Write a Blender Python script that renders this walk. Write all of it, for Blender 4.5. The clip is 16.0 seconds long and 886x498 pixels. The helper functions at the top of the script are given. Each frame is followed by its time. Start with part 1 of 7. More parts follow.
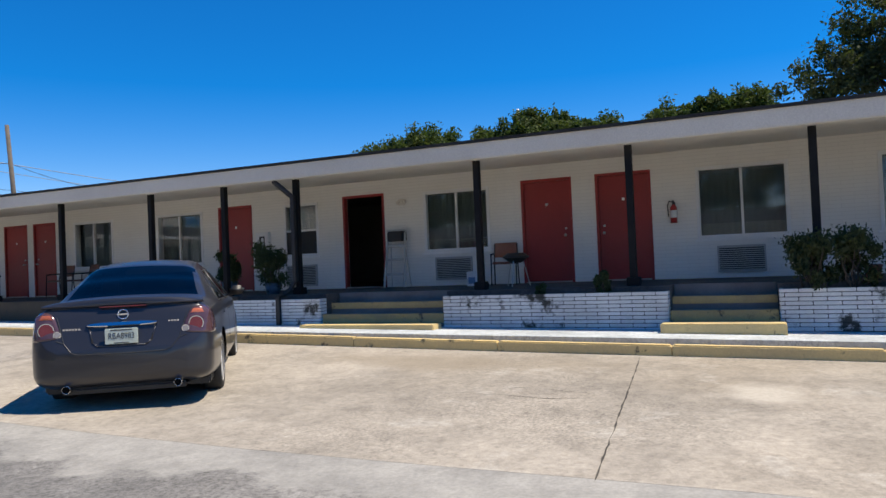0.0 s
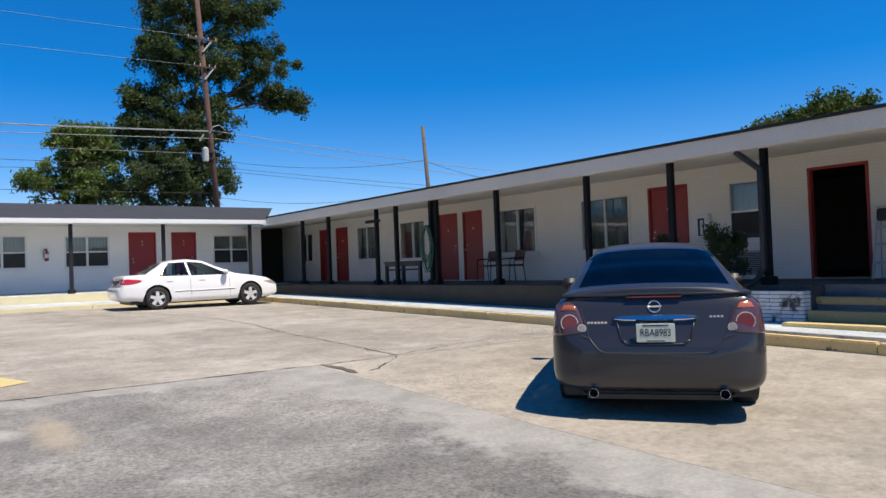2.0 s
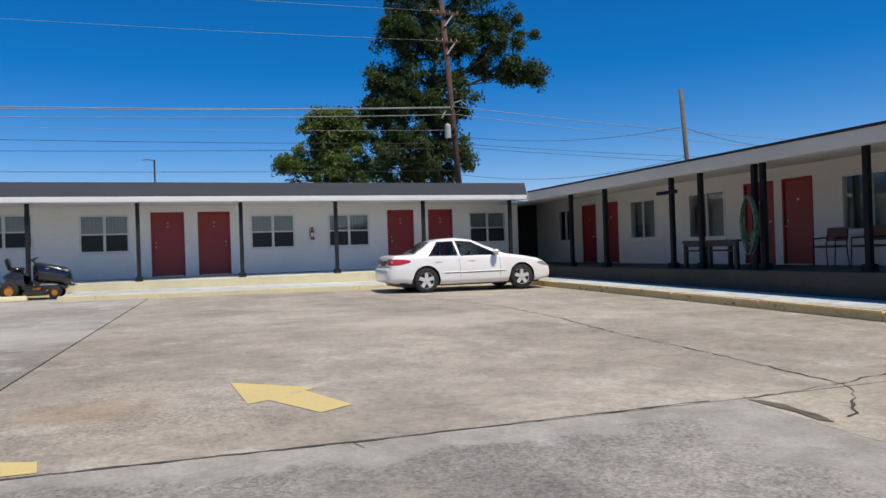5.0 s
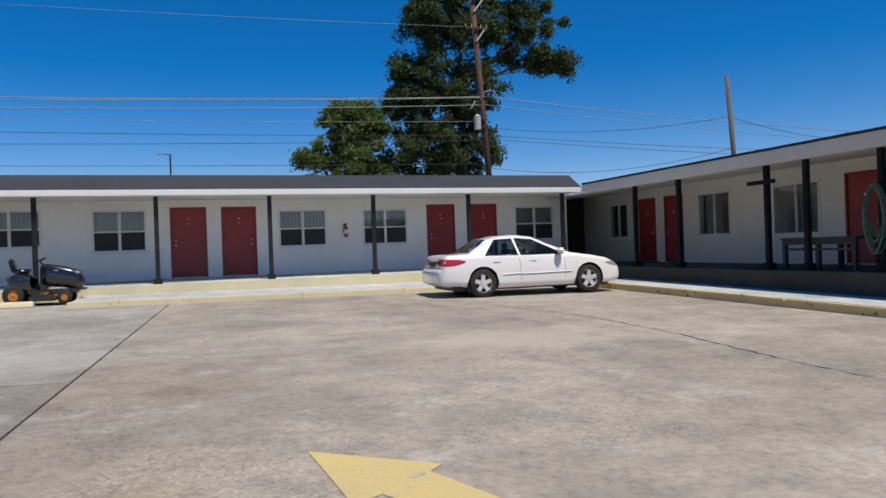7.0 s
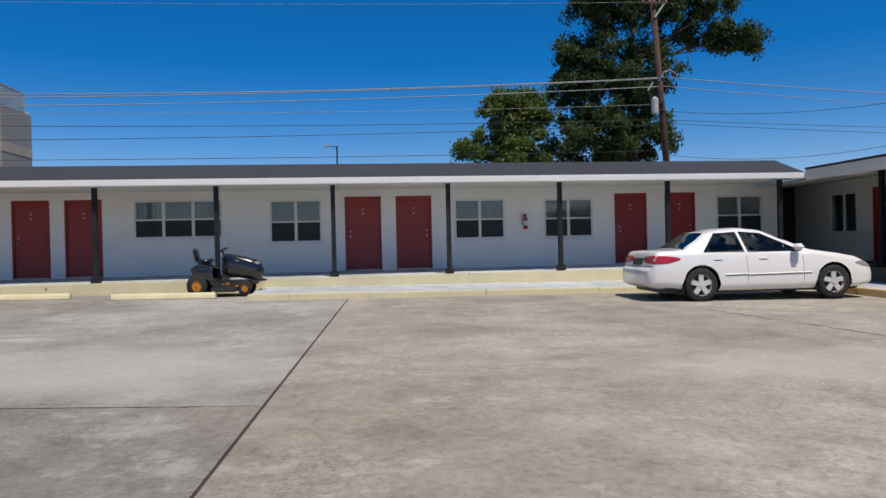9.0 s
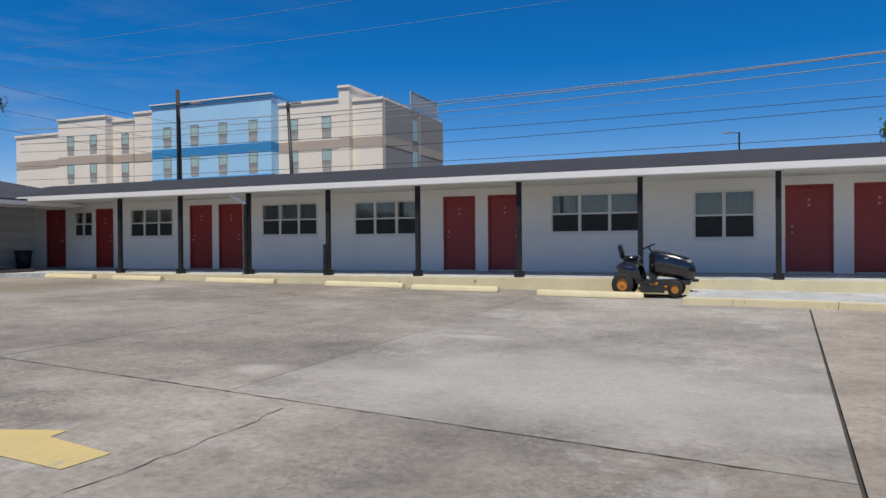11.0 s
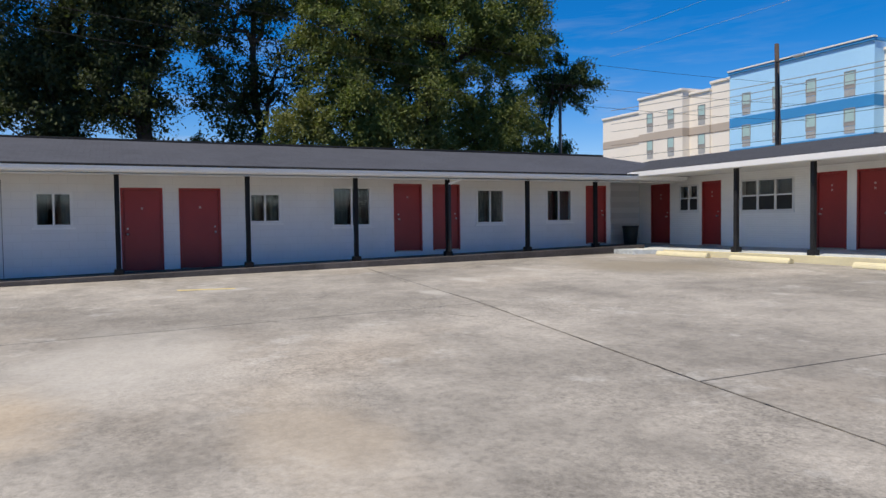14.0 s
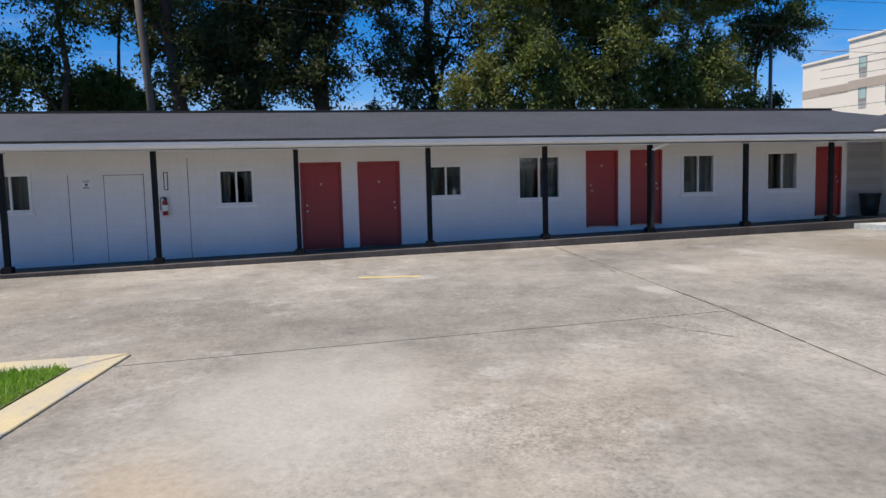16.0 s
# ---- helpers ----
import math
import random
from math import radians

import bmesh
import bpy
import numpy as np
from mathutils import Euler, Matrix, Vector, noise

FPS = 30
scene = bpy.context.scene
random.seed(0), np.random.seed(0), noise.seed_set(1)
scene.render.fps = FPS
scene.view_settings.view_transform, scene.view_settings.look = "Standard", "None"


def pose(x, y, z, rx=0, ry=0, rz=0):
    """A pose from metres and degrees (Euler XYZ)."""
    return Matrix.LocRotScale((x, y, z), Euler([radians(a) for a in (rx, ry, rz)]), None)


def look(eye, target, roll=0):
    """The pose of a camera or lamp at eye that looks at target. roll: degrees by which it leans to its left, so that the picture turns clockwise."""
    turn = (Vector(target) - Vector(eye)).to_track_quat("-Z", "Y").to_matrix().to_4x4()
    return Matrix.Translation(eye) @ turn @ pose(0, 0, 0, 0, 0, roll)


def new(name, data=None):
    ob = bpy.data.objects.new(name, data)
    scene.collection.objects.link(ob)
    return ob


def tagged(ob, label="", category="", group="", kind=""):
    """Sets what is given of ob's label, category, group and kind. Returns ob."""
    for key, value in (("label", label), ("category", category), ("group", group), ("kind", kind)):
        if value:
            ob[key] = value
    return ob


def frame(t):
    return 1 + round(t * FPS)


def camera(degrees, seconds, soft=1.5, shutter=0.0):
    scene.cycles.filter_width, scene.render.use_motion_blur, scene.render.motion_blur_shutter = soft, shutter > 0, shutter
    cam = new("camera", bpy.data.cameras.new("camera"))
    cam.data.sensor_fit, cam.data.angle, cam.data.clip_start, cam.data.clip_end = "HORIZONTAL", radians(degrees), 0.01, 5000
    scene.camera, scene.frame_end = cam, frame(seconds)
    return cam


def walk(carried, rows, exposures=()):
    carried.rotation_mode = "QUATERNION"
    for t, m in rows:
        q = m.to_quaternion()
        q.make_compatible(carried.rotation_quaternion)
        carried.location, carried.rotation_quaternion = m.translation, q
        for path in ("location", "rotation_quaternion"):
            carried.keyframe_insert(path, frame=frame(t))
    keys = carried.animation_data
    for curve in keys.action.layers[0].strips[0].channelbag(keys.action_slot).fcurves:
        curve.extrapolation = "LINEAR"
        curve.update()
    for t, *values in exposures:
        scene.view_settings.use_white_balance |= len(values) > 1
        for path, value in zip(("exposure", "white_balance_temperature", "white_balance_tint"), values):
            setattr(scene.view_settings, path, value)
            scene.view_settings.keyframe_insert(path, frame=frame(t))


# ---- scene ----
cam = camera(63.86, 16.0)
PATH = [
    (0, (-10.368, -30.424, 1.113), (-8.540, -29.615, 1.150), -2.46),
    (0.5, (-10.328, -29.944, 1.131), (-8.574, -28.985, 1.176), -2.66),
    (1, (-10.271, -29.405, 1.141), (-8.630, -28.263, 1.191), -2.59),
    (1.5, (-10.198, -28.821, 1.144), (-8.726, -27.468, 1.195), -2.44),
    (2, (-10.116, -28.202, 1.147), (-8.901, -26.614, 1.189), -2.12),
    (2.5, (-10.042, -27.603, 1.136), (-9.063, -25.859, 1.172), -1.84),
    (3, (-10.048, -27.035, 1.136), (-9.173, -25.237, 1.165), -1.86),
    (3.5, (-10.089, -26.454, 1.164), (-9.297, -24.617, 1.186), -1.81),
    (4, (-10.118, -25.913, 1.181), (-9.383, -24.053, 1.197), -1.73),
    (6.5, (-10.444, -22.951, 1.306), (-9.777, -21.066, 1.304), -1.97),
    (7, (-10.488, -22.328, 1.321), (-9.835, -20.438, 1.317), -1.97),
    (7.5, (-10.550, -21.753, 1.368), (-9.950, -19.845, 1.356), -1.92),
    (8, (-10.585, -21.231, 1.361), (-10.039, -19.307, 1.347), -1.74),
    (10.5, (-11.975, -19.095, 1.400), (-12.482, -17.160, 1.391), -0.59),
    (11, (-12.332, -18.818, 1.413), (-13.092, -16.968, 1.401), -0.44),
    (11.5, (-12.798, -18.561, 1.412), (-13.822, -16.843, 1.400), -0.39),
    (12, (-13.258, -18.347, 1.415), (-14.529, -16.803, 1.401), -0.24),
    (12.5, (-13.797, -18.214, 1.445), (-15.360, -16.967, 1.428), -0.30),
    (13, (-14.269, -18.094, 1.496), (-15.967, -17.037, 1.464), -0.43),
    (13.5, (-14.999, -17.960, 1.528), (-16.781, -17.052, 1.478), -0.49),
    (14, (-15.535, -17.765, 1.552), (-17.351, -16.930, 1.476), -0.74),
    (14.5, (-16.114, -17.702, 1.605), (-17.972, -16.968, 1.504), -0.95),
    (15, (-16.567, -17.611, 1.739), (-18.446, -16.941, 1.601), -1.13),
    (15.5, (-17.099, -17.695, 1.836), (-19.004, -17.110, 1.671), -1.26),
    (16, (-17.633, -17.729, 1.904), (-19.585, -17.333, 1.724), -1.45),
]
LIGHTING = [(0, 0.36), (1.5, 0.33), (3.5, 0.06), (7, -0.18), (10.5, -0.26), (11.5, -0.24), (12.5, -0.10), (13.5, 0.06), (14.5, 0.14), (16, 0.17)]
walk(cam, [(t, look(eye, target, roll)) for t, eye, target, roll in PATH], [(t, ev, 7100, 10) for t, ev in LIGHTING])

# ---- light ----
SUN = Vector((0.15, -0.40, 0.905)).normalized()
world = bpy.data.worlds.new("world")
scene.world = world
world.use_nodes = True
wn = world.node_tree
bg = wn.nodes["Background"]
sky = wn.nodes.new("ShaderNodeTexSky")
sky.sky_type, sky.sun_disc = "NISHITA", False
sky.sun_elevation = math.asin(SUN.z)
sky.sun_rotation = math.atan2(SUN.x, SUN.y)
sky.altitude, sky.air_density, sky.dust_density, sky.ozone_density = 100, 0.9, 0.0, 3.5
bg.inputs["Strength"].default_value = 0.10
hue = wn.nodes.new("ShaderNodeHueSaturation")
hue.inputs["Saturation"].default_value = 1.52
wn.links.new(sky.outputs[0], hue.inputs["Color"])
tint = wn.nodes.new("ShaderNodeMix")
tint.data_type, tint.blend_type = "RGBA", "MULTIPLY"
tint.inputs[0].default_value = 1.0
tint.inputs[7].default_value = (1.17, 1.06, 1.29, 1)
wn.links.new(hue.outputs[0], tint.inputs[6])
# thin cirrus low in the western sky
where = wn.nodes.new("ShaderNodeTexCoord").outputs["Generated"]
flat = wn.nodes.new("ShaderNodeMapping")
flat.inputs["Scale"].default_value = (1.0, 1.0, 7.0)
wn.links.new(where, flat.inputs[0])
wisp = wn.nodes.new("ShaderNodeTexNoise")
for sock, v in (("Scale", 4.2), ("Detail", 9.0), ("Roughness", 0.62), ("Distortion", 0.25)):
    wisp.inputs[sock].default_value = v
wn.links.new(flat.outputs[0], wisp.inputs["Vector"])
axes = wn.nodes.new("ShaderNodeSeparateXYZ")
wn.links.new(where, axes.inputs[0])


def span(sock, lo, hi, a, b):
    n = wn.nodes.new("ShaderNodeMapRange")
    for k, v in zip(("From Min", "From Max", "To Min", "To Max"), (lo, hi, a, b)):
        n.inputs[k].default_value = v
    wn.links.new(sock, n.inputs["Value"])
    return n.outputs[0]


def times(a, b):
    n = wn.nodes.new("ShaderNodeMath")
    n.operation = "MULTIPLY"
    wn.links.new(a, n.inputs[0])
    wn.links.new(b, n.inputs[1])
    return n.outputs[0]


amount = times(span(wisp.outputs[0], 0.48, 0.78, 0.0, 0.5), times(span(axes.outputs[0], -0.45, -0.80, 0.0, 1.0), span(axes.outputs[2], 0.10, 0.36, 1.0, 0.0)))
cirrus = wn.nodes.new("ShaderNodeMix")
cirrus.data_type = "RGBA"
cirrus.inputs[7].default_value = (5.0, 5.6, 6.6, 1)
wn.links.new(amount, cirrus.inputs[0])
wn.links.new(tint.outputs[2], cirrus.inputs[6])
wn.links.new(cirrus.outputs[2], bg.inputs[0])
sun = new("sun", bpy.data.lights.new("sun", "SUN"))
sun.data.energy, sun.data.angle, sun.data.color = 5.0, radians(0.6), (1.0, 0.95, 0.87)
sun.matrix_world = look((0, 0, 30), Vector((0, 0, 30)) - SUN)


# ---- materials ----
def nodes(name):
    m = bpy.data.materials.new(name)
    m.use_nodes = True
    return m, m.node_tree, m.node_tree.nodes["Principled BSDF"]


def add(nt, kind, **vals):
    n = nt.nodes.new("ShaderNode" + kind)
    for k, v in vals.items():
        n.inputs[k.replace("_", " ")].default_value = v
    return n


def ramp(nt, fac, stops):
    r = nt.nodes.new("ShaderNodeValToRGB")
    e = r.color_ramp.elements
    while len(e) < len(stops):
        e.new(0.5)
    for el, (p, c) in zip(e, stops):
        el.position = p
        el.color = (c, c, c, 1) if isinstance(c, (int, float)) else (*c, 1)
    nt.links.new(fac, r.inputs[0])
    return r.outputs[0]


def blend(nt, fac, a, b, mode="MIX"):
    n = nt.nodes.new("ShaderNodeMix")
    n.data_type, n.blend_type = "RGBA", mode
    for sock, v in ((n.inputs[0], fac), (n.inputs[6], a), (n.inputs[7], b)):
        if isinstance(v, (int, float)):
            sock.default_value = v
        elif isinstance(v, tuple):
            sock.default_value = (*v, 1)
        else:
            nt.links.new(v, sock)
    return n.outputs[2]


def noise_tex(nt, scale, detail=5.0, rough=0.6, vec=None, stretch=None):
    n = add(nt, "TexNoise", Scale=scale, Detail=detail, Roughness=rough)
    if vec is None:
        vec = nt.nodes.new("ShaderNodeNewGeometry").outputs["Position"]
    if stretch:
        mp = nt.nodes.new("ShaderNodeMapping")
        mp.inputs["Scale"].default_value = stretch
        nt.links.new(vec, mp.inputs[0])
        vec = mp.outputs[0]
    nt.links.new(vec, n.inputs["Vector"])
    return n.outputs[0]


def bump(nt, p, height, strength, dist=0.01):
    b = add(nt, "Bump", Strength=strength, Distance=dist)
    nt.links.new(height, b.inputs["Height"])
    nt.links.new(b.outputs[0], p.inputs["Normal"])


def plain(name, c1, c2=None, rough=0.5, big=1.5, fine=40.0, relief=0.15, metal=0.0, coat=0.0, spots=None, vary=0.0, shine=0.5):
    """Two colours mixed by broad noise, with fine grain, relief and optional dark spots of wear."""
    m, nt, p = nodes(name)
    c2 = c2 or tuple(0.8 * c for c in c1)
    col = blend(nt, ramp(nt, noise_tex(nt, big), [(0.35, 0.0), (0.7, 1.0)]), c1, c2)
    g = noise_tex(nt, fine, 3)
    col = blend(nt, 0.35, col, ramp(nt, g, [(0.3, 0.55), (0.7, 1.0)]), "MULTIPLY")
    if spots:
        lim, sc, colour = spots
        col = blend(nt, ramp(nt, noise_tex(nt, sc, 8, 0.7), [(lim, 0.0), (lim + 0.06, 1.0)]), col, colour)
    if vary:
        info = nt.nodes.new("ShaderNodeObjectInfo")
        col = blend(nt, vary, col, ramp(nt, info.outputs["Random"], [(0.0, 0.45), (1.0, 1.0)]), "MULTIPLY")
    nt.links.new(col, p.inputs["Base Color"])
    p.inputs["Roughness"].default_value = rough
    p.inputs["Metallic"].default_value = metal
    p.inputs["Coat Weight"].default_value = coat
    p.inputs["Specular IOR Level"].default_value = shine
    p.inputs["Coat Roughness"].default_value = 0.05
    if relief:
        bump(nt, p, g, relief)
    return m


def concrete(name, pale, dark, stain, rough_part=0.5, patch=0.5, scaling=0.55):
    """Weathered concrete: broad tone, brushed streaks, rust stains, pale scaling, and areas worn to the aggregate."""
    m, nt, p = nodes(name)
    tone = noise_tex(nt, 0.20, 6, 0.62)
    col = blend(nt, ramp(nt, tone, [(0.40, 0.0), (0.60, 1.0)]), pale, dark)
    col = blend(nt, ramp(nt, noise_tex(nt, 0.55, 8, 0.66, stretch=(0.6, 1.0, 1.0)), [(0.47, 0.0), (0.66, 0.6)]), col, tuple(0.70 * c for c in dark))
    col = blend(nt, ramp(nt, noise_tex(nt, 0.11, 5, 0.6), [(0.52, 0.0), (0.68, patch)]), col, stain)
    col = blend(nt, 1.0, col, ramp(nt, noise_tex(nt, 0.33, 9, 0.72, stretch=(1.0, 0.7, 1.0)), [(0.36, 0.88), (0.5, 1.0), (0.66, 1.09)]), "MULTIPLY")
    worn = ramp(nt, noise_tex(nt, 0.30, 7, 0.68), [(0.56 - 0.25 * rough_part, 0.0), (0.70 - 0.2 * rough_part, 1.0)])
    chips = noise_tex(nt, 34, 5, 0.7)
    rough = blend(nt, 0.9, col, ramp(nt, chips, [(0.34, 0.45), (0.5, 0.92), (0.64, 1.22)]), "MULTIPLY")
    col = blend(nt, worn, col, rough)
    scale_fac = ramp(nt, noise_tex(nt, 0.85, 10, 0.76), [(0.57, 0.0), (0.62, 0.35), (0.70, scaling)])
    col = blend(nt, scale_fac, col, tuple(min(1, 1.28 * c) for c in (pale[0] * 0.95, pale[1], pale[2] * 1.06)))
    pits = ramp(nt, noise_tex(nt, 7.5, 8, 0.72), [(0.64, 0.0), (0.70, 0.65)])
    col = blend(nt, pits, col, tuple(0.45 * c for c in dark))
    col = blend(nt, 1.0, col, ramp(nt, noise_tex(nt, 2.1, 7, 0.7), [(0.34, 0.80), (0.5, 0.99), (0.66, 1.11)]), "MULTIPLY")
    col = blend(nt, 1.0, col, ramp(nt, noise_tex(nt, 14, 6, 0.75), [(0.34, 0.77), (0.5, 1.0), (0.66, 1.15)]), "MULTIPLY")
    grain = noise_tex(nt, 140, 4, 0.7)
    col = blend(nt, 0.38, col, ramp(nt, grain, [(0.32, 0.5), (0.62, 1.1)]), "MULTIPLY")
    nt.links.new(col, p.inputs["Base Color"])
    p.inputs["Roughness"].default_value = 0.88
    p.inputs["Specular IOR Level"].default_value = 0.3
    bump(nt, p, blend(nt, worn, grain, chips), 0.07, 0.004)
    return m


def brick_paint(name, colour, grime, w=0.30, h=0.068, strength=0.6, dirt=0.0):
    """White paint over long brick courses; local x runs along the wall, z up."""
    m, nt, p = nodes(name)
    tc = nt.nodes.new("ShaderNodeTexCoord")
    sep = nt.nodes.new("ShaderNodeSeparateXYZ")
    com = nt.nodes.new("ShaderNodeCombineXYZ")
    nt.links.new(tc.outputs["Object"], sep.inputs[0])
    nt.links.new(sep.outputs[0], com.inputs[0])
    nt.links.new(sep.outputs[2], com.inputs[1])
    b = add(nt, "TexBrick", Scale=1.0, Mortar_Size=0.005, Mortar_Smooth=0.4, Brick_Width=w, Row_Height=h)
    b.inputs["Color1"].default_value = (1, 1, 1, 1)
    b.inputs["Color2"].default_value = (0.9, 0.9, 0.9, 1)
    b.inputs["Mortar"].default_value = (0.55, 0.55, 0.55, 1)
    nt.links.new(com.outputs[0], b.inputs["Vector"])
    col = blend(nt, ramp(nt, noise_tex(nt, 0.8, 6), [(0.35, 0.0), (0.75, 1.0)]), colour, grime)
    col = blend(nt, 0.30, col, b.outputs[0], "MULTIPLY")
    if dirt:
        col = blend(nt, ramp(nt, noise_tex(nt, 2.2, 8, 0.7), [(0.60, 0.0), (0.70, dirt)]), col, (0.05, 0.05, 0.045))
    nt.links.new(col, p.inputs["Base Color"])
    p.inputs["Roughness"].default_value = 0.55
    bump(nt, p, b.outputs[0], strength, 0.006)
    return m


def glass(name, tint=(0.9, 0.95, 0.94), rough=0.0):
    m, nt, p = nodes(name)
    p.inputs["Base Color"].default_value = (*tint, 1)
    p.inputs["Transmission Weight"].default_value = 1.0
    p.inputs["Roughness"].default_value = rough
    p.inputs["IOR"].default_value = 1.5
    return m


def shingle(name, c1, c2):
    m, nt, p = nodes(name)
    tc = nt.nodes.new("ShaderNodeTexCoord")
    b = add(nt, "TexBrick", Scale=1.0, Mortar_Size=0.008, Mortar_Smooth=0.2, Brick_Width=0.30, Row_Height=0.14)
    b.inputs["Color1"].default_value = (*c1, 1)
    b.inputs["Color2"].default_value = (*c2, 1)
    b.inputs["Mortar"].default_value = (*(0.72 * c for c in c1), 1)
    nt.links.new(tc.outputs["Object"], b.inputs["Vector"])
    col = blend(nt, ramp(nt, noise_tex(nt, 0.5, 6), [(0.4, 0.0), (0.7, 0.6)]), b.outputs[0], tuple(1.5 * c for c in c1))
    g = noise_tex(nt, 90, 3)
    col = blend(nt, 0.4, col, ramp(nt, g, [(0.3, 0.5), (0.7, 1.1)]), "MULTIPLY")
    nt.links.new(col, p.inputs["Base Color"])
    p.inputs["Roughness"].default_value = 0.9
    bump(nt, p, b.outputs[1], 0.5, 0.01)
    return m


def leaf(name, c1, c2, c3):
    m, nt, p = nodes(name)
    geo = nt.nodes.new("ShaderNodeNewGeometry")
    col = blend(nt, geo.outputs["Random Per Island"], c1, c2)
    col = blend(nt, ramp(nt, noise_tex(nt, 0.45, 4), [(0.45, 0.0), (0.7, 0.8)]), col, c3)
    nt.links.new(col, p.inputs["Base Color"])
    p.inputs["Roughness"].default_value = 0.75
    p.inputs["Specular IOR Level"].default_value = 0.2
    tr = nt.nodes.new("ShaderNodeBsdfTranslucent")
    nt.links.new(blend(nt, 1.0, col, (1.3, 1.5, 0.6), "MULTIPLY"), tr.inputs[0])
    mx = nt.nodes.new("ShaderNodeMixShader")
    mx.inputs[0].default_value = 0.28
    nt.links.new(p.outputs[0], mx.inputs[1])
    nt.links.new(tr.outputs[0], mx.inputs[2])
    nt.links.new(mx.outputs[0], nt.nodes["Material Output"].inputs[0])
    return m


M_TAN = concrete("lot_concrete_tan", (0.405, 0.365, 0.31), (0.315, 0.28, 0.235), (0.34, 0.275, 0.20), 0.35)
M_GREY = concrete("lot_concrete_grey", (0.362, 0.336, 0.296), (0.255, 0.237, 0.209), (0.30, 0.245, 0.185), 0.45)
M_OLD = concrete("lot_concrete_old", (0.315, 0.298, 0.27), (0.20, 0.192, 0.178), (0.265, 0.235, 0.195), rough_part=1.35, scaling=0.8)
M_PALE = concrete("lot_concrete_pale", (0.385, 0.365, 0.33), (0.285, 0.27, 0.24), (0.36, 0.33, 0.28), 0.3, 0.35)
M_SAND = concrete("lot_concrete_sand", (0.405, 0.36, 0.297), (0.32, 0.285, 0.235), (0.36, 0.30, 0.22), 0.3)


def worn_border(m, x_edge, y_edge):
    """A pale trowelled margin with a ragged inner edge along two sides of a slab worn to its aggregate."""
    nt = m.node_tree
    p = nt.nodes["Principled BSDF"]
    src = p.inputs["Base Color"].links[0].from_socket
    sep = nt.nodes.new("ShaderNodeSeparateXYZ")
    nt.links.new(nt.nodes.new("ShaderNodeNewGeometry").outputs["Position"], sep.inputs[0])

    def calc(op, a, b):
        n = nt.nodes.new("ShaderNodeMath")
        n.operation = op
        for sock, v in zip(n.inputs, (a, b)):
            if isinstance(v, (int, float)):
                sock.default_value = v
            else:
                nt.links.new(v, sock)
        return n.outputs[0]

    near = calc("MINIMUM", calc("SUBTRACT", x_edge, sep.outputs[0]), calc("MULTIPLY", calc("SUBTRACT", y_edge, sep.outputs[1]), 1.8))
    ragged = calc("ADD", calc("DIVIDE", near, 2.4), calc("MULTIPLY", calc("SUBTRACT", noise_tex(nt, 0.9, 9, 0.7), 0.5), 1.1))
    mask = ramp(nt, ragged, [(0.24, 0.92), (0.34, 0.0)])
    pale = blend(nt, ramp(nt, noise_tex(nt, 2.2, 8, 0.7), [(0.38, 0.0), (0.62, 1.0)]), (0.36, 0.345, 0.31), (0.255, 0.245, 0.222))
    pale = blend(nt, 0.5, pale, ramp(nt, noise_tex(nt, 30, 6, 0.75), [(0.34, 0.6), (0.6, 1.1)]), "MULTIPLY")
    nt.links.new(blend(nt, mask, src, pale), p.inputs["Base Color"])


worn_border(M_OLD, -6.0, -20.10)


def spot(m, cx, cy, rx, ry, colour, amount):
    """A soft ragged patch of other colour on a slab: mortar smears, rust and tan stains."""
    nt = m.node_tree
    p = nt.nodes["Principled BSDF"]
    src = p.inputs["Base Color"].links[0].from_socket
    mp = nt.nodes.new("ShaderNodeMapping")
    mp.vector_type = "TEXTURE"
    mp.inputs["Location"].default_value = (cx, cy, 0)
    mp.inputs["Scale"].default_value = (rx, ry, 100)
    nt.links.new(nt.nodes.new("ShaderNodeNewGeometry").outputs["Position"], mp.inputs[0])
    far = nt.nodes.new("ShaderNodeVectorMath")
    far.operation = "LENGTH"
    nt.links.new(mp.outputs[0], far.inputs[0])
    rag = nt.nodes.new("ShaderNodeMath")
    rag.operation = "MULTIPLY_ADD"
    nt.links.new(noise_tex(nt, 1.6 / (rx * ry) ** 0.5, 7, 0.65), rag.inputs[0])
    rag.inputs[1].default_value = 1.3
    nt.links.new(far.outputs["Value"], rag.inputs[2])
    mask = ramp(nt, rag.outputs[0], [(0.0, 0.0), (1.0, 0.0)])
    r = mask.node.color_ramp.elements
    r[0].position, r[0].color = 0.62, (amount, amount, amount, 1)
    r[1].position = 1.0
    half = nt.nodes.new("ShaderNodeMath")
    half.operation = "MULTIPLY"
    half.inputs[1].default_value = 0.62
    nt.links.new(rag.outputs[0], half.inputs[0])
    nt.links.new(half.outputs[0], mask.node.inputs[0])
    grain = blend(nt, 0.6, colour, ramp(nt, noise_tex(nt, 22, 6, 0.75), [(0.34, 0.7), (0.62, 1.08)]), "MULTIPLY")
    nt.links.new(blend(nt, mask, src, grain), p.inputs["Base Color"])


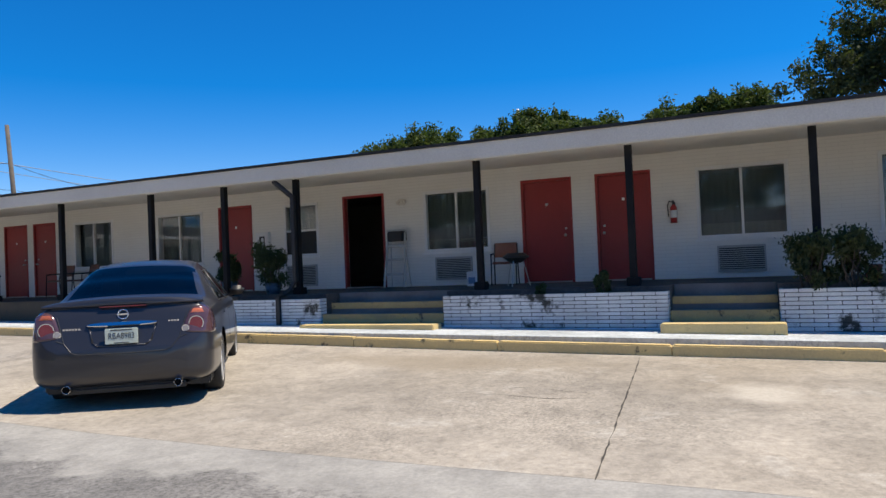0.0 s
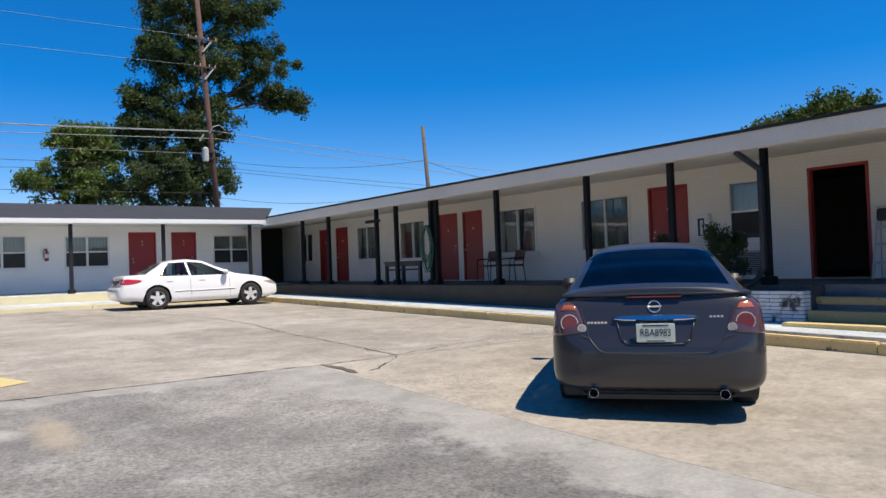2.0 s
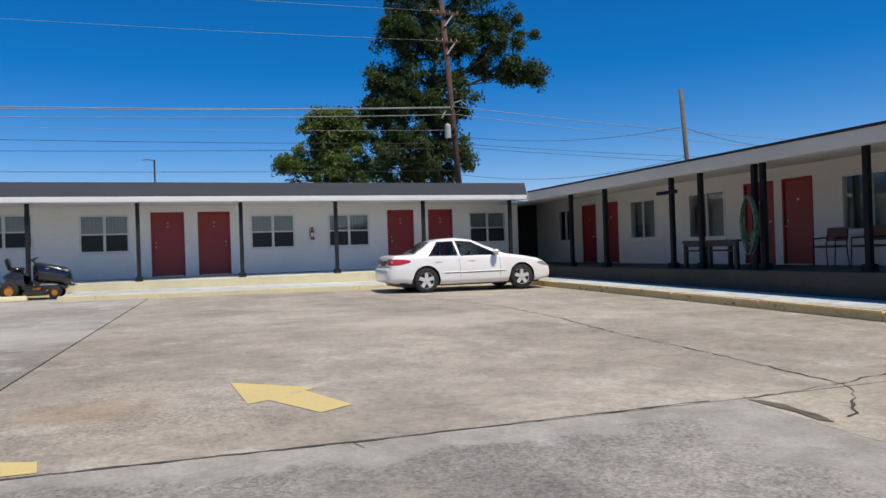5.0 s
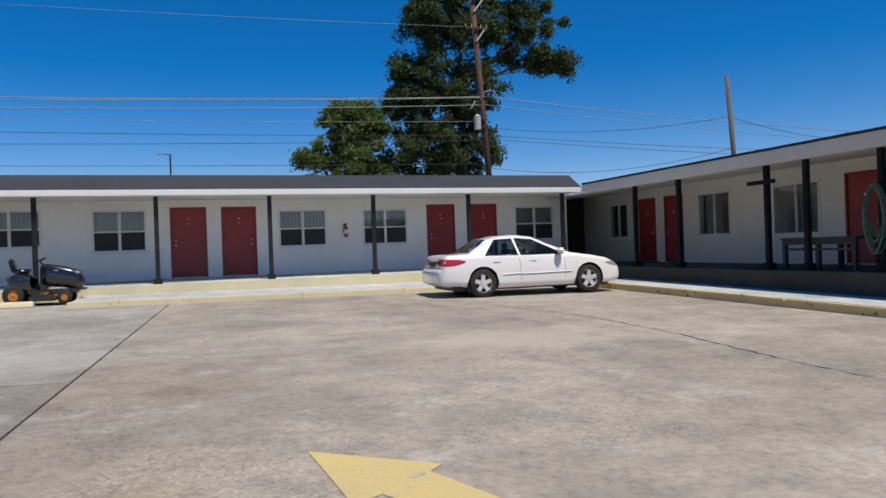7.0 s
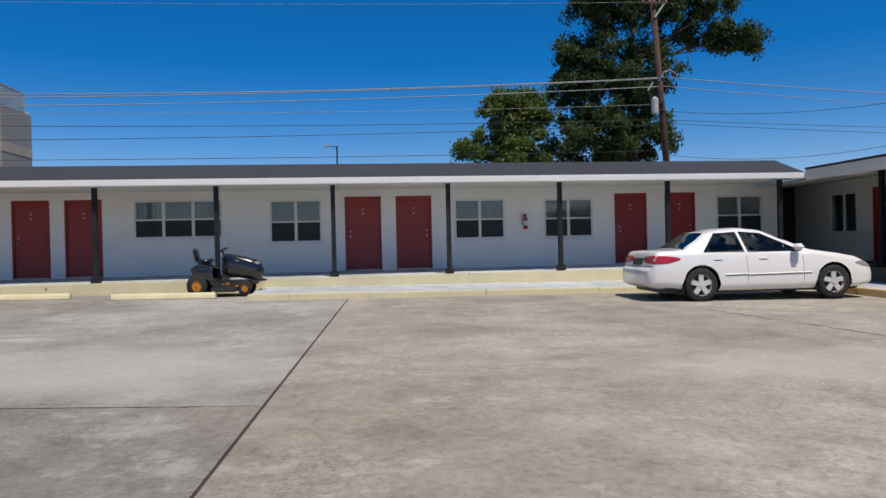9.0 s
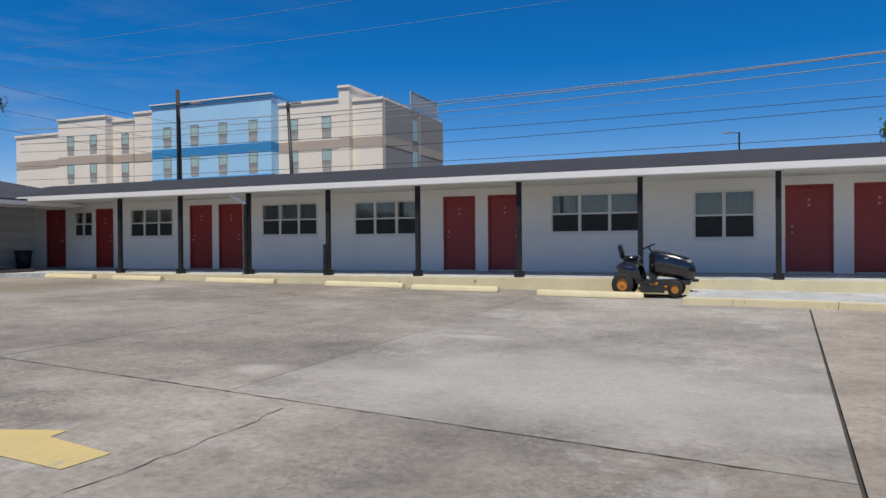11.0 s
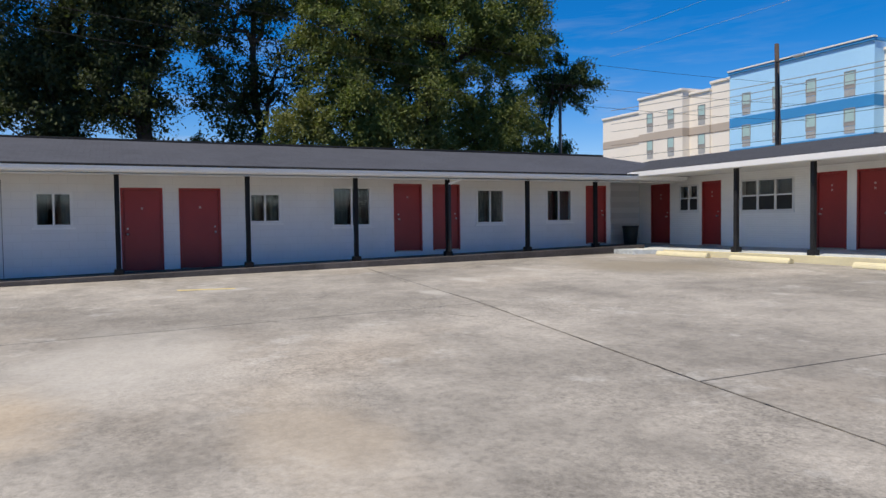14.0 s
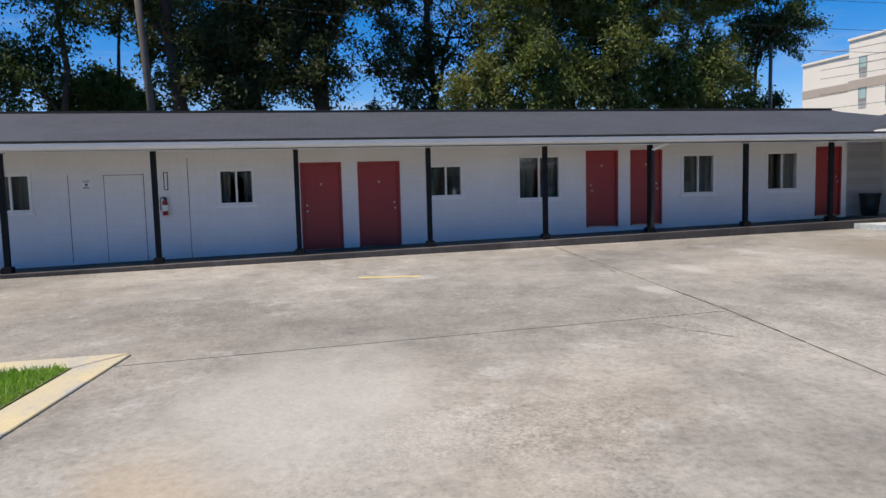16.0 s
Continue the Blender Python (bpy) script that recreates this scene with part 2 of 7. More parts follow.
PALE, TANNED = (0.43, 0.41, 0.37), (0.42, 0.335, 0.235)
for cx, cy, rx, ry, colour, amount in ((-16.75, -12.93, 0.40, 0.36, PALE, 0.8), (-28.9, -11.05, 0.95, 0.32, PALE, 0.8), (-27.1, -12.6, 0.7, 0.3, PALE, 0.7), (-30.4, -8.7, 1.2, 0.35, PALE, 0.7), (-30.2, -16.1, 0.9, 0.35, PALE, 0.6), (-29.5, -6.0, 3.6, 2.2, (0.235, 0.205, 0.155), 0.75), (-21.5, -18.7, 1.5, 0.8, TANNED, 0.55), (-23.6, -17.6, 2.4, 1.5, PALE, 0.6), (-20.2, -16.6, 1.6, 0.7, (0.38, 0.32, 0.245), 0.5)):
    spot(M_GREY, cx, cy, rx, ry, colour, amount)
spot(M_PALE, -13.7, -12.4, 3.0, 2.0, (0.465, 0.45, 0.415), 0.65)
spot(M_PALE, -15.5, -10.1, 0.60, 0.28, (0.465, 0.45, 0.415), 0.7)
spot(M_OLD, -9.17, -21.8, 0.24, 0.85, (0.39, 0.325, 0.24), 0.65)
spot(M_OLD, -9.55, -21.7, 0.22, 0.30, PALE, 0.7)
spot(M_TAN, -11.0, -18.45, 0.75, 0.6, (0.30, 0.225, 0.145), 0.5)
spot(M_TAN, -6.6, -13.5, 2.6, 1.2, (0.47, 0.425, 0.36), 0.6)
spot(M_SAND, -1.6, -26.4, 0.9, 2.6, (0.27, 0.225, 0.165), 0.6)
spot(M_SAND, -2.9, -30.4, 0.7, 0.5, (0.50, 0.455, 0.38), 0.7)
M_WALK = concrete("sidewalk_concrete", (0.54, 0.575, 0.59), (0.45, 0.48, 0.49), (0.47, 0.48, 0.475), patch=0.3)
# Shade under the porch roofs is put into this dark concrete.
M_PORCH = concrete("porch_concrete_shade_dark", (0.115, 0.102, 0.096), (0.075, 0.067, 0.064), (0.09, 0.078, 0.07), patch=0.3)
M_EARTH = plain("dry_earth", (0.22, 0.19, 0.14), (0.12, 0.13, 0.07), 0.95, 0.3, 20, 0.4)
M_JOINT = plain("joint_dirt", (0.045, 0.04, 0.035), (0.08, 0.07, 0.055), 0.95, 3, 60, 0.3)
# Worn yellow edge paint, its colour darkened to brown to carry the shade.
M_RISER = plain("riser_worn_shaded_paint", (0.105, 0.08, 0.05), (0.07, 0.056, 0.04), 0.85, 1.3, 45, 0.3, spots=(0.60, 4.0, (0.06, 0.055, 0.045)))
M_KERB = plain("kerb_yellow_paint", (0.74, 0.56, 0.25), (0.60, 0.46, 0.23), 0.75, 1.3, 45, 0.3, spots=(0.59, 3.2, (0.10, 0.085, 0.06)))
M_STOP = plain("stop_yellow_paint", (0.74, 0.66, 0.42), (0.64, 0.57, 0.38), 0.8, 1.8, 45, 0.3, spots=(0.635, 2.6, (0.24, 0.21, 0.15)))
M_ARROW = plain("arrow_yellow_paint", (0.62, 0.49, 0.20), (0.55, 0.45, 0.22), 0.8, 2.0, 60, 0.25, spots=(0.61, 4.0, (0.36, 0.33, 0.27)))
M_WALL = brick_paint("painted_brick", (0.88, 0.87, 0.845), (0.82, 0.81, 0.785), 0.40, 0.068, 0.45)
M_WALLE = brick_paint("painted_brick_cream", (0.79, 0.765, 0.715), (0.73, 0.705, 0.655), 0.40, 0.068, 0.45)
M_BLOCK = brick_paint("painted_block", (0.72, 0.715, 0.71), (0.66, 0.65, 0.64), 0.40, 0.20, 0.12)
M_PLANT = plain("planter_brick_paint", (0.87, 0.865, 0.84), (0.72, 0.715, 0.69), 0.6, 2.5, 40, 0.5, spots=(0.565, 1.5, (0.045, 0.045, 0.04)), vary=0.2)
M_MORTAR = plain("planter_mortar", (0.06, 0.06, 0.056), (0.03, 0.03, 0.028), 0.9, 3, 50, 0.4)
M_FASCIA = plain("fascia_white_paint", (0.87, 0.86, 0.84), (0.80, 0.79, 0.77), 0.5, 0.6, 40, 0.08)
M_CREAM = plain("fascia_cream_paint", (0.76, 0.70, 0.60), (0.68, 0.62, 0.53), 0.55, 0.7, 40, 0.1, spots=(0.7, 3.0, (0.34, 0.30, 0.25)))
M_SOFFIT = plain("soffit_paint", (0.80, 0.78, 0.72), (0.75, 0.73, 0.67), 0.6, 0.8, 40, 0.1)
M_BLACK = plain("post_black_paint", (0.010, 0.010, 0.012), (0.018, 0.018, 0.018), 0.6, 3, 60, 0.15, shine=0.15)
M_POSTG = plain("post_grey_paint", (0.016, 0.016, 0.018), (0.03, 0.03, 0.032), 0.55, 3, 60, 0.15, shine=0.25)
M_RED = plain("door_red_paint", (0.33, 0.030, 0.028), (0.27, 0.026, 0.026), 0.42, 1.2, 50, 0.08)
M_REDF = plain("frame_red_paint", (0.36, 0.034, 0.03), (0.29, 0.03, 0.03), 0.5, 2, 50, 0.1)
M_VINYL = plain("window_white_vinyl", (0.80, 0.80, 0.79), (0.74, 0.74, 0.73), 0.35, 3, 50, 0.04)
M_GLASS = glass("window_glass")
M_NUMBER = plain("number_plate_dull", (0.50, 0.36, 0.33), (0.42, 0.28, 0.26), 0.6, 3, 50, 0.04)
M_DARK = plain("insect_screen", (0.018, 0.019, 0.02), (0.03, 0.03, 0.03), 0.7, 3, 300, 0.2)
M_CURT = plain("curtain_grey", (0.14, 0.155, 0.145), (0.11, 0.125, 0.118), 0.9, 1.2, 30, 0.1)
M_BLIND = plain("curtain_pale", (0.34, 0.36, 0.36), (0.26, 0.28, 0.29), 0.9, 1.2, 30, 0.1)
M_ROOF = shingle("roof_shingle_dark", (0.030, 0.031, 0.036), (0.045, 0.046, 0.052))
M_ROOFC = shingle("roof_shingle_grey", (0.042, 0.046, 0.060), (0.058, 0.063, 0.080))
M_FELT = plain("roof_felt_black", (0.02, 0.02, 0.02), (0.035, 0.035, 0.035), 0.9, 2, 60, 0.3)
M_INSIDE = plain("room_plaster", (0.30, 0.28, 0.25), (0.24, 0.22, 0.2), 0.9, 1, 30, 0.1)
M_ROOMFLOOR = plain("room_floor_brown", (0.20, 0.13, 0.10), (0.15, 0.10, 0.08), 0.7, 1, 30, 0.1)
M_METAL = plain("brushed_metal", (0.55, 0.55, 0.54), (0.45, 0.45, 0.45), 0.35, 4, 80, 0.05, metal=1.0)


# ---- building blocks ----
def part(name, bm, material, parent=None, label="", smooth=False):
    me = bpy.data.meshes.new(name)
    bmesh.ops.recalc_face_normals(bm, faces=bm.faces)
    bm.to_mesh(me)
    bm.free()
    if smooth:
        me.shade_smooth()
    me.materials.append(material)
    ob = new(name, me)
    if parent is not None:
        ob.parent = parent
    if label:
        ob["label"] = label
    return ob


def thing(name, m, label, category, group="", kind=""):
    ob = new(name)
    ob.matrix_world = m
    ob.empty_display_size = 0.2
    return tagged(ob, label, category, group, kind)


def box(bm, lo, hi, m=None):
    x0, y0, z0 = lo
    x1, y1, z1 = hi
    v = [bm.verts.new(p) for p in ((x0, y0, z0), (x1, y0, z0), (x1, y1, z0), (x0, y1, z0), (x0, y0, z1), (x1, y0, z1), (x1, y1, z1), (x0, y1, z1))]
    for f in ((0, 3, 2, 1), (4, 5, 6, 7), (0, 1, 5, 4), (1, 2, 6, 5), (2, 3, 7, 6), (3, 0, 4, 7)):
        bm.faces.new([v[i] for i in f])
    if m is not None:
        bmesh.ops.transform(bm, matrix=m, verts=v)
    return v


def boxed(*pairs, bevel=0.0, m=None):
    bm = bmesh.new()
    for lo, hi in pairs:
        box(bm, lo, hi, m)
    if bevel:
        bmesh.ops.bevel(bm, geom=bm.edges[:], offset=bevel, segments=2, affect="EDGES")
    return bm


def tube(bm, a, b, r0, r1=None, n=10):
    a, b = Vector(a), Vector(b)
    r1 = r0 if r1 is None else r1
    q = (b - a).to_track_quat("Z", "Y").to_matrix()
    ring = lambda c, r: [bm.verts.new(c + q @ Vector((r * math.cos(2 * math.pi * i / n), r * math.sin(2 * math.pi * i / n), 0))) for i in range(n)]
    u, v = ring(a, r0), ring(b, r1)
    for i in range(n):
        bm.faces.new((u[i], u[(i + 1) % n], v[(i + 1) % n], v[i]))
    bm.faces.new(u[::-1])
    bm.faces.new(v)


def prism(bm, pts, z0, z1):
    """A polygon in plan, drawn up from z0 to z1 (each a number or a function of x, y)."""
    f0 = z0 if callable(z0) else (lambda x, y: z0)
    f1 = z1 if callable(z1) else (lambda x, y: z1)
    lo = [bm.verts.new((x, y, f0(x, y))) for x, y in pts]
    hi = [bm.verts.new((x, y, f1(x, y))) for x, y in pts]
    n = len(pts)
    bm.faces.new(lo[::-1])
    bm.faces.new(hi)
    for i in range(n):
        bm.faces.new((lo[i], lo[(i + 1) % n], hi[(i + 1) % n], hi[i]))


def gz(x, y):
    """Height of the lot: it falls gently towards the south-east."""
    x, y = min(6, max(-37, x)), min(2, max(-38, y))
    south = min(1.0, max(0.0, (-25 - y) / 8))
    return 0.204 - 0.05 * south - 0.0099 * x + 0.01445 * y - 0.13 * math.exp(-((x + 6) ** 2 + (y + 25.5) ** 2) / 25)


# wing frames: local x along the wall, y into the wall, z up
WING_A = Matrix.Translation((3.88, 0, 0)) @ Matrix.Rotation(radians(-90), 4, "Z")
WING_B = Matrix.Identity(4)
WING_C = Matrix.Translation((-35.13, 0, 0)) @ Matrix.Rotation(radians(90), 4, "Z")


# ---- ground ----
def ground():
    xs = [-1500, -400, -120, -60] + [-40 + 2 * i for i in range(25)] + [14, 40, 120, 400, 1500]
    ys = [-1500, -400, -120, -60] + [-40 + 2 * i for i in range(24)] + [14, 40, 120, 400, 1500]
    bm = bmesh.new()
    g = [[bm.verts.new((x, y, gz(x, y) - 0.10)) for y in ys] for x in xs]
    for i in range(len(xs) - 1):
        for j in range(len(ys) - 1):
            bm.faces.new((g[i][j], g[i + 1][j], g[i + 1][j + 1], g[i][j + 1]))
    return tagged(part("ground", bm, M_EARTH), "dry earth with thin grass around the motel", "ground", kind="structure")


def slab(c, material, parent, nx=8, ny=8):
    """One poured slab of the lot between four corners, laid on the slope."""
    bm = bmesh.new()
    sw, se, ne, nw = (Vector(p) for p in c)
    top = []
    for i in range(nx + 1):
        col = []
        for j in range(ny + 1):
            p = sw.lerp(se, i / nx).lerp(nw.lerp(ne, i / nx), j / ny)
            col.append(bm.verts.new((p.x, p.y, gz(p.x, p.y))))
        top.append(col)
    for i in range(nx):
        for j in range(ny):
            bm.faces.new((top[i][j], top[i + 1][j], top[i + 1][j + 1], top[i][j + 1]))
    rim = [top[i][0] for i in range(nx + 1)] + [top[nx][j] for j in range(1, ny + 1)] + [top[i][ny] for i in range(nx - 1, -1, -1)] + [top[0][j] for j in range(ny - 1, 0, -1)]
    low = [bm.verts.new(v.co - Vector((0, 0, 0.09))) for v in rim]
    for k in range(len(rim)):
        bm.faces.new((rim[k], low[k], low[(k + 1) % len(rim)], rim[(k + 1) % len(rim)]))
    return part("slab", bm, material, parent)


ground()
lot = tagged(new("pavement"), "weathered concrete parking lot in large jointed slabs", "parking lot", kind="structure")
J = 0.011
slab([(-12.05 + J, -20.10 + J), (-0.40, -20.10 + J), (-0.40, -4.80), (-11.12 + J, -4.80)], M_TAN, lot, 8, 10)
slab([(-6.02, -60), (-0.40, -60), (-0.40, -20.10 - J), (-5.98, -20.10 - J)], M_SAND, lot, 8, 24)
bed = slab([(-33.8, -60), (-0.38, -60), (-0.38, -2.45), (-33.8, -2.45)], M_JOINT, lot, 24, 40)
bed.name, bed.location.z = "joint_filler", -0.02
slab([(-12.60 + J, -60), (-6.024, -60), (-5.984, -20.10 - J), (-12.05 + J, -20.10 - J)], M_OLD, lot, 8, 24)
slab([(-19.95 + J, -13.42 + J), (-16.38 - 0.004, -13.87 + J), (-16.25 - 0.004, -2.50), (-19.70 + J, -2.50)], M_GREY, lot)
slab([(-16.38 + 0.004, -13.87 + J), (-11.715 - J, -14.46 + J), (-10.985 - J, -2.50), (-16.25 + 0.004, -2.50)], M_PALE, lot)
slab([(-33.72, -11.75 + J), (-25.40, -12.58 + J), (-25.30, -2.50), (-33.72, -2.50)], M_GREY, lot)
slab([(-25.40, -12.58 + J), (-19.95 - J, -13.42 + J), (-19.70 - J, -2.50), (-25.30, -2.50)], M_GREY, lot)
slab([(-25.15 + J, -60), (-12.60 - J, -60), (-12.05 - J, -20.10), (-25.15 + J, -20.10)], M_GREY, lot, 8, 24)
slab([(-25.15 + J, -20.10), (-19.95, -20.10), (-19.95, -13.42 - J), (-25.40 + J, -12.58 - J)], M_GREY, lot)
slab([(-19.95, -20.10), (-12.05 - J, -20.10), (-11.715 - J, -14.46 - J), (-19.95, -13.42 - J)], M_GREY, lot)
slab([(-33.72, -60), (-25.15 - J, -60), (-25.15 - J, -20.10), (-33.72, -20.10)], M_GREY, lot, 8, 24)
slab([(-33.72, -20.10), (-25.15 - J, -20.10), (-25.40 - J, -12.58 - J), (-33.72, -11.75 - J)], M_GREY, lot)


# ---- walls, doors, windows ----
def wall(name, m, u0, u1, z0, z1, holes, material, label, thick=0.22):
    """A wall with openings (u0, u1, z0, z1) that go right through it."""
    bm = bmesh.new()
    at = u0
    for a, b, lo, hi in sorted(holes):
        if a > at:
            box(bm, (at, 0, z0), (a, thick, z1))
        if lo > z0:
            box(bm, (a, 0, z0), (b, thick, lo))
        if hi < z1:
            box(bm, (a, 0, hi), (b, thick, z1))
        at = b
    box(bm, (at, 0, z0), (u1, thick, z1))
    ob = part(name, bm, material)
    ob.matrix_world = m
    return tagged(ob, label, "wall", kind="structure")


COUNT = {"door": 0, "window": 0}


def setting(kind, m, label, category):
    COUNT[kind] += 1
    return thing(f"{kind}_{COUNT[kind]}", m, label, category, kind="structure")


def door(m, u, z, w, h, label, flip=False, plates=1, leaf=True):
    """A red flush door in a red frame; origin at the foot of its middle, on the wall's face."""
    d = setting("door", m @ Matrix.Translation((u, 0, z)), label, "door")
    f = 0.055
    part("door_frame", boxed(((-w / 2, -0.015, 0), (-w / 2 + f, 0.12, h)), ((w / 2 - f, -0.015, 0), (w / 2, 0.12, h)), ((-w / 2 + f, -0.015, h - f), (w / 2 - f, 0.12, h)), bevel=0.004), M_REDF, d)
    part("threshold", boxed(((-w / 2 + f, -0.03, 0), (w / 2 - f, 0.12, 0.025)), bevel=0.005), M_METAL, d)
    if not leaf:
        return d
    p = part("door_panel", boxed(((-w / 2 + f + 0.004, 0.03, 0.03), (w / 2 - f - 0.004, 0.075, h - f - 0.004)), bevel=0.003), M_RED, d)
    s = -1 if flip else 1
    bm = bmesh.new()
    x = s * (w / 2 - 0.15)
    tube(bm, (x, 0.035, 0.96), (x, -0.02, 0.96), 0.014)
    bmesh.ops.create_uvsphere(bm, u_segments=12, v_segments=8, radius=0.030, matrix=Matrix.Translation((x, -0.035, 0.96)))
    part("door_handle", bm, M_METAL, p, "metal door knob", True)
    bm = bmesh.new()
    tube(bm, (x, 0.035, 1.10), (x, 0.015, 1.10), 0.026, 0.022)
    part("deadbolt", bm, M_METAL, p)
    for i in range(plates):
        zz = 1.58 + 0.13 * i
        part("number_plate", boxed(((-0.028, 0.022, zz), (0.028, 0.031, zz + 0.055)), bevel=0.003), M_VINYL if m is WING_A else M_NUMBER, p, "small pale number plate")
    return d


def curtain(bm, x0, x1, z0, z1, y, folds=0.11, amp=0.009, seed=0):
    rnd = random.Random(seed)
    n = max(6, int((x1 - x0) / folds * 4))
    a = []
    for i in range(n + 1):
        x = x0 + (x1 - x0) * i / n
        yy = y + amp * math.sin(i * math.pi / 2 + rnd.uniform(-0.4, 0.4))
        a.append((bm.verts.new((x, yy, z0)), bm.verts.new((x, yy, z1))))
    for p, q in zip(a, a[1:]):
        bm.faces.new((p[0], q[0], q[1], p[1]))


def pane(win, x0, x1, z0, z1, y, name="pane"):
    o = part(name, boxed(((x0, y, z0), (x1, y + 0.005, z1))), M_GLASS, win)
    o.visible_shadow = False
    return o


def slider(m, u0, u1, z0, z1, label, cloth, seed, gap=0.0):
    """A two-light sliding window with a flat trim, a sill, and a curtain behind."""
    w, h = u1 - u0, z1 - z0
    win = setting("window", m @ Matrix.Translation((u0, 0, z0)), label, "window")
    t = 0.065
    part("window_frame", boxed(((0, -0.02, 0), (t, 0.10, h)), ((w - t, -0.02, 0), (w, 0.10, h)), ((t, -0.02, h - t), (w - t, 0.10, h)), ((t, -0.02, 0), (w - t, 0.10, t)), bevel=0.004), M_VINYL, win)
    part("window_sill", boxed(((-0.05, -0.05, -0.05), (w + 0.05, 0.02, -0.003)), bevel=0.006), M_FASCIA, win)
    part("mullion", boxed(((w / 2 - 0.022, 0.0, t), (w / 2 + 0.022, 0.07, h - t)), bevel=0.003), M_VINYL, win)
    pane(win, t, w / 2 - 0.022, t, h - t, 0.03)
    pane(win, w / 2 + 0.022, w - t, t, h - t, 0.045)
    bm = bmesh.new()
    curtain(bm, -0.06, w * (0.5 - gap), -0.05, h + 0.05, 0.30, seed=seed)
    curtain(bm, w * (0.5 + gap), w + 0.06, -0.05, h + 0.05, 0.30, seed=seed + 7)
    part("curtain", bm, cloth, win, smooth=True)
    return win


def hung(m, u0, u1, z0, z1, n, label, seed):
    """A row of n double-hung sashes: clear above, screened below."""
    w, h = u1 - u0, z1 - z0
    win = setting("window", m @ Matrix.Translation((u0, 0, z0)), label, "window")
    t = 0.055
    part("window_frame", boxed(((0, -0.02, 0), (t, 0.10, h)), ((w - t, -0.02, 0), (w, 0.10, h)), ((t, -0.02, h - t), (w - t, 0.10, h)), ((t, -0.02, 0), (w - t, 0.10, t)), bevel=0.004), M_VINYL, win)
    part("window_sill", boxed(((-0.04, -0.05, -0.045), (w + 0.04, 0.02, -0.003)), bevel=0.006), M_FASCIA, win)
    for i in range(1, n):
        x = w * i / n
        part("mullion", boxed(((x - 0.04, -0.012, t), (x + 0.04, 0.09, h - t)), bevel=0.004), M_VINYL, win)
    for i in range(n):
        a = t if i == 0 else w * i / n + 0.04
        b = w - t if i == n - 1 else w * (i + 1) / n - 0.04
        part("meeting_rail", boxed(((a, -0.005, h * 0.47), (b, 0.06, h * 0.47 + 0.045)), bevel=0.003), M_VINYL, win)
        pane(win, a, b, h * 0.47 + 0.045, h - t, 0.045, "upper_pane")
        pane(win, a, b, t, h * 0.47, 0.03, "lower_pane")
        part("insect_screen", boxed(((a, 0.006, t), (b, 0.010, h * 0.47))), M_DARK, win, "dark insect screen")
    bm = bmesh.new()
    curtain(bm, -0.05, w + 0.05, -0.05, h + 0.05, 0.30, seed=seed)
    part("curtain", bm, M_BLIND, win, smooth=True)
    return win


# wing A: (u = -y)
A_DOORS = [(27.50, 28.58, 1, 1), (25.95, 27.02, 0, 1), (17.90, 18.96, 1, 1), (10.97, 11.90, 1, 1), (9.68, 10.70, 0, 1), (2.86, 3.80, 1, 1), (1.46, 2.40, 0, 1)]
A_WINS = [(29.4, 30.99, 1.34, 2.7), (23.69, 25.24, 1.34, 2.69), (15.8, 17.38, 1.31, 2.68), (12.66, 14.2, 1.35, 2.68), (7.45, 8.98, 1.33, 2.68), (4.5, 5.9, 1.39, 2.69), (-0.41, 0.82, 1.43, 2.68), (32.38, 33.95, 1.35, 2.71)]
A_OPEN = (21.60, 22.70)
A_HUNG = (19.93, 20.91, 1.40, 2.66)
A_FLOOR = 0.60
holes = [(a, b, A_FLOOR, 2.74) for a, b, *_ in A_DOORS] + [(*A_OPEN, A_FLOOR, 2.74), A_HUNG] + A_WINS
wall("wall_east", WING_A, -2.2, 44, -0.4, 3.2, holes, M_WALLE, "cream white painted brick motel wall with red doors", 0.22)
for i, (a, b, fl, pl) in enumerate(A_DOORS):
    door(WING_A, (a + b) / 2, A_FLOOR, b - a, 2.74 - A_FLOOR, "closed red flush door in a red frame in the brick wall", bool(fl), plates=pl)
door(WING_A, sum(A_OPEN) / 2, A_FLOOR, A_OPEN[1] - A_OPEN[0], 2.74 - A_FLOOR, "open doorway with red frame into a dark room", leaf=False)
for i, b in enumerate(A_WINS):
    slider(WING_A, *b, "white two-light sliding window with grey curtains drawn behind", M_CURT, i)
hung(WING_A, *A_HUNG, 1, "white single sash window with pale blind and dark lower half", 31)

# wing B: (u = x)
B_DOORS = [(-1.75, -0.80, 0, 2.76), (-3.31, -2.32, 1, 2.76), (-9.78, -8.76, 0, 2.77), (-11.22, -10.20, 1, 2.77), (-18.70, -17.74, 0, 2.78), (-20.04, -19.08, 1, 2.78), (-28.02, -27.06, 0, 2.79), (-29.22, -28.30, 1, 2.79), (-33.47, -32.65, 0, 2.78), (-35.95, -34.98, 0, 2.80)]
B_WINS = [(-0.13, 1.36, 1.48, 2.65, 2), (-5.46, -3.98, 1.49, 2.64, 2), (-8.10, -6.62, 1.50, 2.66, 2), (-13.30, -11.86, 1.50, 2.71, 2), (-16.92, -14.57, 1.69, 2.75, 3), (-22.95, -20.82, 1.70, 2.73, 3), (-26.31, -24.22, 1.73, 2.76, 3), (-31.85, -29.93, 1.75, 2.74, 3), (-34.52, -33.62, 1.80, 2.71, 2)]
B_FLOOR = 0.68
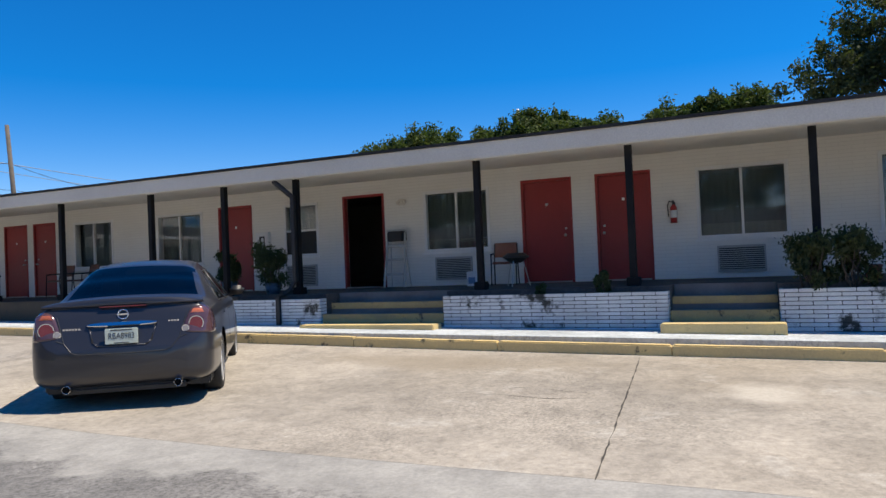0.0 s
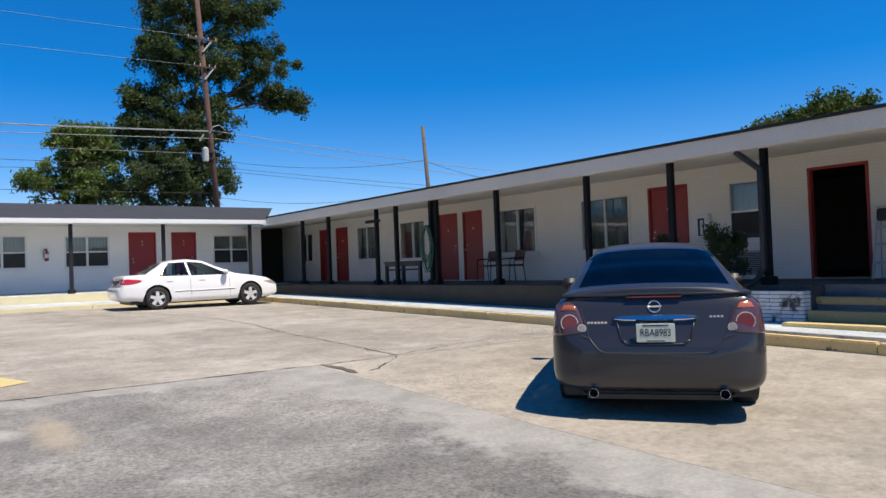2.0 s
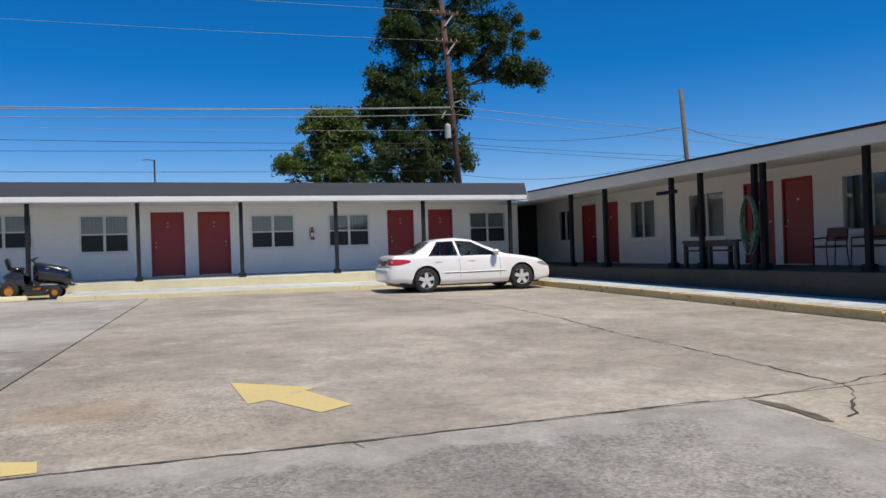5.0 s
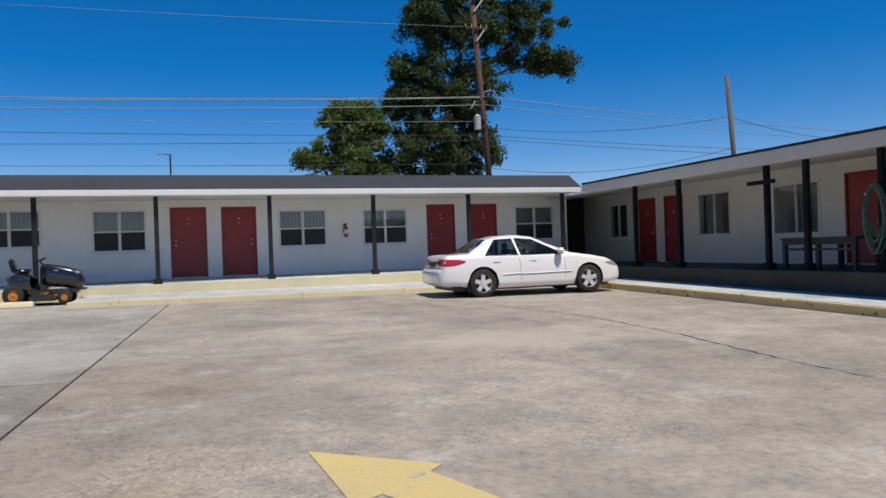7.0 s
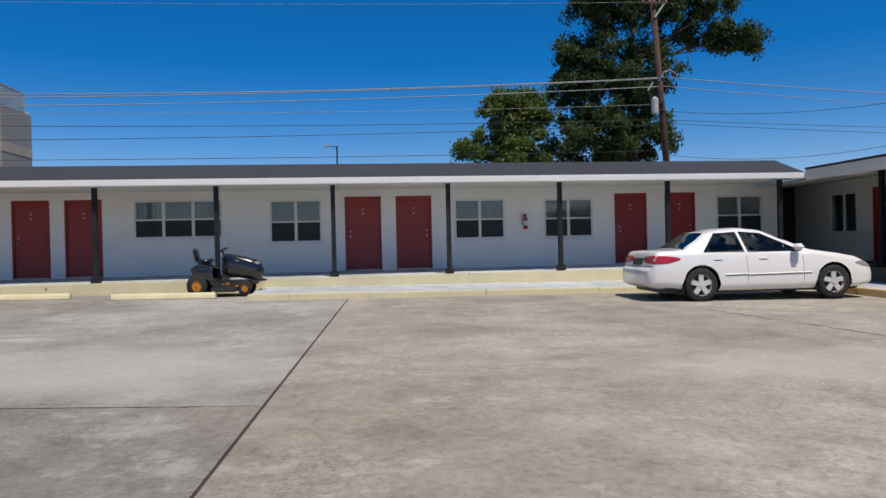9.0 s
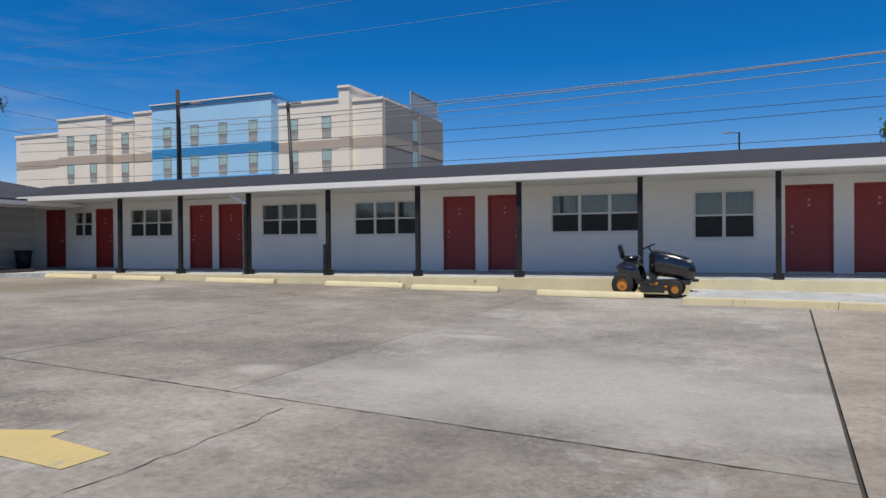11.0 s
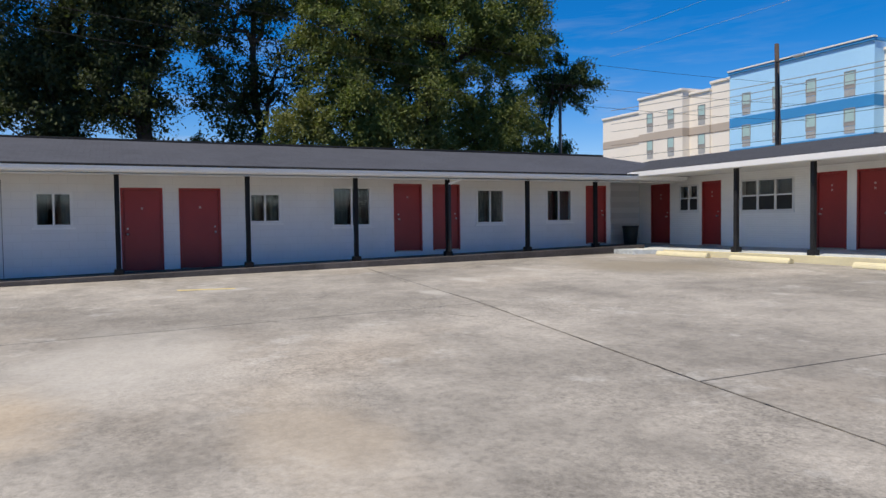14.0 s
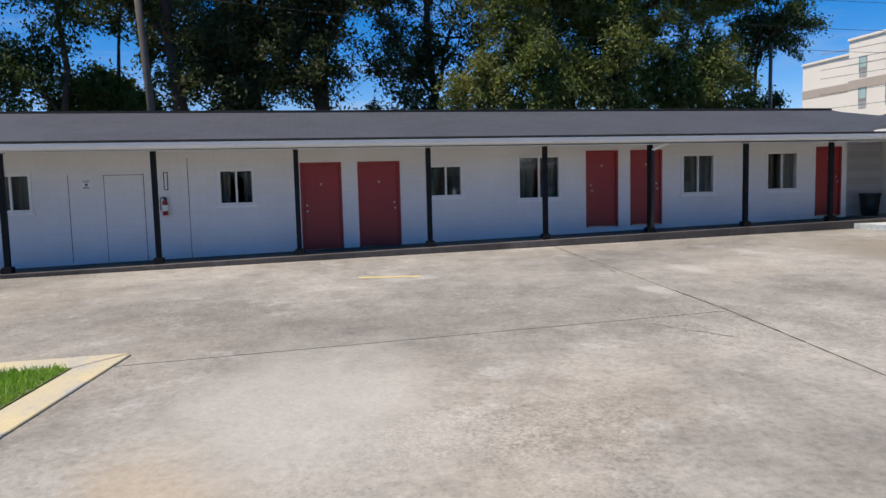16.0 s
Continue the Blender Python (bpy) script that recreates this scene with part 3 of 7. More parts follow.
wall("wall_north", WING_B, -36.6, 1.90, -0.2, 3.2, [(a, b, B_FLOOR, t) for a, b, _, t in B_DOORS] + [w[:4] for w in B_WINS], M_WALL, "white painted brick motel wall with red doors")
for a, b, fl, t in B_DOORS:
    door(WING_B, (a + b) / 2, B_FLOOR, b - a, t - B_FLOOR, "closed red flush door in a red frame in the brick wall", bool(fl), plates=2)
for i, (a, b, lo, hi, n) in enumerate(B_WINS):
    hung(WING_B, a, b, lo, hi, n, "white triple sash window with pale blinds" if n == 3 else "white double sash window with pale blinds", 50 + i)

# wing C: (u = y), its walk rising gently to the north
def west_floor(x, y):
    return 0.335 + 0.0208 * (y + 20.7)


C_DOORS = [(-17.64, -16.65, 1, 0.385, 2.515), (-16.26, -15.22, 0, 0.41, 2.515), (-10.33, -9.43, 1, 0.69, 2.69), (-9.08, -8.17, 0, 0.70, 2.69), (-3.49, -2.66, 0, 0.76, 2.70)]
C_WINS = [(-19.54, -18.70, 1.54, 2.41), (-14.50, -13.62, 1.58, 2.41), (-12.20, -11.02, 1.45, 2.60), (-7.61, -6.60, 1.47, 2.57), (-5.06, -4.04, 1.50, 2.59), (-24.42, -23.54, 1.51, 2.39)]
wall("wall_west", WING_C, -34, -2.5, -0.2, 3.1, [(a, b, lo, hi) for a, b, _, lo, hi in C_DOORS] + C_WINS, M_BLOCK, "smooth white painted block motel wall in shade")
for a, b, fl, lo, hi in C_DOORS:
    door(WING_C, (a + b) / 2, lo, b - a, hi - lo, "closed red flush door in a red frame in the block wall", bool(fl))
for i, b in enumerate(C_WINS):
    slider(WING_C, *b, "white two-light sliding window with dark room behind", M_CURT, 80 + i, gap=0.18 if i in (0, 1) else 0.06)


# Near-black brown holds both the dark end door and the passage's shade.
M_DKBROWN = plain("passage_dark_brown", (0.035, 0.028, 0.024), (0.022, 0.018, 0.016), 0.7, 1, 30, 0.1)


# ---- shells behind the walls ----
def shell(name, m, u0, u1, depth, z0, z1):
    bm = boxed(((u0, depth, z0), (u1, depth + 0.2, z1)), ((u0 - 0.2, 0.225, z0), (u0, depth, z1)), ((u1, 0.225, z0), (u1 + 0.2, depth, z1)))
    ob = part(name, bm, M_INSIDE)
    ob.matrix_world = m
    tagged(ob, "plain back walls of the motel rooms", "wall", kind="structure")
    fl = part("floor", boxed(((u0, 0.225, z0), (u1, depth, 0.58))), M_ROOMFLOOR)
    fl.matrix_world = m
    tagged(fl, "dark concrete room floor", "floor", kind="structure")
    ce = part("ceiling", boxed(((u0, 0.225, z1 - 0.1), (u1, depth, z1))), M_INSIDE)
    ce.matrix_world = m
    tagged(ce, "plain plaster room ceiling", "ceiling", kind="structure")


shell("wall_east_rooms", WING_A, -2.0, 43.8, 6.5, -0.4, 3.2)
shell("wall_north_rooms", WING_B, -36.4, 1.70, 6.5, -0.2, 3.2)
shell("wall_west_rooms", WING_C, -33.8, -2.7, 6.5, -0.2, 3.1)
tagged(part("wall_passage", boxed(((1.90, 2.2, 0.0), (3.88, 2.4, 3.2))), M_DKBROWN), "dark brown end of the passage, door and gloom in one colour", "wall", kind="structure")
tagged(part("wall_alcove", boxed(((1.68, 0.225, 0.0), (1.90, 2.4, 3.2))), M_WALL), "painted brick walls of the shaded passage", "wall", kind="structure")
tagged(part("wall_recess", boxed(((-36.82, -2.5, 0.0), (-36.6, 0.22, 3.1)), ((-36.6, -2.5, 0.0), (-35.36, -2.28, 3.1))), M_BLOCK), "white painted walls of the recessed corner", "wall", kind="structure")


# ---- roofs ----
def sheet(name, m, quads, material, label, category, thick=0.03, kind="structure"):
    bm = bmesh.new()
    for q in quads:
        v = [bm.verts.new(p) for p in q]
        w = [bm.verts.new(Vector(p) - Vector((0, 0, thick))) for p in q]
        bm.faces.new(v)
        bm.faces.new(w[::-1])
        n = len(q)
        for i in range(n):
            bm.faces.new((v[i], w[i], w[(i + 1) % n], v[(i + 1) % n]))
    ob = part(name, bm, material)
    ob.matrix_world = m
    return tagged(ob, label, category, kind=kind)


# wing B: dark gable roof with white fascia
EB = -2.55
sheet("roof_north", WING_B, [((-36.8, EB, 3.08), (1.05, EB, 3.08), (4.0, 3.5, 4.10), (-40, 3.5, 4.10)), ((-40, 3.5, 4.10), (4.0, 3.5, 4.10), (4.0, 9.5, 3.08), (-40, 9.5, 3.08))], M_ROOF, "dark shingle roof of the motel's north wing", "roof")
tagged(part("fascia_north", boxed(((-34.0, EB - 0.025, 2.925), (1.08, EB, 3.075)), bevel=0.004), M_FASCIA), "white painted fascia board", "fascia", kind="structure")
sheet("ceiling_porch_north", WING_B, [((-36.6, EB, 2.93), (1.05, EB, 2.93), (1.05, 0, 3.0), (-36.6, 0, 3.0))], M_SOFFIT, "painted porch ceiling", "ceiling", 0.02)
# wing A: low roof with a deep cream fascia
EA = -2.78
sheet("roof_east", WING_A, [((2.55, EA - 0.06, 3.20), (44, EA - 0.06, 3.20), (44, 7, 3.42), (-3, 7, 3.42), (-3, 0, 3.28), (2.55, 0, 3.28))], M_FELT, "low black felt roof of the east wing", "roof", 0.05)
tagged(part("fascia_east", boxed(((2.55, EA - 0.03, 2.875), (44, EA, 3.15)), bevel=0.006), M_CREAM), "deep cream fascia board with a black drip edge", "fascia", kind="structure").matrix_world = WING_A
sheet("ceiling_porch_east", WING_A, [((-2.2, EA, 2.885), (44, EA, 2.885), (44, 0, 3.06), (-2.2, 0, 3.06))], M_SOFFIT, "painted porch ceiling", "ceiling", 0.02)
# wing C: grey hipped roof with white fascia and gutter
EC = -1.40
sheet("roof_west", WING_C, [((-36, EC, 2.97), (-0.4, EC, 2.97), (-0.2, 3.37, 4.05), (-36, 3.37, 4.07)), ((-36, 3.37, 4.07), (-0.2, 3.37, 4.05), (4.0, 8.2, 2.95), (-36, 8.2, 2.95)), ((-0.4, EC, 2.97), (4.0, 1.0, 3.3), (4.0, 8.2, 2.95), (-0.2, 3.37, 4.05))], M_ROOFC, "grey shingle hipped roof of the west wing", "roof")
tagged(part("fascia_west", boxed(((-36, EC - 0.025, 2.80), (-0.55, EC, 2.95)), bevel=0.004), M_FASCIA), "white painted fascia board", "fascia", kind="structure").matrix_world = WING_C
tagged(part("drip_edge", boxed(((-36, EC - 0.16, 2.957), (-0.55, EC - 0.02, 2.995)), bevel=0.004), M_FELT), "black metal drip edge along the west roof", "drip edge", kind="structure").matrix_world = WING_C
tagged(part("ridge_cap", boxed(((-36, 3.27, 4.045), (-0.25, 3.47, 4.105)), bevel=0.01), M_FELT), "black ridge cap along the west roof", "ridge cap", kind="structure").matrix_world = WING_C
sheet("ceiling_porch_west", WING_C, [((-36, EC, 2.80), (-0.4, EC, 2.76), (-0.4, 0, 2.84), (-36, 0, 2.88))], M_SOFFIT, "painted porch ceiling", "ceiling", 0.02)


# ---- walks, kerbs ----
def kerb(name, pts0, pts1, h, material, label, step=2.4, wid=0.15):
    """A kerb in cast lengths between two points, following the lot's slope."""
    a, b = Vector(pts0), Vector(pts1)
    n = max(1, round((b - a).length / step))
    k = tagged(new(name), label, "kerb", kind="structure")
    side = Vector((-(b - a).y, (b - a).x)).normalized() * wid
    rnd = random.Random(len(name) + n)
    for i in range(n):
        p, q = a.lerp(b, i / n), a.lerp(b, (i + 1) / n)
        g = (q - p).normalized() * 0.006
        p, q = p + g, q - g
        d = rnd.uniform(-0.006, 0.006)
        bm = bmesh.new()
        prism(bm, [tuple(p), tuple(q), tuple(q + side), tuple(p + side)], lambda x, y: gz(x, y) - 0.08, lambda x, y: gz(x, y) + h + d)
        bmesh.ops.bevel(bm, geom=[e for e in bm.edges if min(v.co.z - gz(v.co.x, v.co.y) for v in e.verts) > 0.02], offset=0.02, segments=2, affect="EDGES")
        part("kerb_stone", bm, material, k)
    return k


kerb("kerb_east", (-0.52, -4.85), (-0.52, -44), 0.15, M_KERB, "chipped yellow painted concrete kerb")
kerb("kerb_north", (-0.40, -4.85), (-13.25, -4.85), 0.125, M_STOP, "pale yellow painted concrete kerb", 2.6, -0.15)


def deck(name, pts, top, material, label, category="sidewalk"):
    bm = bmesh.new()
    prism(bm, pts, -0.3, top)
    return tagged(part(name, bm, material), label, category, kind="structure")


lift = lambda h: (lambda x, y: gz(x, y) + h)
deck("sidewalk_east", [(-0.365, -44), (1.10, -44), (1.10, -4.7), (-0.365, -4.7)], lift(0.145), M_WALK, "blue-grey concrete sidewalk behind the kerb")
deck("sidewalk_north", [(-13.2, -4.70), (1.10, -4.70), (1.10, -2.55), (-13.2, -2.55)], lift(0.12), M_WALK, "blue-grey concrete sidewalk behind the kerb")
deck("porch_east", [(1.12, -44), (3.88, -44), (3.88, -2.55), (1.12, -2.55), (1.12, -22.88), (1.585, -22.88), (1.585, -25.38), (1.12, -25.38), (1.12, -29.16), (1.585, -29.16), (1.585, -30.66), (1.12, -30.66)], A_FLOOR, M_PORCH, "concrete porch floor, roof shade put into its dark colour", "porch")
deck("porch_north", [(-36.6, -2.45), (1.95, -2.45), (1.95, 0), (-36.6, 0)], lambda x, y: B_FLOOR - 0.01 + 0.055 * y / 2.45, M_WALK, "grey concrete porch floor", "porch")
deck("porch_passage", [(1.95, -2.55), (3.88, -2.55), (3.88, 2.2), (1.95, 2.2)], A_FLOOR + 0.02, M_PORCH, "concrete passage floor, shade put into its dark colour", "porch")
tagged(part("porch_edge", boxed(((-36.2, -2.56, 0.1), (1.10, -2.452, B_FLOOR - 0.058)), bevel=0.012), M_STOP), "pale yellow painted porch edge", "porch edge", kind="structure")
tagged(part("porch_edge", boxed(((1.06, -20.8, -0.3), (1.118, -2.57, A_FLOOR - 0.004)), bevel=0.01), M_RISER), "yellow painted porch edge, browned to paint in its shade", "porch edge", kind="structure")
deck("porch_west", [(-35.13, -36), (-33.74, -36), (-33.74, -2.2), (-35.13, -2.2)], west_floor, M_PORCH, "concrete walk in front of the doors, coloured dark for shade", "porch")


# ---- posts ----
def post(x, y, z0, z1, base=True, cap=True, half=0.055, grey=True):
    p = thing("porch_post", Matrix.Translation((x, y, z0)), "black painted steel porch post standing on the walk", "post", "porch posts")
    h = z1 - z0
    part("shaft", boxed(((-half, -half, 0.0), (half, half, h)), bevel=0.006), M_POSTG if grey else M_BLACK, p)
    if base:
        part("base_block", boxed(((-half - 0.05, -half - 0.05, 0), (half + 0.05, half + 0.05, 0.14)), bevel=0.012), M_POSTG if grey else M_BLACK, p)
    if cap:
        part("cap_plate", boxed(((-0.13, -0.07, h - 0.012), (0.13, 0.07, h + 0.004)), bevel=0.003), M_BLACK, p)
    return p


for y in (-33.9, -31.23, -28.57, -25.93, -22.07, -20.25, -18.2, -15.35, -12.9, -12.66, -10.95, -9.88, -6.85, -4.9):
    post(1.40, y, A_FLOOR, 2.90, cap=False, grey=False)
for x in (0.50, -2.69, -5.64, -8.57, -11.48, -14.31, -17.15, -19.83, -22.48, -25.09, -27.56, -29.94):
    post(x, -2.25, B_FLOOR - 0.062, 2.93)
for y in (-29.6, -26.7, -23.75, -20.74, -17.72, -14.70, -11.84, -9.09, -6.42, -3.91):
    post(-34.05, y, west_floor(0, y) - 0.004, 2.79, grey=False)


# ---- sedans ----
from mathutils.bvhtree import BVHTree


def pane(name, tint):
    """Thin glass: tinted see-through sheet with a clear gloss."""
    m, nt, p = nodes(name)
    nt.nodes.remove(p)
    see, gl, mx = nt.nodes.new("ShaderNodeBsdfTransparent"), nt.nodes.new("ShaderNodeBsdfGlossy"), nt.nodes.new("ShaderNodeMixShader")
    see.inputs[0].default_value = (*tint, 1)
    gl.inputs["Roughness"].default_value = 0.03
    fr = add(nt, "Fresnel", IOR=1.55)
    nt.links.new(fr.outputs[0], mx.inputs[0])
    nt.links.new(see.outputs[0], mx.inputs[1])
    nt.links.new(gl.outputs[0], mx.inputs[2])
    nt.links.new(mx.outputs[0], nt.nodes["Material Output"].inputs[0])
    return m


def car_paint(name, c, rough=0.3, metal=0.0, coat=1.0):
    return plain(name, c, tuple(0.92 * v for v in c), rough, 1.0, 200, 0.0, metal=metal, coat=coat)


M_GREYCAR = car_paint("car_paint_slate", (0.034, 0.034, 0.040), 0.36, 0.35, 0.6)
M_WHITECAR = car_paint("car_paint_white", (0.93, 0.92, 0.90), 0.35)
M_TINT = pane("car_glass_tinted", (0.10, 0.12, 0.15))
M_CLEAR = pane("car_glass_clear", (0.66, 0.74, 0.70))
M_TYRE = plain("tyre_rubber", (0.018, 0.018, 0.018), (0.03, 0.03, 0.028), 0.85, 6, 80, 0.2)
M_RIM = plain("alloy_rim", (0.80, 0.79, 0.78), (0.70, 0.69, 0.68), 0.32, 6, 60, 0.03, metal=0.2)
M_TRIM = plain("black_plastic", (0.015, 0.015, 0.016), (0.025, 0.025, 0.025), 0.5, 5, 90, 0.1)
M_SEAT = plain("seat_fabric", (0.19, 0.18, 0.17), (0.14, 0.13, 0.125), 0.9, 4, 120, 0.2)
M_REDLENS = plain("tail_lens_red", (0.56, 0.02, 0.025), (0.46, 0.015, 0.02), 0.12, 8, 90, 0.0, coat=0.8)
M_DEEPRED = plain("tail_lens_deep_red", (0.24, 0.016, 0.040), (0.18, 0.012, 0.03), 0.10, 8, 90, 0.0, coat=0.9)
M_LAMPGLASS = plain("tail_lens_smoked", (0.12, 0.062, 0.066), (0.09, 0.046, 0.052), 0.10, 8, 90, 0.0, metal=0.15, coat=0.9)
M_AMBER = plain("tail_lens_amber", (0.52, 0.14, 0.06), (0.42, 0.11, 0.05), 0.15, 8, 90, 0.0, coat=0.8)
M_LENS = plain("lamp_lens_silver", (0.52, 0.50, 0.49), (0.40, 0.38, 0.38), 0.12, 6, 60, 0.0, metal=0.3, coat=0.8)
M_CHROME = plain("chrome", (0.75, 0.76, 0.78), (0.68, 0.69, 0.71), 0.08, 6, 60, 0.0, metal=1.0)
# Near-black for the disc that stands in for the pipe's dark inside.
M_BORE = plain("exhaust_bore_black", (0.004, 0.004, 0.004), (0.007, 0.007, 0.007), 0.95, 6, 90, 0.0, shine=0.1)
M_PLATE = plain("licence_plate", (0.62, 0.66, 0.56), (0.55, 0.60, 0.50), 0.5, 8, 90, 0.05)
M_INK = plain("dark_ink", (0.02, 0.03, 0.05), (0.03, 0.04, 0.06), 0.6, 8, 90, 0.0)


def lerp_rows(rows, x):
    for a, b in zip(rows, rows[1:]):
        if x <= b[0]:
            t = max(0.0, (x - a[0]) / (b[0] - a[0]))
            t = t * t * (3 - 2 * t) * 0.35 + t * 0.65
            return [p + (q - p) * t for p, q in zip(a[1:], b[1:])]
    return list(rows[-1][1:])


def smooth_rows(rows, x, d=0.05):
    """The rows' values near x, averaged over a short stretch so that the lines flow."""
    w = min(d, x * 0.5, (rows[-1][0] - x) * 0.5)
    s = [lerp_rows(rows, x + k * w / 2) for k in (-2, -1, 0, 1, 2)]
    return [sum(c * q for c, q in zip((0.1, 0.25, 0.3, 0.25, 0.1), v)) for v in zip(*s)]


def section(bot, w, belt, top, tumble):
    """Half a cross-section from the floor's middle round the flank, window line and roof edge to the centre line."""
    mid = bot + 0.52 * (belt - bot)
    out = []
    for k in range(11):
        a = math.pi / 2 * (k / 10 - 1)
        c, s = math.cos(a), -math.sin(a)
        out.append((w * c ** 0.30, mid - (mid - bot) * s ** 0.34))
    ys = w * 0.955
    for k in range(1, 8):
        u = k / 7
        out.append((w + (ys - w) * u ** 1.8, mid + (belt - mid) * u))
    h = max(0.012, top - belt)
    S, R = Vector((ys, belt)), Vector((max(0.3, ys - 0.06 - tumble * h), belt + h * min(0.93, 0.70 + 0.6 * h)))
    T = Vector((R.x * 0.78, R.y + (top - R.y) * 0.42))
    A = S.lerp(R, 0.80)
    for k in range(1, 11):
        out.append(tuple(S.lerp(A, k / 10)))
    for k in range(1, 6):
        u = k / 5
        out.append(tuple(A.lerp(R, u).lerp(R.lerp(T, u), u)))
    for k in range(1, 29):
        y = T.x * (1 - k / 28)
        out.append((y, top - (top - T.y) * (y / T.x) ** 2))
    return out


def hull(rows, tumble, step=0.02):
    """The whole skin: stations (x, bottom, half width, belt height, centre-line height) lofted from tail to nose."""
    L = rows[-1][0]
    line = [(L * i / 4000, smooth_rows(rows, L * i / 4000)[3]) for i in range(4001)]
    xs, run = [0.0], 0.0
    for p, q in zip(line, line[1:]):
        run += math.hypot(q[0] - p[0], q[1] - p[1])
        if run >= step:
            xs.append(q[0])
            run = 0.0
    xs[-1] = L
    bm = bmesh.new()
    rings = []
    for x in xs:
        bot, w, belt, top = smooth_rows(rows, x)
        half = section(bot, w, min(belt, top - 0.012), top, tumble)
        ring = half + [(-y, z) for y, z in half[-2:0:-1]]
        rings.append([bm.verts.new((x, y, z)) for y, z in ring])
    for a, b in zip(rings, rings[1:]):
        for k in range(len(a)):
            bm.faces.new((a[k], a[(k + 1) % len(a)], b[(k + 1) % len(a)], b[k]))
    bm.faces.new(rings[0][::-1])
    bm.faces.new(rings[-1])
    bmesh.ops.recalc_face_normals(bm, faces=bm.faces)
    return bm


def carve(bm, arches, inner):
    """Opens the wheel arches: faces inside each circle go, and the rim is drawn onto the circle."""
    for x, z, r in arches:
        def off(v):
            return math.hypot(v.co.x - x, v.co.z - z)
        gone = [f for f in bm.faces if min(abs(v.co.y) for v in f.verts) > inner and max(abs(v.co.x - x) for v in f.verts) < 1.3 * r and sum(off(v) for v in f.verts) / len(f.verts) < r]
        bmesh.ops.delete(bm, geom=gone, context="FACES")
        for e in [e for e in bm.edges if e.is_boundary]:
            for v in e.verts:
                d = off(v)
                if abs(v.co.y) > inner and 0.6 * r < d < 1.35 * r and v.co.z > 0.2:
                    v.co.x = x + (v.co.x - x) * r / d
                    v.co.z = z + (v.co.z - z) * r / d


def inside(poly, u, v):
    hit = False
    for (a, b), (c, d) in zip(poly, poly[1:] + poly[:1]):
        if (b > v) != (d > v) and u < (c - a) * (v - b) / (d - b) + a:
            hit = not hit
    return hit


def lift(bm, test):
    """Takes the faces whose middle passes the test out of a mesh and gives them back as a mesh of their own."""
    gone = [f for f in bm.faces if test(f.calc_center_median())]
    out = bmesh.new()
    seen = {}
    for f in gone:
        vs = []
        for v in f.verts:
            if v not in seen:
                seen[v] = out.verts.new(v.co)
            vs.append(seen[v])
        out.faces.new(vs)
    bmesh.ops.delete(bm, geom=gone, context="FACES")
    return out


def patch(bm, c, nu=8, nv=8, bulge=(0, 0, 0), thick=0.0):
    """A bulged sheet between four corners, with a little thickness behind it."""
    a, b, d, e = (Vector(p) for p in c)
    g = []
    for i in range(nu + 1):
        u = i / nu
        row = []
        for j in range(nv + 1):
            v = j / nv
            p = a.lerp(b, u).lerp(e.lerp(d, u), v) + Vector(bulge) * (16 * u * (1 - u) * v * (1 - v)) ** 0.6
            row.append(bm.verts.new(p))
        g.append(row)
    for i in range(nu):
        for j in range(nv):
            bm.faces.new((g[i][j], g[i + 1][j], g[i + 1][j + 1], g[i][j + 1]))
    return g


def strip(name, pts, r, material, parent, label=""):
    """A rounded bar along a run of points."""
    bm = bmesh.new()
    for p, q in zip(pts, pts[1:]):
        tube(bm, p, q, r, n=8)
    return part(name, bm, material, parent, label, True)


def text(body, size, m, parent, material, name="lettering"):
    cu = bpy.data.curves.new(name, "FONT")
    cu.body, cu.size, cu.align_x, cu.align_y, cu.extrude = body, size, "CENTER", "CENTER", 0.0015
    tmp = new(name, cu)
    bpy.context.view_layer.update()
    me = bpy.data.meshes.new_from_object(tmp.evaluated_get(bpy.context.evaluated_depsgraph_get()))
    bpy.data.objects.remove(tmp)
    me.materials.append(material)
    ob = new(name, me)
    ob.parent = parent
    ob.matrix_local = m
    return ob


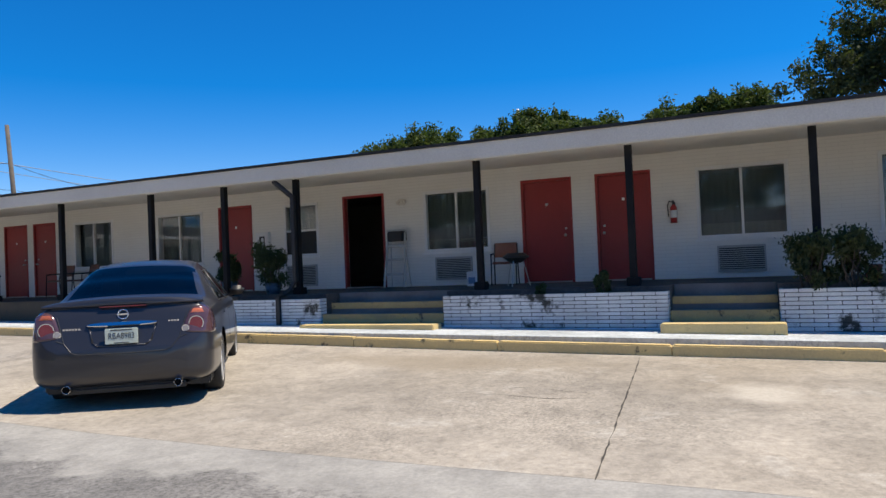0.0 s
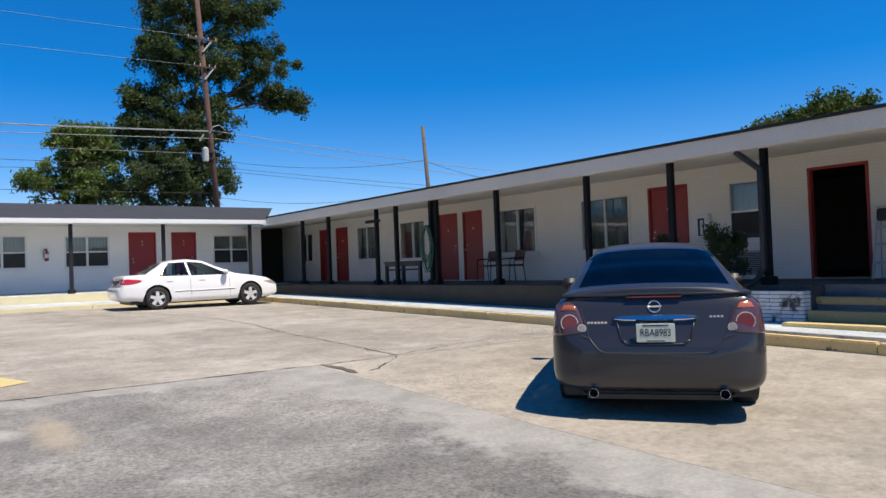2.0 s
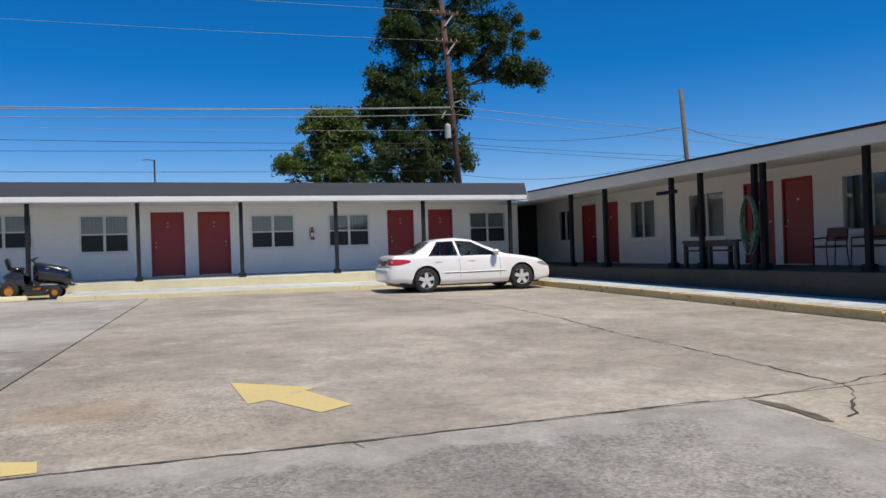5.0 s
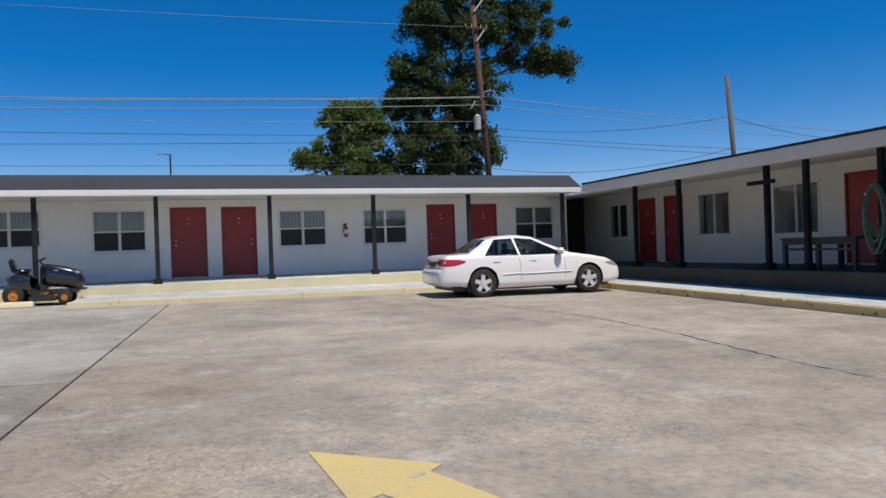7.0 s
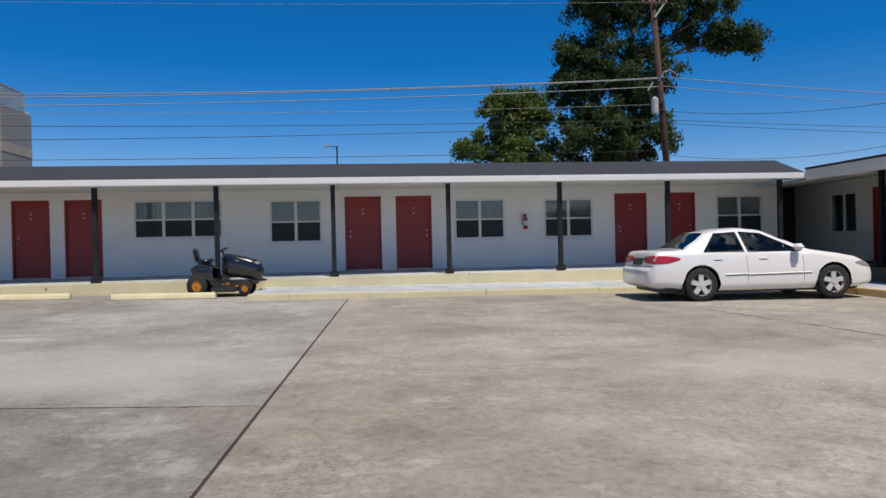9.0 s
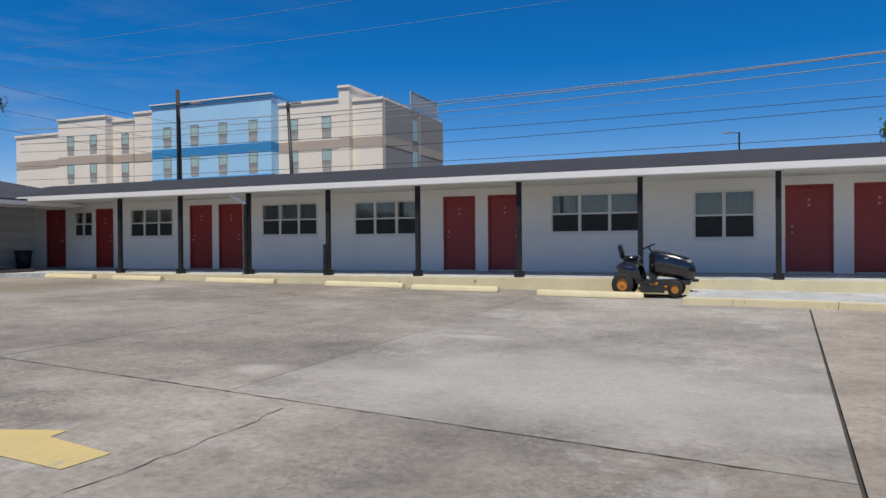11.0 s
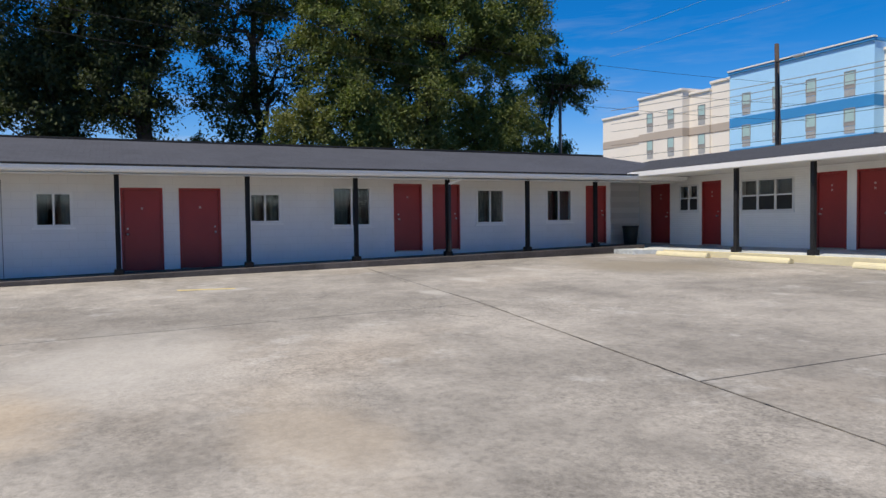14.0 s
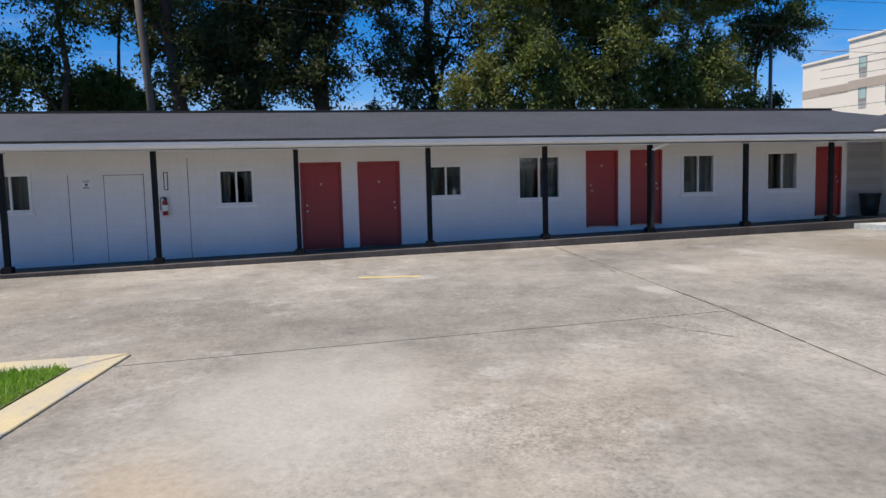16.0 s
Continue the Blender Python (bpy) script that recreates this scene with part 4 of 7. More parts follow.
def wheel(parent, x, y, r, out, spokes=5, rim_r=0.70):
    """Tyre and spoked alloy rim; out is the side that shows (+1 or -1 in y)."""
    w = new("wheel")
    w.parent = parent
    w.matrix_local = Matrix.Translation((x, y, r))
    bm = bmesh.new()
    prof = [(0.64 * r, -0.09), (0.90 * r, -0.105), (0.985 * r, -0.085), (r, -0.04), (r, 0.04), (0.985 * r, 0.085), (0.90 * r, 0.105), (0.64 * r, 0.09)]
    n = 36
    rings = [[bm.verts.new((q * math.cos(2 * math.pi * i / n), d, q * math.sin(2 * math.pi * i / n))) for q, d in prof] for i in range(n)]
    for i in range(n):
        a, b = rings[i], rings[(i + 1) % n]
        for k in range(len(prof) - 1):
            bm.faces.new((a[k], a[k + 1], b[k + 1], b[k]))
    part("tyre", bm, M_TYRE, w, smooth=True)
    bm = bmesh.new()
    o = out
    R = rim_r * r
    pr = [(R, 0.10), (R, 0.085), (0.90 * R, 0.08), (0.88 * R, -0.02)]
    rings = [[bm.verts.new((q * math.cos(2 * math.pi * i / n), o * d, q * math.sin(2 * math.pi * i / n))) for q, d in pr] for i in range(n)]
    for i in range(n):
        a, b = rings[i], rings[(i + 1) % n]
        for k in range(len(pr) - 1):
            bm.faces.new((a[k], a[k + 1], b[k + 1], b[k]))
    for k in range(spokes):
        a = 2 * math.pi * (k + 0.25) / spokes
        m = Matrix.Rotation(-a, 4, "Y")
        box(bm, (0.03, min(o * 0.045, o * 0.08), -0.20 * R), (0.93 * R, max(o * 0.045, o * 0.08), 0.20 * R), m)
    tube(bm, (0, o * 0.03, 0), (0, o * 0.09, 0), 0.26 * R, 0.20 * R, 16)
    part("rim", bm, M_RIM, w, "spoked alloy rim")
    bm = bmesh.new()
    tube(bm, (0, -o * 0.05, 0), (0, o * 0.03, 0), 0.86 * R, n=24)
    part("brake_disc", bm, M_TRIM, w)
    return w


def sedan(m, label, paint, glassy, W, base, rear_axle, rows, tumble, back, front, side, lamp, r=0.325, spokes=5, moulding=True):
    """x runs from the tail (0) to the nose; origin on the ground under the tail's middle."""
    car = thing("car", m, label, "car")
    L = rows[-1][0]
    ra, fa = rear_axle, rear_axle + base
    skin = hull(rows, tumble)
    shape = BVHTree.FromBMesh(skin)

    def flank(x, z, s, out=0.0):
        h = shape.ray_cast(Vector((x, 3 * s, z)), Vector((0, -s, 0)))[0]
        return Vector((x, h.y + s * out, z))

    def tail(y, z, out=0.0):
        h = shape.ray_cast(Vector((-2, y, z)), Vector((1, 0, 0)))[0]
        return Vector((h.x - out, y, z))

    carve(skin, [(x, r + 0.01, r + 0.05) for x in (ra, fa)], W / 2 - 0.22)
    glass_bits = [("rear_window", lift(skin, lambda c: back[0] < c.x < back[1] and abs(c.y) < back[2] + (back[3] - back[2]) * (c.x - back[0]) / (back[1] - back[0]) and c.z > 0.95))]
    glass_bits.append(("windshield", lift(skin, lambda c: front[0] < c.x < front[1] and abs(c.y) < front[3] + (front[2] - front[3]) * (c.x - front[0]) / (front[1] - front[0]) and c.z > 0.95)))
    for s in (1, -1):
        for nm, poly in (("rear_side_window", side[0]), ("front_side_window", side[1])):
            glass_bits.append((nm, lift(skin, lambda c: c.y * s > 0.4 and inside(poly, c.x, c.z))))
            pts = [flank(x, z, s, 0.002) for x, z in poly]
            part("window_seal", _bar(pts + pts[:1], 0.011), M_TRIM, car, smooth=True)
    for nm, bm in glass_bits:
        part(nm, bm, glassy, car, smooth=True)
    def lens(poly, ang, s, front=False, out=0.004):
        """A smooth-edged lamp cover laid on the skin; the outline (u, z) is seen from the car's corner at that angle."""
        f = -1 if front else 1
        d = Vector((f * math.cos(ang), -s * math.sin(ang), 0))
        e = Vector((f * math.sin(ang), s * math.cos(ang), 0))
        o = Vector((L if front else 0.0, s * 0.6, 0))
        for _ in range(3):
            poly = [q for a, b in zip(poly, poly[1:] + poly[:1]) for q in ((0.75 * a[0] + 0.25 * b[0], 0.75 * a[1] + 0.25 * b[1]), (0.25 * a[0] + 0.75 * b[0], 0.25 * a[1] + 0.75 * b[1]))]
        cu, cz = sum(p[0] for p in poly) / len(poly), sum(p[1] for p in poly) / len(poly)
        bm = bmesh.new()

        def put(u, z, lift_by):
            start = o + e * u + Vector((0, 0, z)) - d * 3
            h, nrm = shape.ray_cast(start, d)[:2]
            if h is None:
                h, nrm = shape.find_nearest(start + d * 3)[:2]
            nrm = nrm if nrm.dot(d) < 0 else -nrm
            return bm.verts.new(h + nrm * lift_by)

        mid = put(cu, cz, out)
        rings = [[put(cu + (u - cu) * k / 6, cz + (z - cz) * k / 6, out) for u, z in poly] for k in range(1, 7)] + [[put(u, z, -0.004) for u, z in poly]]
        n = len(poly)
        for i in range(n):
            bm.faces.new((mid, rings[0][i], rings[0][(i + 1) % n]))
            for a, b in zip(rings, rings[1:]):
                bm.faces.new((a[i], b[i], b[(i + 1) % n], a[(i + 1) % n]))
        return bm

    lamps = []
    for s in (1, -1):
        lamps.append(part("tail_light", lens(lamp[1], lamp[0], s), lamp[2], car, lamp[3], True))
        part("headlight", lens([(-0.03, 0.60), (0.25, 0.585), (0.54, 0.68), (0.50, 0.72), (0.2, 0.725), (-0.03, 0.70)], radians(55), s, True), M_LENS, car, "clear headlight lens", True)
    part("body", skin, paint, car, smooth=True)
    part("underbody", boxed(((0.35, -W / 2 + 0.10, 0.17), (L - 0.4, W / 2 - 0.10, 0.30)), bevel=0.02), M_TRIM, car)
    for x in (ra, fa):
        for s in (1, -1):
            wells_bm = bmesh.new()
            k = 20
            a = [[wells_bm.verts.new((x + (r + 0.055) * math.cos(math.pi * i / k), s * y, r + 0.01 + (r + 0.055) * math.sin(math.pi * i / k))) for i in range(k + 1)] for y in (W / 2 - 0.05, W / 2 - 0.30)]
            for i in range(k):
                wells_bm.faces.new((a[0][i], a[0][i + 1], a[1][i + 1], a[1][i]))
            wells_bm.faces.new(a[1])
            part("wheel_well", wells_bm, M_TRIM, car)
            wheel(car, x, s * (W / 2 - 0.125), r, s, spokes)
    belt = side[0][0][1]
    xb = side[1][0][0]
    xm = side[1][1][0]
    for s in (1, -1):
        mb = boxed(((-0.09, -0.10, -0.065), (0.08, 0.10, 0.065)), bevel=0.04, m=Matrix.Translation((xm - 0.12, s * (W / 2 + 0.06), belt + 0.06)))
        mir = part("side_mirror", mb, M_TRIM if paint is M_GREYCAR else paint, car, smooth=True)
        part("mirror_arm", _bar([flank(xm - 0.08, belt - 0.02, s, -0.02), (xm - 0.12, s * (W / 2 + 0.02), belt + 0.03)], 0.022), M_TRIM, mir)
        for hx in (xb - 0.62, xb + 0.30):
            c = flank(hx, belt - 0.15, s)
            part("door_handle", boxed(((hx - 0.10, c.y - 0.014, c.z - 0.015), (hx + 0.10, c.y + 0.014, c.z + 0.015)), bevel=0.01), paint, car)
            part("handle_recess", boxed(((hx - 0.075, c.y - 0.004, c.z - 0.034), (hx + 0.075, c.y + 0.004, c.z - 0.016)), bevel=0.003), M_TRIM, car)
        for top, foot in (((xb - 0.05, belt - 0.015), (xb - 0.02, 0.31)), ((xm + 0.02, belt - 0.02), (xm + 0.03, 0.31))):
            part("door_seam", _bar([flank(foot[0] + (top[0] - foot[0]) * k / 6, foot[1] + (top[1] - foot[1]) * k / 6, s, -0.002) for k in range(7)], 0.005), M_TRIM, car)
        if moulding:
            x0, x1 = ra + 0.48, fa - 0.48
            for u0, u1 in ((x0, xb - 0.03), (xb, x1)):
                part("side_moulding", _bar([flank(u0 + (u1 - u0) * k / 5, 0.515 + 0.012 * k / 5, s, 0.004) for k in range(6)], 0.014), paint, car)
                # Thin black bar draws the shadow line under the moulding.
                part("moulding_shadow", _bar([flank(u0 + (u1 - u0) * k / 5, 0.498 + 0.012 * k / 5, s, 0.001) for k in range(6)], 0.006), M_TRIM, car)
    part("cabin_floor", boxed(((back[1] - 0.2, -W / 2 + 0.22, 0.60), (front[0] + 0.45, W / 2 - 0.22, belt - 0.05)), bevel=0.02), M_SEAT, car)
    part("parcel_shelf", boxed(((back[0] + 0.12, -0.55, belt - 0.04), (back[1] + 0.1, 0.55, belt)), bevel=0.01), M_SEAT, car)
    part("dashboard", boxed(((front[0] + 0.55, -0.62, belt - 0.12), (front[1] - 0.12, 0.62, belt + 0.02)), bevel=0.03), M_TRIM, car)
    for sx in (xb + 0.12, xb - 0.70):
        for s in (0.36, -0.36):
            part("seat_back", boxed(((sx - 0.08, s - 0.22, belt - 0.15), (sx + 0.05, s + 0.22, belt + 0.13)), bevel=0.04), M_SEAT, car)
            part("headrest", boxed(((sx - 0.09, s - 0.11, belt + 0.14), (sx + 0.0, s + 0.11, belt + 0.28)), bevel=0.03), M_SEAT, car)
    return car, tail, lamps


def _bar(pts, r):
    bm = bmesh.new()
    for p, q in zip(pts, pts[1:]):
        tube(bm, p, q, r, n=8)
    return bm


ROWS_GREY = [(0.0, 0.36, 0.60, 0.60, 0.62), (0.03, 0.30, 0.72, 0.66, 0.69), (0.07, 0.27, 0.79, 0.74, 0.80), (0.11, 0.25, 0.825, 0.84, 0.92), (0.15, 0.24, 0.845, 0.94, 1.05), (0.20, 0.23, 0.858, 0.965, 1.085), (0.40, 0.21, 0.875, 0.975, 1.095), (0.66, 0.20, 0.885, 0.98, 1.11), (1.02, 0.19, 0.892, 0.985, 1.30), (1.42, 0.18, 0.897, 0.985, 1.465), (1.80, 0.18, 0.897, 0.98, 1.515), (2.30, 0.18, 0.897, 0.97, 1.525), (2.65, 0.18, 0.897, 0.96, 1.48), (3.10, 0.18, 0.895, 0.955, 1.26), (3.58, 0.18, 0.89, 0.945, 1.01), (4.00, 0.19, 0.88, 0.88, 0.94), (4.40, 0.20, 0.85, 0.78, 0.85), (4.65, 0.22, 0.77, 0.68, 0.74), (4.78, 0.26, 0.64, 0.58, 0.62), (4.82, 0.32, 0.50, 0.50, 0.52)]
SIDE_GREY = ([(1.12, 1.01), (2.03, 1.0), (1.97, 1.365), (1.62, 1.355)], [(2.12, 1.0), (3.12, 0.985), (2.62, 1.335), (2.06, 1.37)])
CAR_A = Matrix.Translation((-5.205, -24.606, -0.238)) @ Matrix.Rotation(radians(37.2), 4, "Z") @ Matrix.Scale(1.01, 4)
LAMP_GREY = (radians(35), [(0.0, 0.755), (0.10, 0.735), (0.38, 0.715), (0.43, 0.78), (0.38, 0.93), (0.26, 1.01), (0.12, 0.995), (0.05, 0.87)], M_LAMPGLASS, "clear and amber tail lamp")
car_a, tail_a, lamps_a = sedan(CAR_A, "dark slate grey sedan parked on the concrete lot", M_GREYCAR, M_TINT, 1.79, 2.776, 1.02, ROWS_GREY, 0.50, (0.70, 1.36, 0.665, 0.55), (2.70, 3.54, 0.66, 0.52), SIDE_GREY, LAMP_GREY, moulding=False)


def disc(name, c, r, depth, material, parent, label=""):
    bm = bmesh.new()
    tube(bm, c + Vector((0.06, 0, 0)), c - Vector((depth, 0, 0)), r, r * 0.93, 28)
    return part(name, bm, material, parent, label, False)


for s, tl in zip((1, -1), lamps_a):
    c = tail_a(s * 0.695, 0.83)
    c.x += 0.012
    disc("lamp_ring", c, 0.080, 0.022, M_CHROME, tl)
    disc("red_lamp", c, 0.070, 0.027, M_DEEPRED, tl, "dark red round lamp")
    c = tail_a(s * 0.592, 0.785)
    disc("reversing_lamp", c, 0.040, 0.010, M_CHROME, tl)
    disc("reversing_lens", c, 0.030, 0.014, M_LENS, tl)
    cap = bmesh.new()
    q = [tail_a(s * y, z, 0.012) for y, z in ((0.64, 0.935), (0.77, 0.935), (0.745, 0.978), (0.665, 0.978))]
    patch(cap, q, 6, 4, (-0.006, 0, 0))
    part("amber_lens", cap, M_AMBER, tl, "amber lamp section", True)
    bm = bmesh.new()
    n = 28
    prof = ((0.25, 0.034), (-0.006, 0.039), (-0.010, 0.037), (-0.006, 0.035), (0.10, 0.033))
    rings = [[bm.verts.new((x, s * 0.51 + r * math.cos(2 * math.pi * i / n), 0.257 + r * math.sin(2 * math.pi * i / n))) for x, r in prof] for i in range(n)]
    for i in range(n):
        a, b = rings[i], rings[(i + 1) % n]
        for k in range(len(prof) - 1):
            bm.faces.new((a[k], a[k + 1], b[k + 1], b[k]))
    ex = part("exhaust_tip", bm, M_CHROME, car_a, "chrome exhaust tip", True)
    disc("exhaust_bore", Vector((0.02, s * 0.51, 0.257)), 0.0335, 0.002, M_BORE, ex)
sp = bmesh.new()
patch(sp, [(0.17, -0.76, 1.062), (0.17, 0.76, 1.062), (0.40, 0.74, 1.075), (0.40, -0.74, 1.075)], 20, 6, (-0.06, 0, 0.055))
patch(sp, [(0.19, -0.76, 1.035), (0.19, 0.76, 1.035), (0.17, 0.76, 1.062), (0.17, -0.76, 1.062)], 20, 2, (-0.055, 0, 0.01))
part("spoiler", sp, M_GREYCAR, car_a, "", True)
# Solid black bar painted in as the shadow below the spoiler lip.
part("spoiler_shadow_gap", boxed(((0.16, -0.66, 1.018), (0.20, 0.66, 1.036)), bevel=0.004), M_TRIM, car_a)
part("brake_strip", boxed(((0.118, -0.22, 1.030), (0.16, 0.22, 1.041)), bevel=0.004), M_DEEPRED, car_a, "red high brake lamp")
xt = tail_a(0, 0.86).x
bar = bmesh.new()
rings = []
for k in range(21):
    y = -0.33 + 0.033 * k
    t = 1 - abs(y / 0.335) ** 4
    rings.append([bar.verts.new((xt + px, y, 0.866 + pz * (0.35 + 0.65 * t))) for px, pz in ((0.06, 0.030), (0.022, 0.030), (-0.006, 0.016), (-0.026, -0.014), (-0.022, -0.024), (0.06, -0.028))])
for a, b in zip(rings, rings[1:]):
    for k in range(6):
        bar.faces.new((a[k], a[(k + 1) % 6], b[(k + 1) % 6], b[k]))
bar.faces.new(rings[0][::-1])
bar.faces.new(rings[-1])
part("chrome_bar", bar, M_CHROME, car_a, "chrome trunk bar")
rim_pts = [tail_a(y, z, 0.002) for y, z in ((0.31, 0.848), (0.27, 0.69), (0.22, 0.655), (-0.22, 0.655), (-0.27, 0.69), (-0.31, 0.848))]
part("plate_recess", _bar(rim_pts, 0.008), M_GREYCAR, car_a, smooth=True)
xp = tail_a(0, 0.66).x - 0.014
lp = part("licence_plate", boxed(((xp, -0.152, 0.672), (xp + 0.016, 0.152, 0.824)), bevel=0.005), M_PLATE, car_a, "pale green licence plate with dark letters")
TAILFACE = Matrix(((0, 0, -1, 0), (-1, 0, 0, 0), (0, 1, 0, 0), (0, 0, 0, 1)))
text("RBA8983", 0.074, Matrix.Translation((xp - 0.001, 0, 0.748)) @ TAILFACE @ Matrix.Diagonal((0.86, 1.15, 1, 1)), lp, M_INK)
part("plate_bar", boxed(((xp - 0.002, -0.10, 0.803), (xp + 0.001, 0.10, 0.813))), M_INK, lp)
part("plate_bar", boxed(((xp - 0.002, -0.07, 0.679), (xp + 0.001, 0.07, 0.687))), M_INK, lp)
part("plate_support", boxed(((xp + 0.015, -0.10, 0.70), (xp + 0.07, 0.10, 0.80))), M_TRIM, car_a)
bx = tail_a(0, 0.955).x - 0.006
bd = part("badge", _bar([(bx + 0.25 * 0.047 * math.sin(a), 0.047 * math.cos(a), 0.955 + 0.047 * math.sin(a)) for a in [2 * math.pi * k / 28 for k in range(29)]], 0.007), M_CHROME, car_a, "round chrome badge", True)
part("badge_bar", boxed(((bx - 0.006, -0.058, 0.948), (bx + 0.02, 0.058, 0.963)), bevel=0.003), M_CHROME, bd)
for k in range(6):
    c = tail_a(0.385 + 0.028 * k, 0.83)
    part("badge_letter", boxed(((c.x - 0.003, c.y, 0.821), (c.x + 0.006, c.y + 0.021, 0.839))), M_CHROME, car_a)
for k in range(4):
    c = tail_a(-0.53 + 0.028 * k, 0.868)
    part("badge_letter", boxed(((c.x - 0.003, c.y, 0.861), (c.x + 0.006, c.y + 0.021, 0.876))), M_CHROME, car_a)
seam = [(0.60, 0.725), (0.53, 0.70), (0.46, 0.61), (0.40, 0.585), (0.20, 0.58), (-0.20, 0.58), (-0.40, 0.585), (-0.46, 0.61), (-0.53, 0.70), (-0.60, 0.725)]
part("trunk_seam", _bar([tail_a(y, z) for y, z in seam], 0.006), M_TRIM, car_a)
for s in (1, -1):
    part("trunk_seam", _bar([tail_a(s * (0.53 + 0.015 * k), 0.70 + 0.05 * k) for k in range(6)], 0.005), M_TRIM, car_a)
part("rear_valance", boxed(((0.08, -0.60, 0.19), (0.30, 0.60, 0.265)), bevel=0.03), M_TRIM, car_a)

ROWS_WHITE = [(0.0, 0.38, 0.62, 0.60, 0.63), (0.03, 0.32, 0.74, 0.63, 0.66), (0.09, 0.29, 0.80, 0.655, 0.69), (0.115, 0.28, 0.815, 0.72, 0.76), (0.14, 0.27, 0.825, 0.86, 0.92), (0.17, 0.26, 0.835, 0.92, 0.985), (0.24, 0.25, 0.85, 0.945, 1.01), (0.45, 0.24, 0.868, 0.95, 1.02), (0.74, 0.19, 0.88, 0.945, 1.03), (0.98, 0.17, 0.886, 0.94, 1.18), (1.26, 0.165, 0.89, 0.94, 1.36), (1.60, 0.165, 0.892, 0.935, 1.425), (2.00, 0.165, 0.892, 0.93, 1.445), (2.40, 0.165, 0.892, 0.925, 1.40), (2.85, 0.165, 0.89, 0.92, 1.21), (3.36, 0.165, 0.885, 0.915, 0.985), (3.80, 0.165, 0.875, 0.85, 0.925), (4.26, 0.165, 0.85, 0.77, 0.845), (4.48, 0.22, 0.81, 0.69, 0.755), (4.60, 0.25, 0.76, 0.62, 0.67), (4.67, 0.30, 0.69, 0.56, 0.60), (4.70, 0.35, 0.60, 0.50, 0.52)]
SIDE_WHITE = ([(1.12, 0.965), (1.93, 0.955), (1.86, 1.335), (1.42, 1.315)], [(2.01, 0.955), (3.10, 0.945), (2.36, 1.305), (1.94, 1.34)])
CAR_B = Matrix.Translation((-5.32, -6.30, gz(-2.5, -5.6) - 0.01)) @ Matrix.Rotation(radians(-2.0), 4, "Z")
LAMP_WHITE = (radians(50), [(-0.10, 0.765), (0.30, 0.74), (0.48, 0.755), (0.68, 0.83), (0.60, 0.88), (0.35, 0.91), (-0.10, 0.91)], M_REDLENS, "wide red tail lamp")
car_b, tail_b, lamps_b = sedan(CAR_B, "white older sedan parked against the yellow kerb", M_WHITECAR, M_CLEAR, 1.785, 2.715, 1.05, ROWS_WHITE, 0.46, (0.76, 1.24, 0.66, 0.52), (2.46, 3.32, 0.68, 0.54), SIDE_WHITE, LAMP_WHITE, r=0.328)
part("plate_panel", boxed(((tail_b(0, 0.74).x - 0.008, -0.26, 0.715), (tail_b(0, 0.74).x + 0.06, 0.26, 0.86)), bevel=0.012), M_TRIM, car_b)
part("bumper_seam", _bar([tail_b(y, 0.70) for y in (0.80, 0.74, 0.6, 0.3, 0.0, -0.3, -0.6, -0.74, -0.80)], 0.007), M_TRIM, car_b)
for s in (1, -1):
    part("mud_flap", boxed(((0.655, s * 0.80 - 0.09, 0.16), (0.675, s * 0.80 + 0.09, 0.36)), bevel=0.008), M_TRIM, car_b)
    part("mud_flap", boxed(((3.37, s * 0.80 - 0.09, 0.17), (3.39, s * 0.80 + 0.09, 0.34)), bevel=0.008), M_TRIM, car_b)


# ---- ride-on mower ----
M_MOWER = plain("mower_black_plastic", (0.010, 0.010, 0.012), (0.016, 0.016, 0.018), 0.2, 4, 90, 0.02, coat=0.8)
M_ORANGE = plain("mower_orange_paint", (0.62, 0.24, 0.03), (0.52, 0.19, 0.025), 0.4, 4, 90, 0.05)


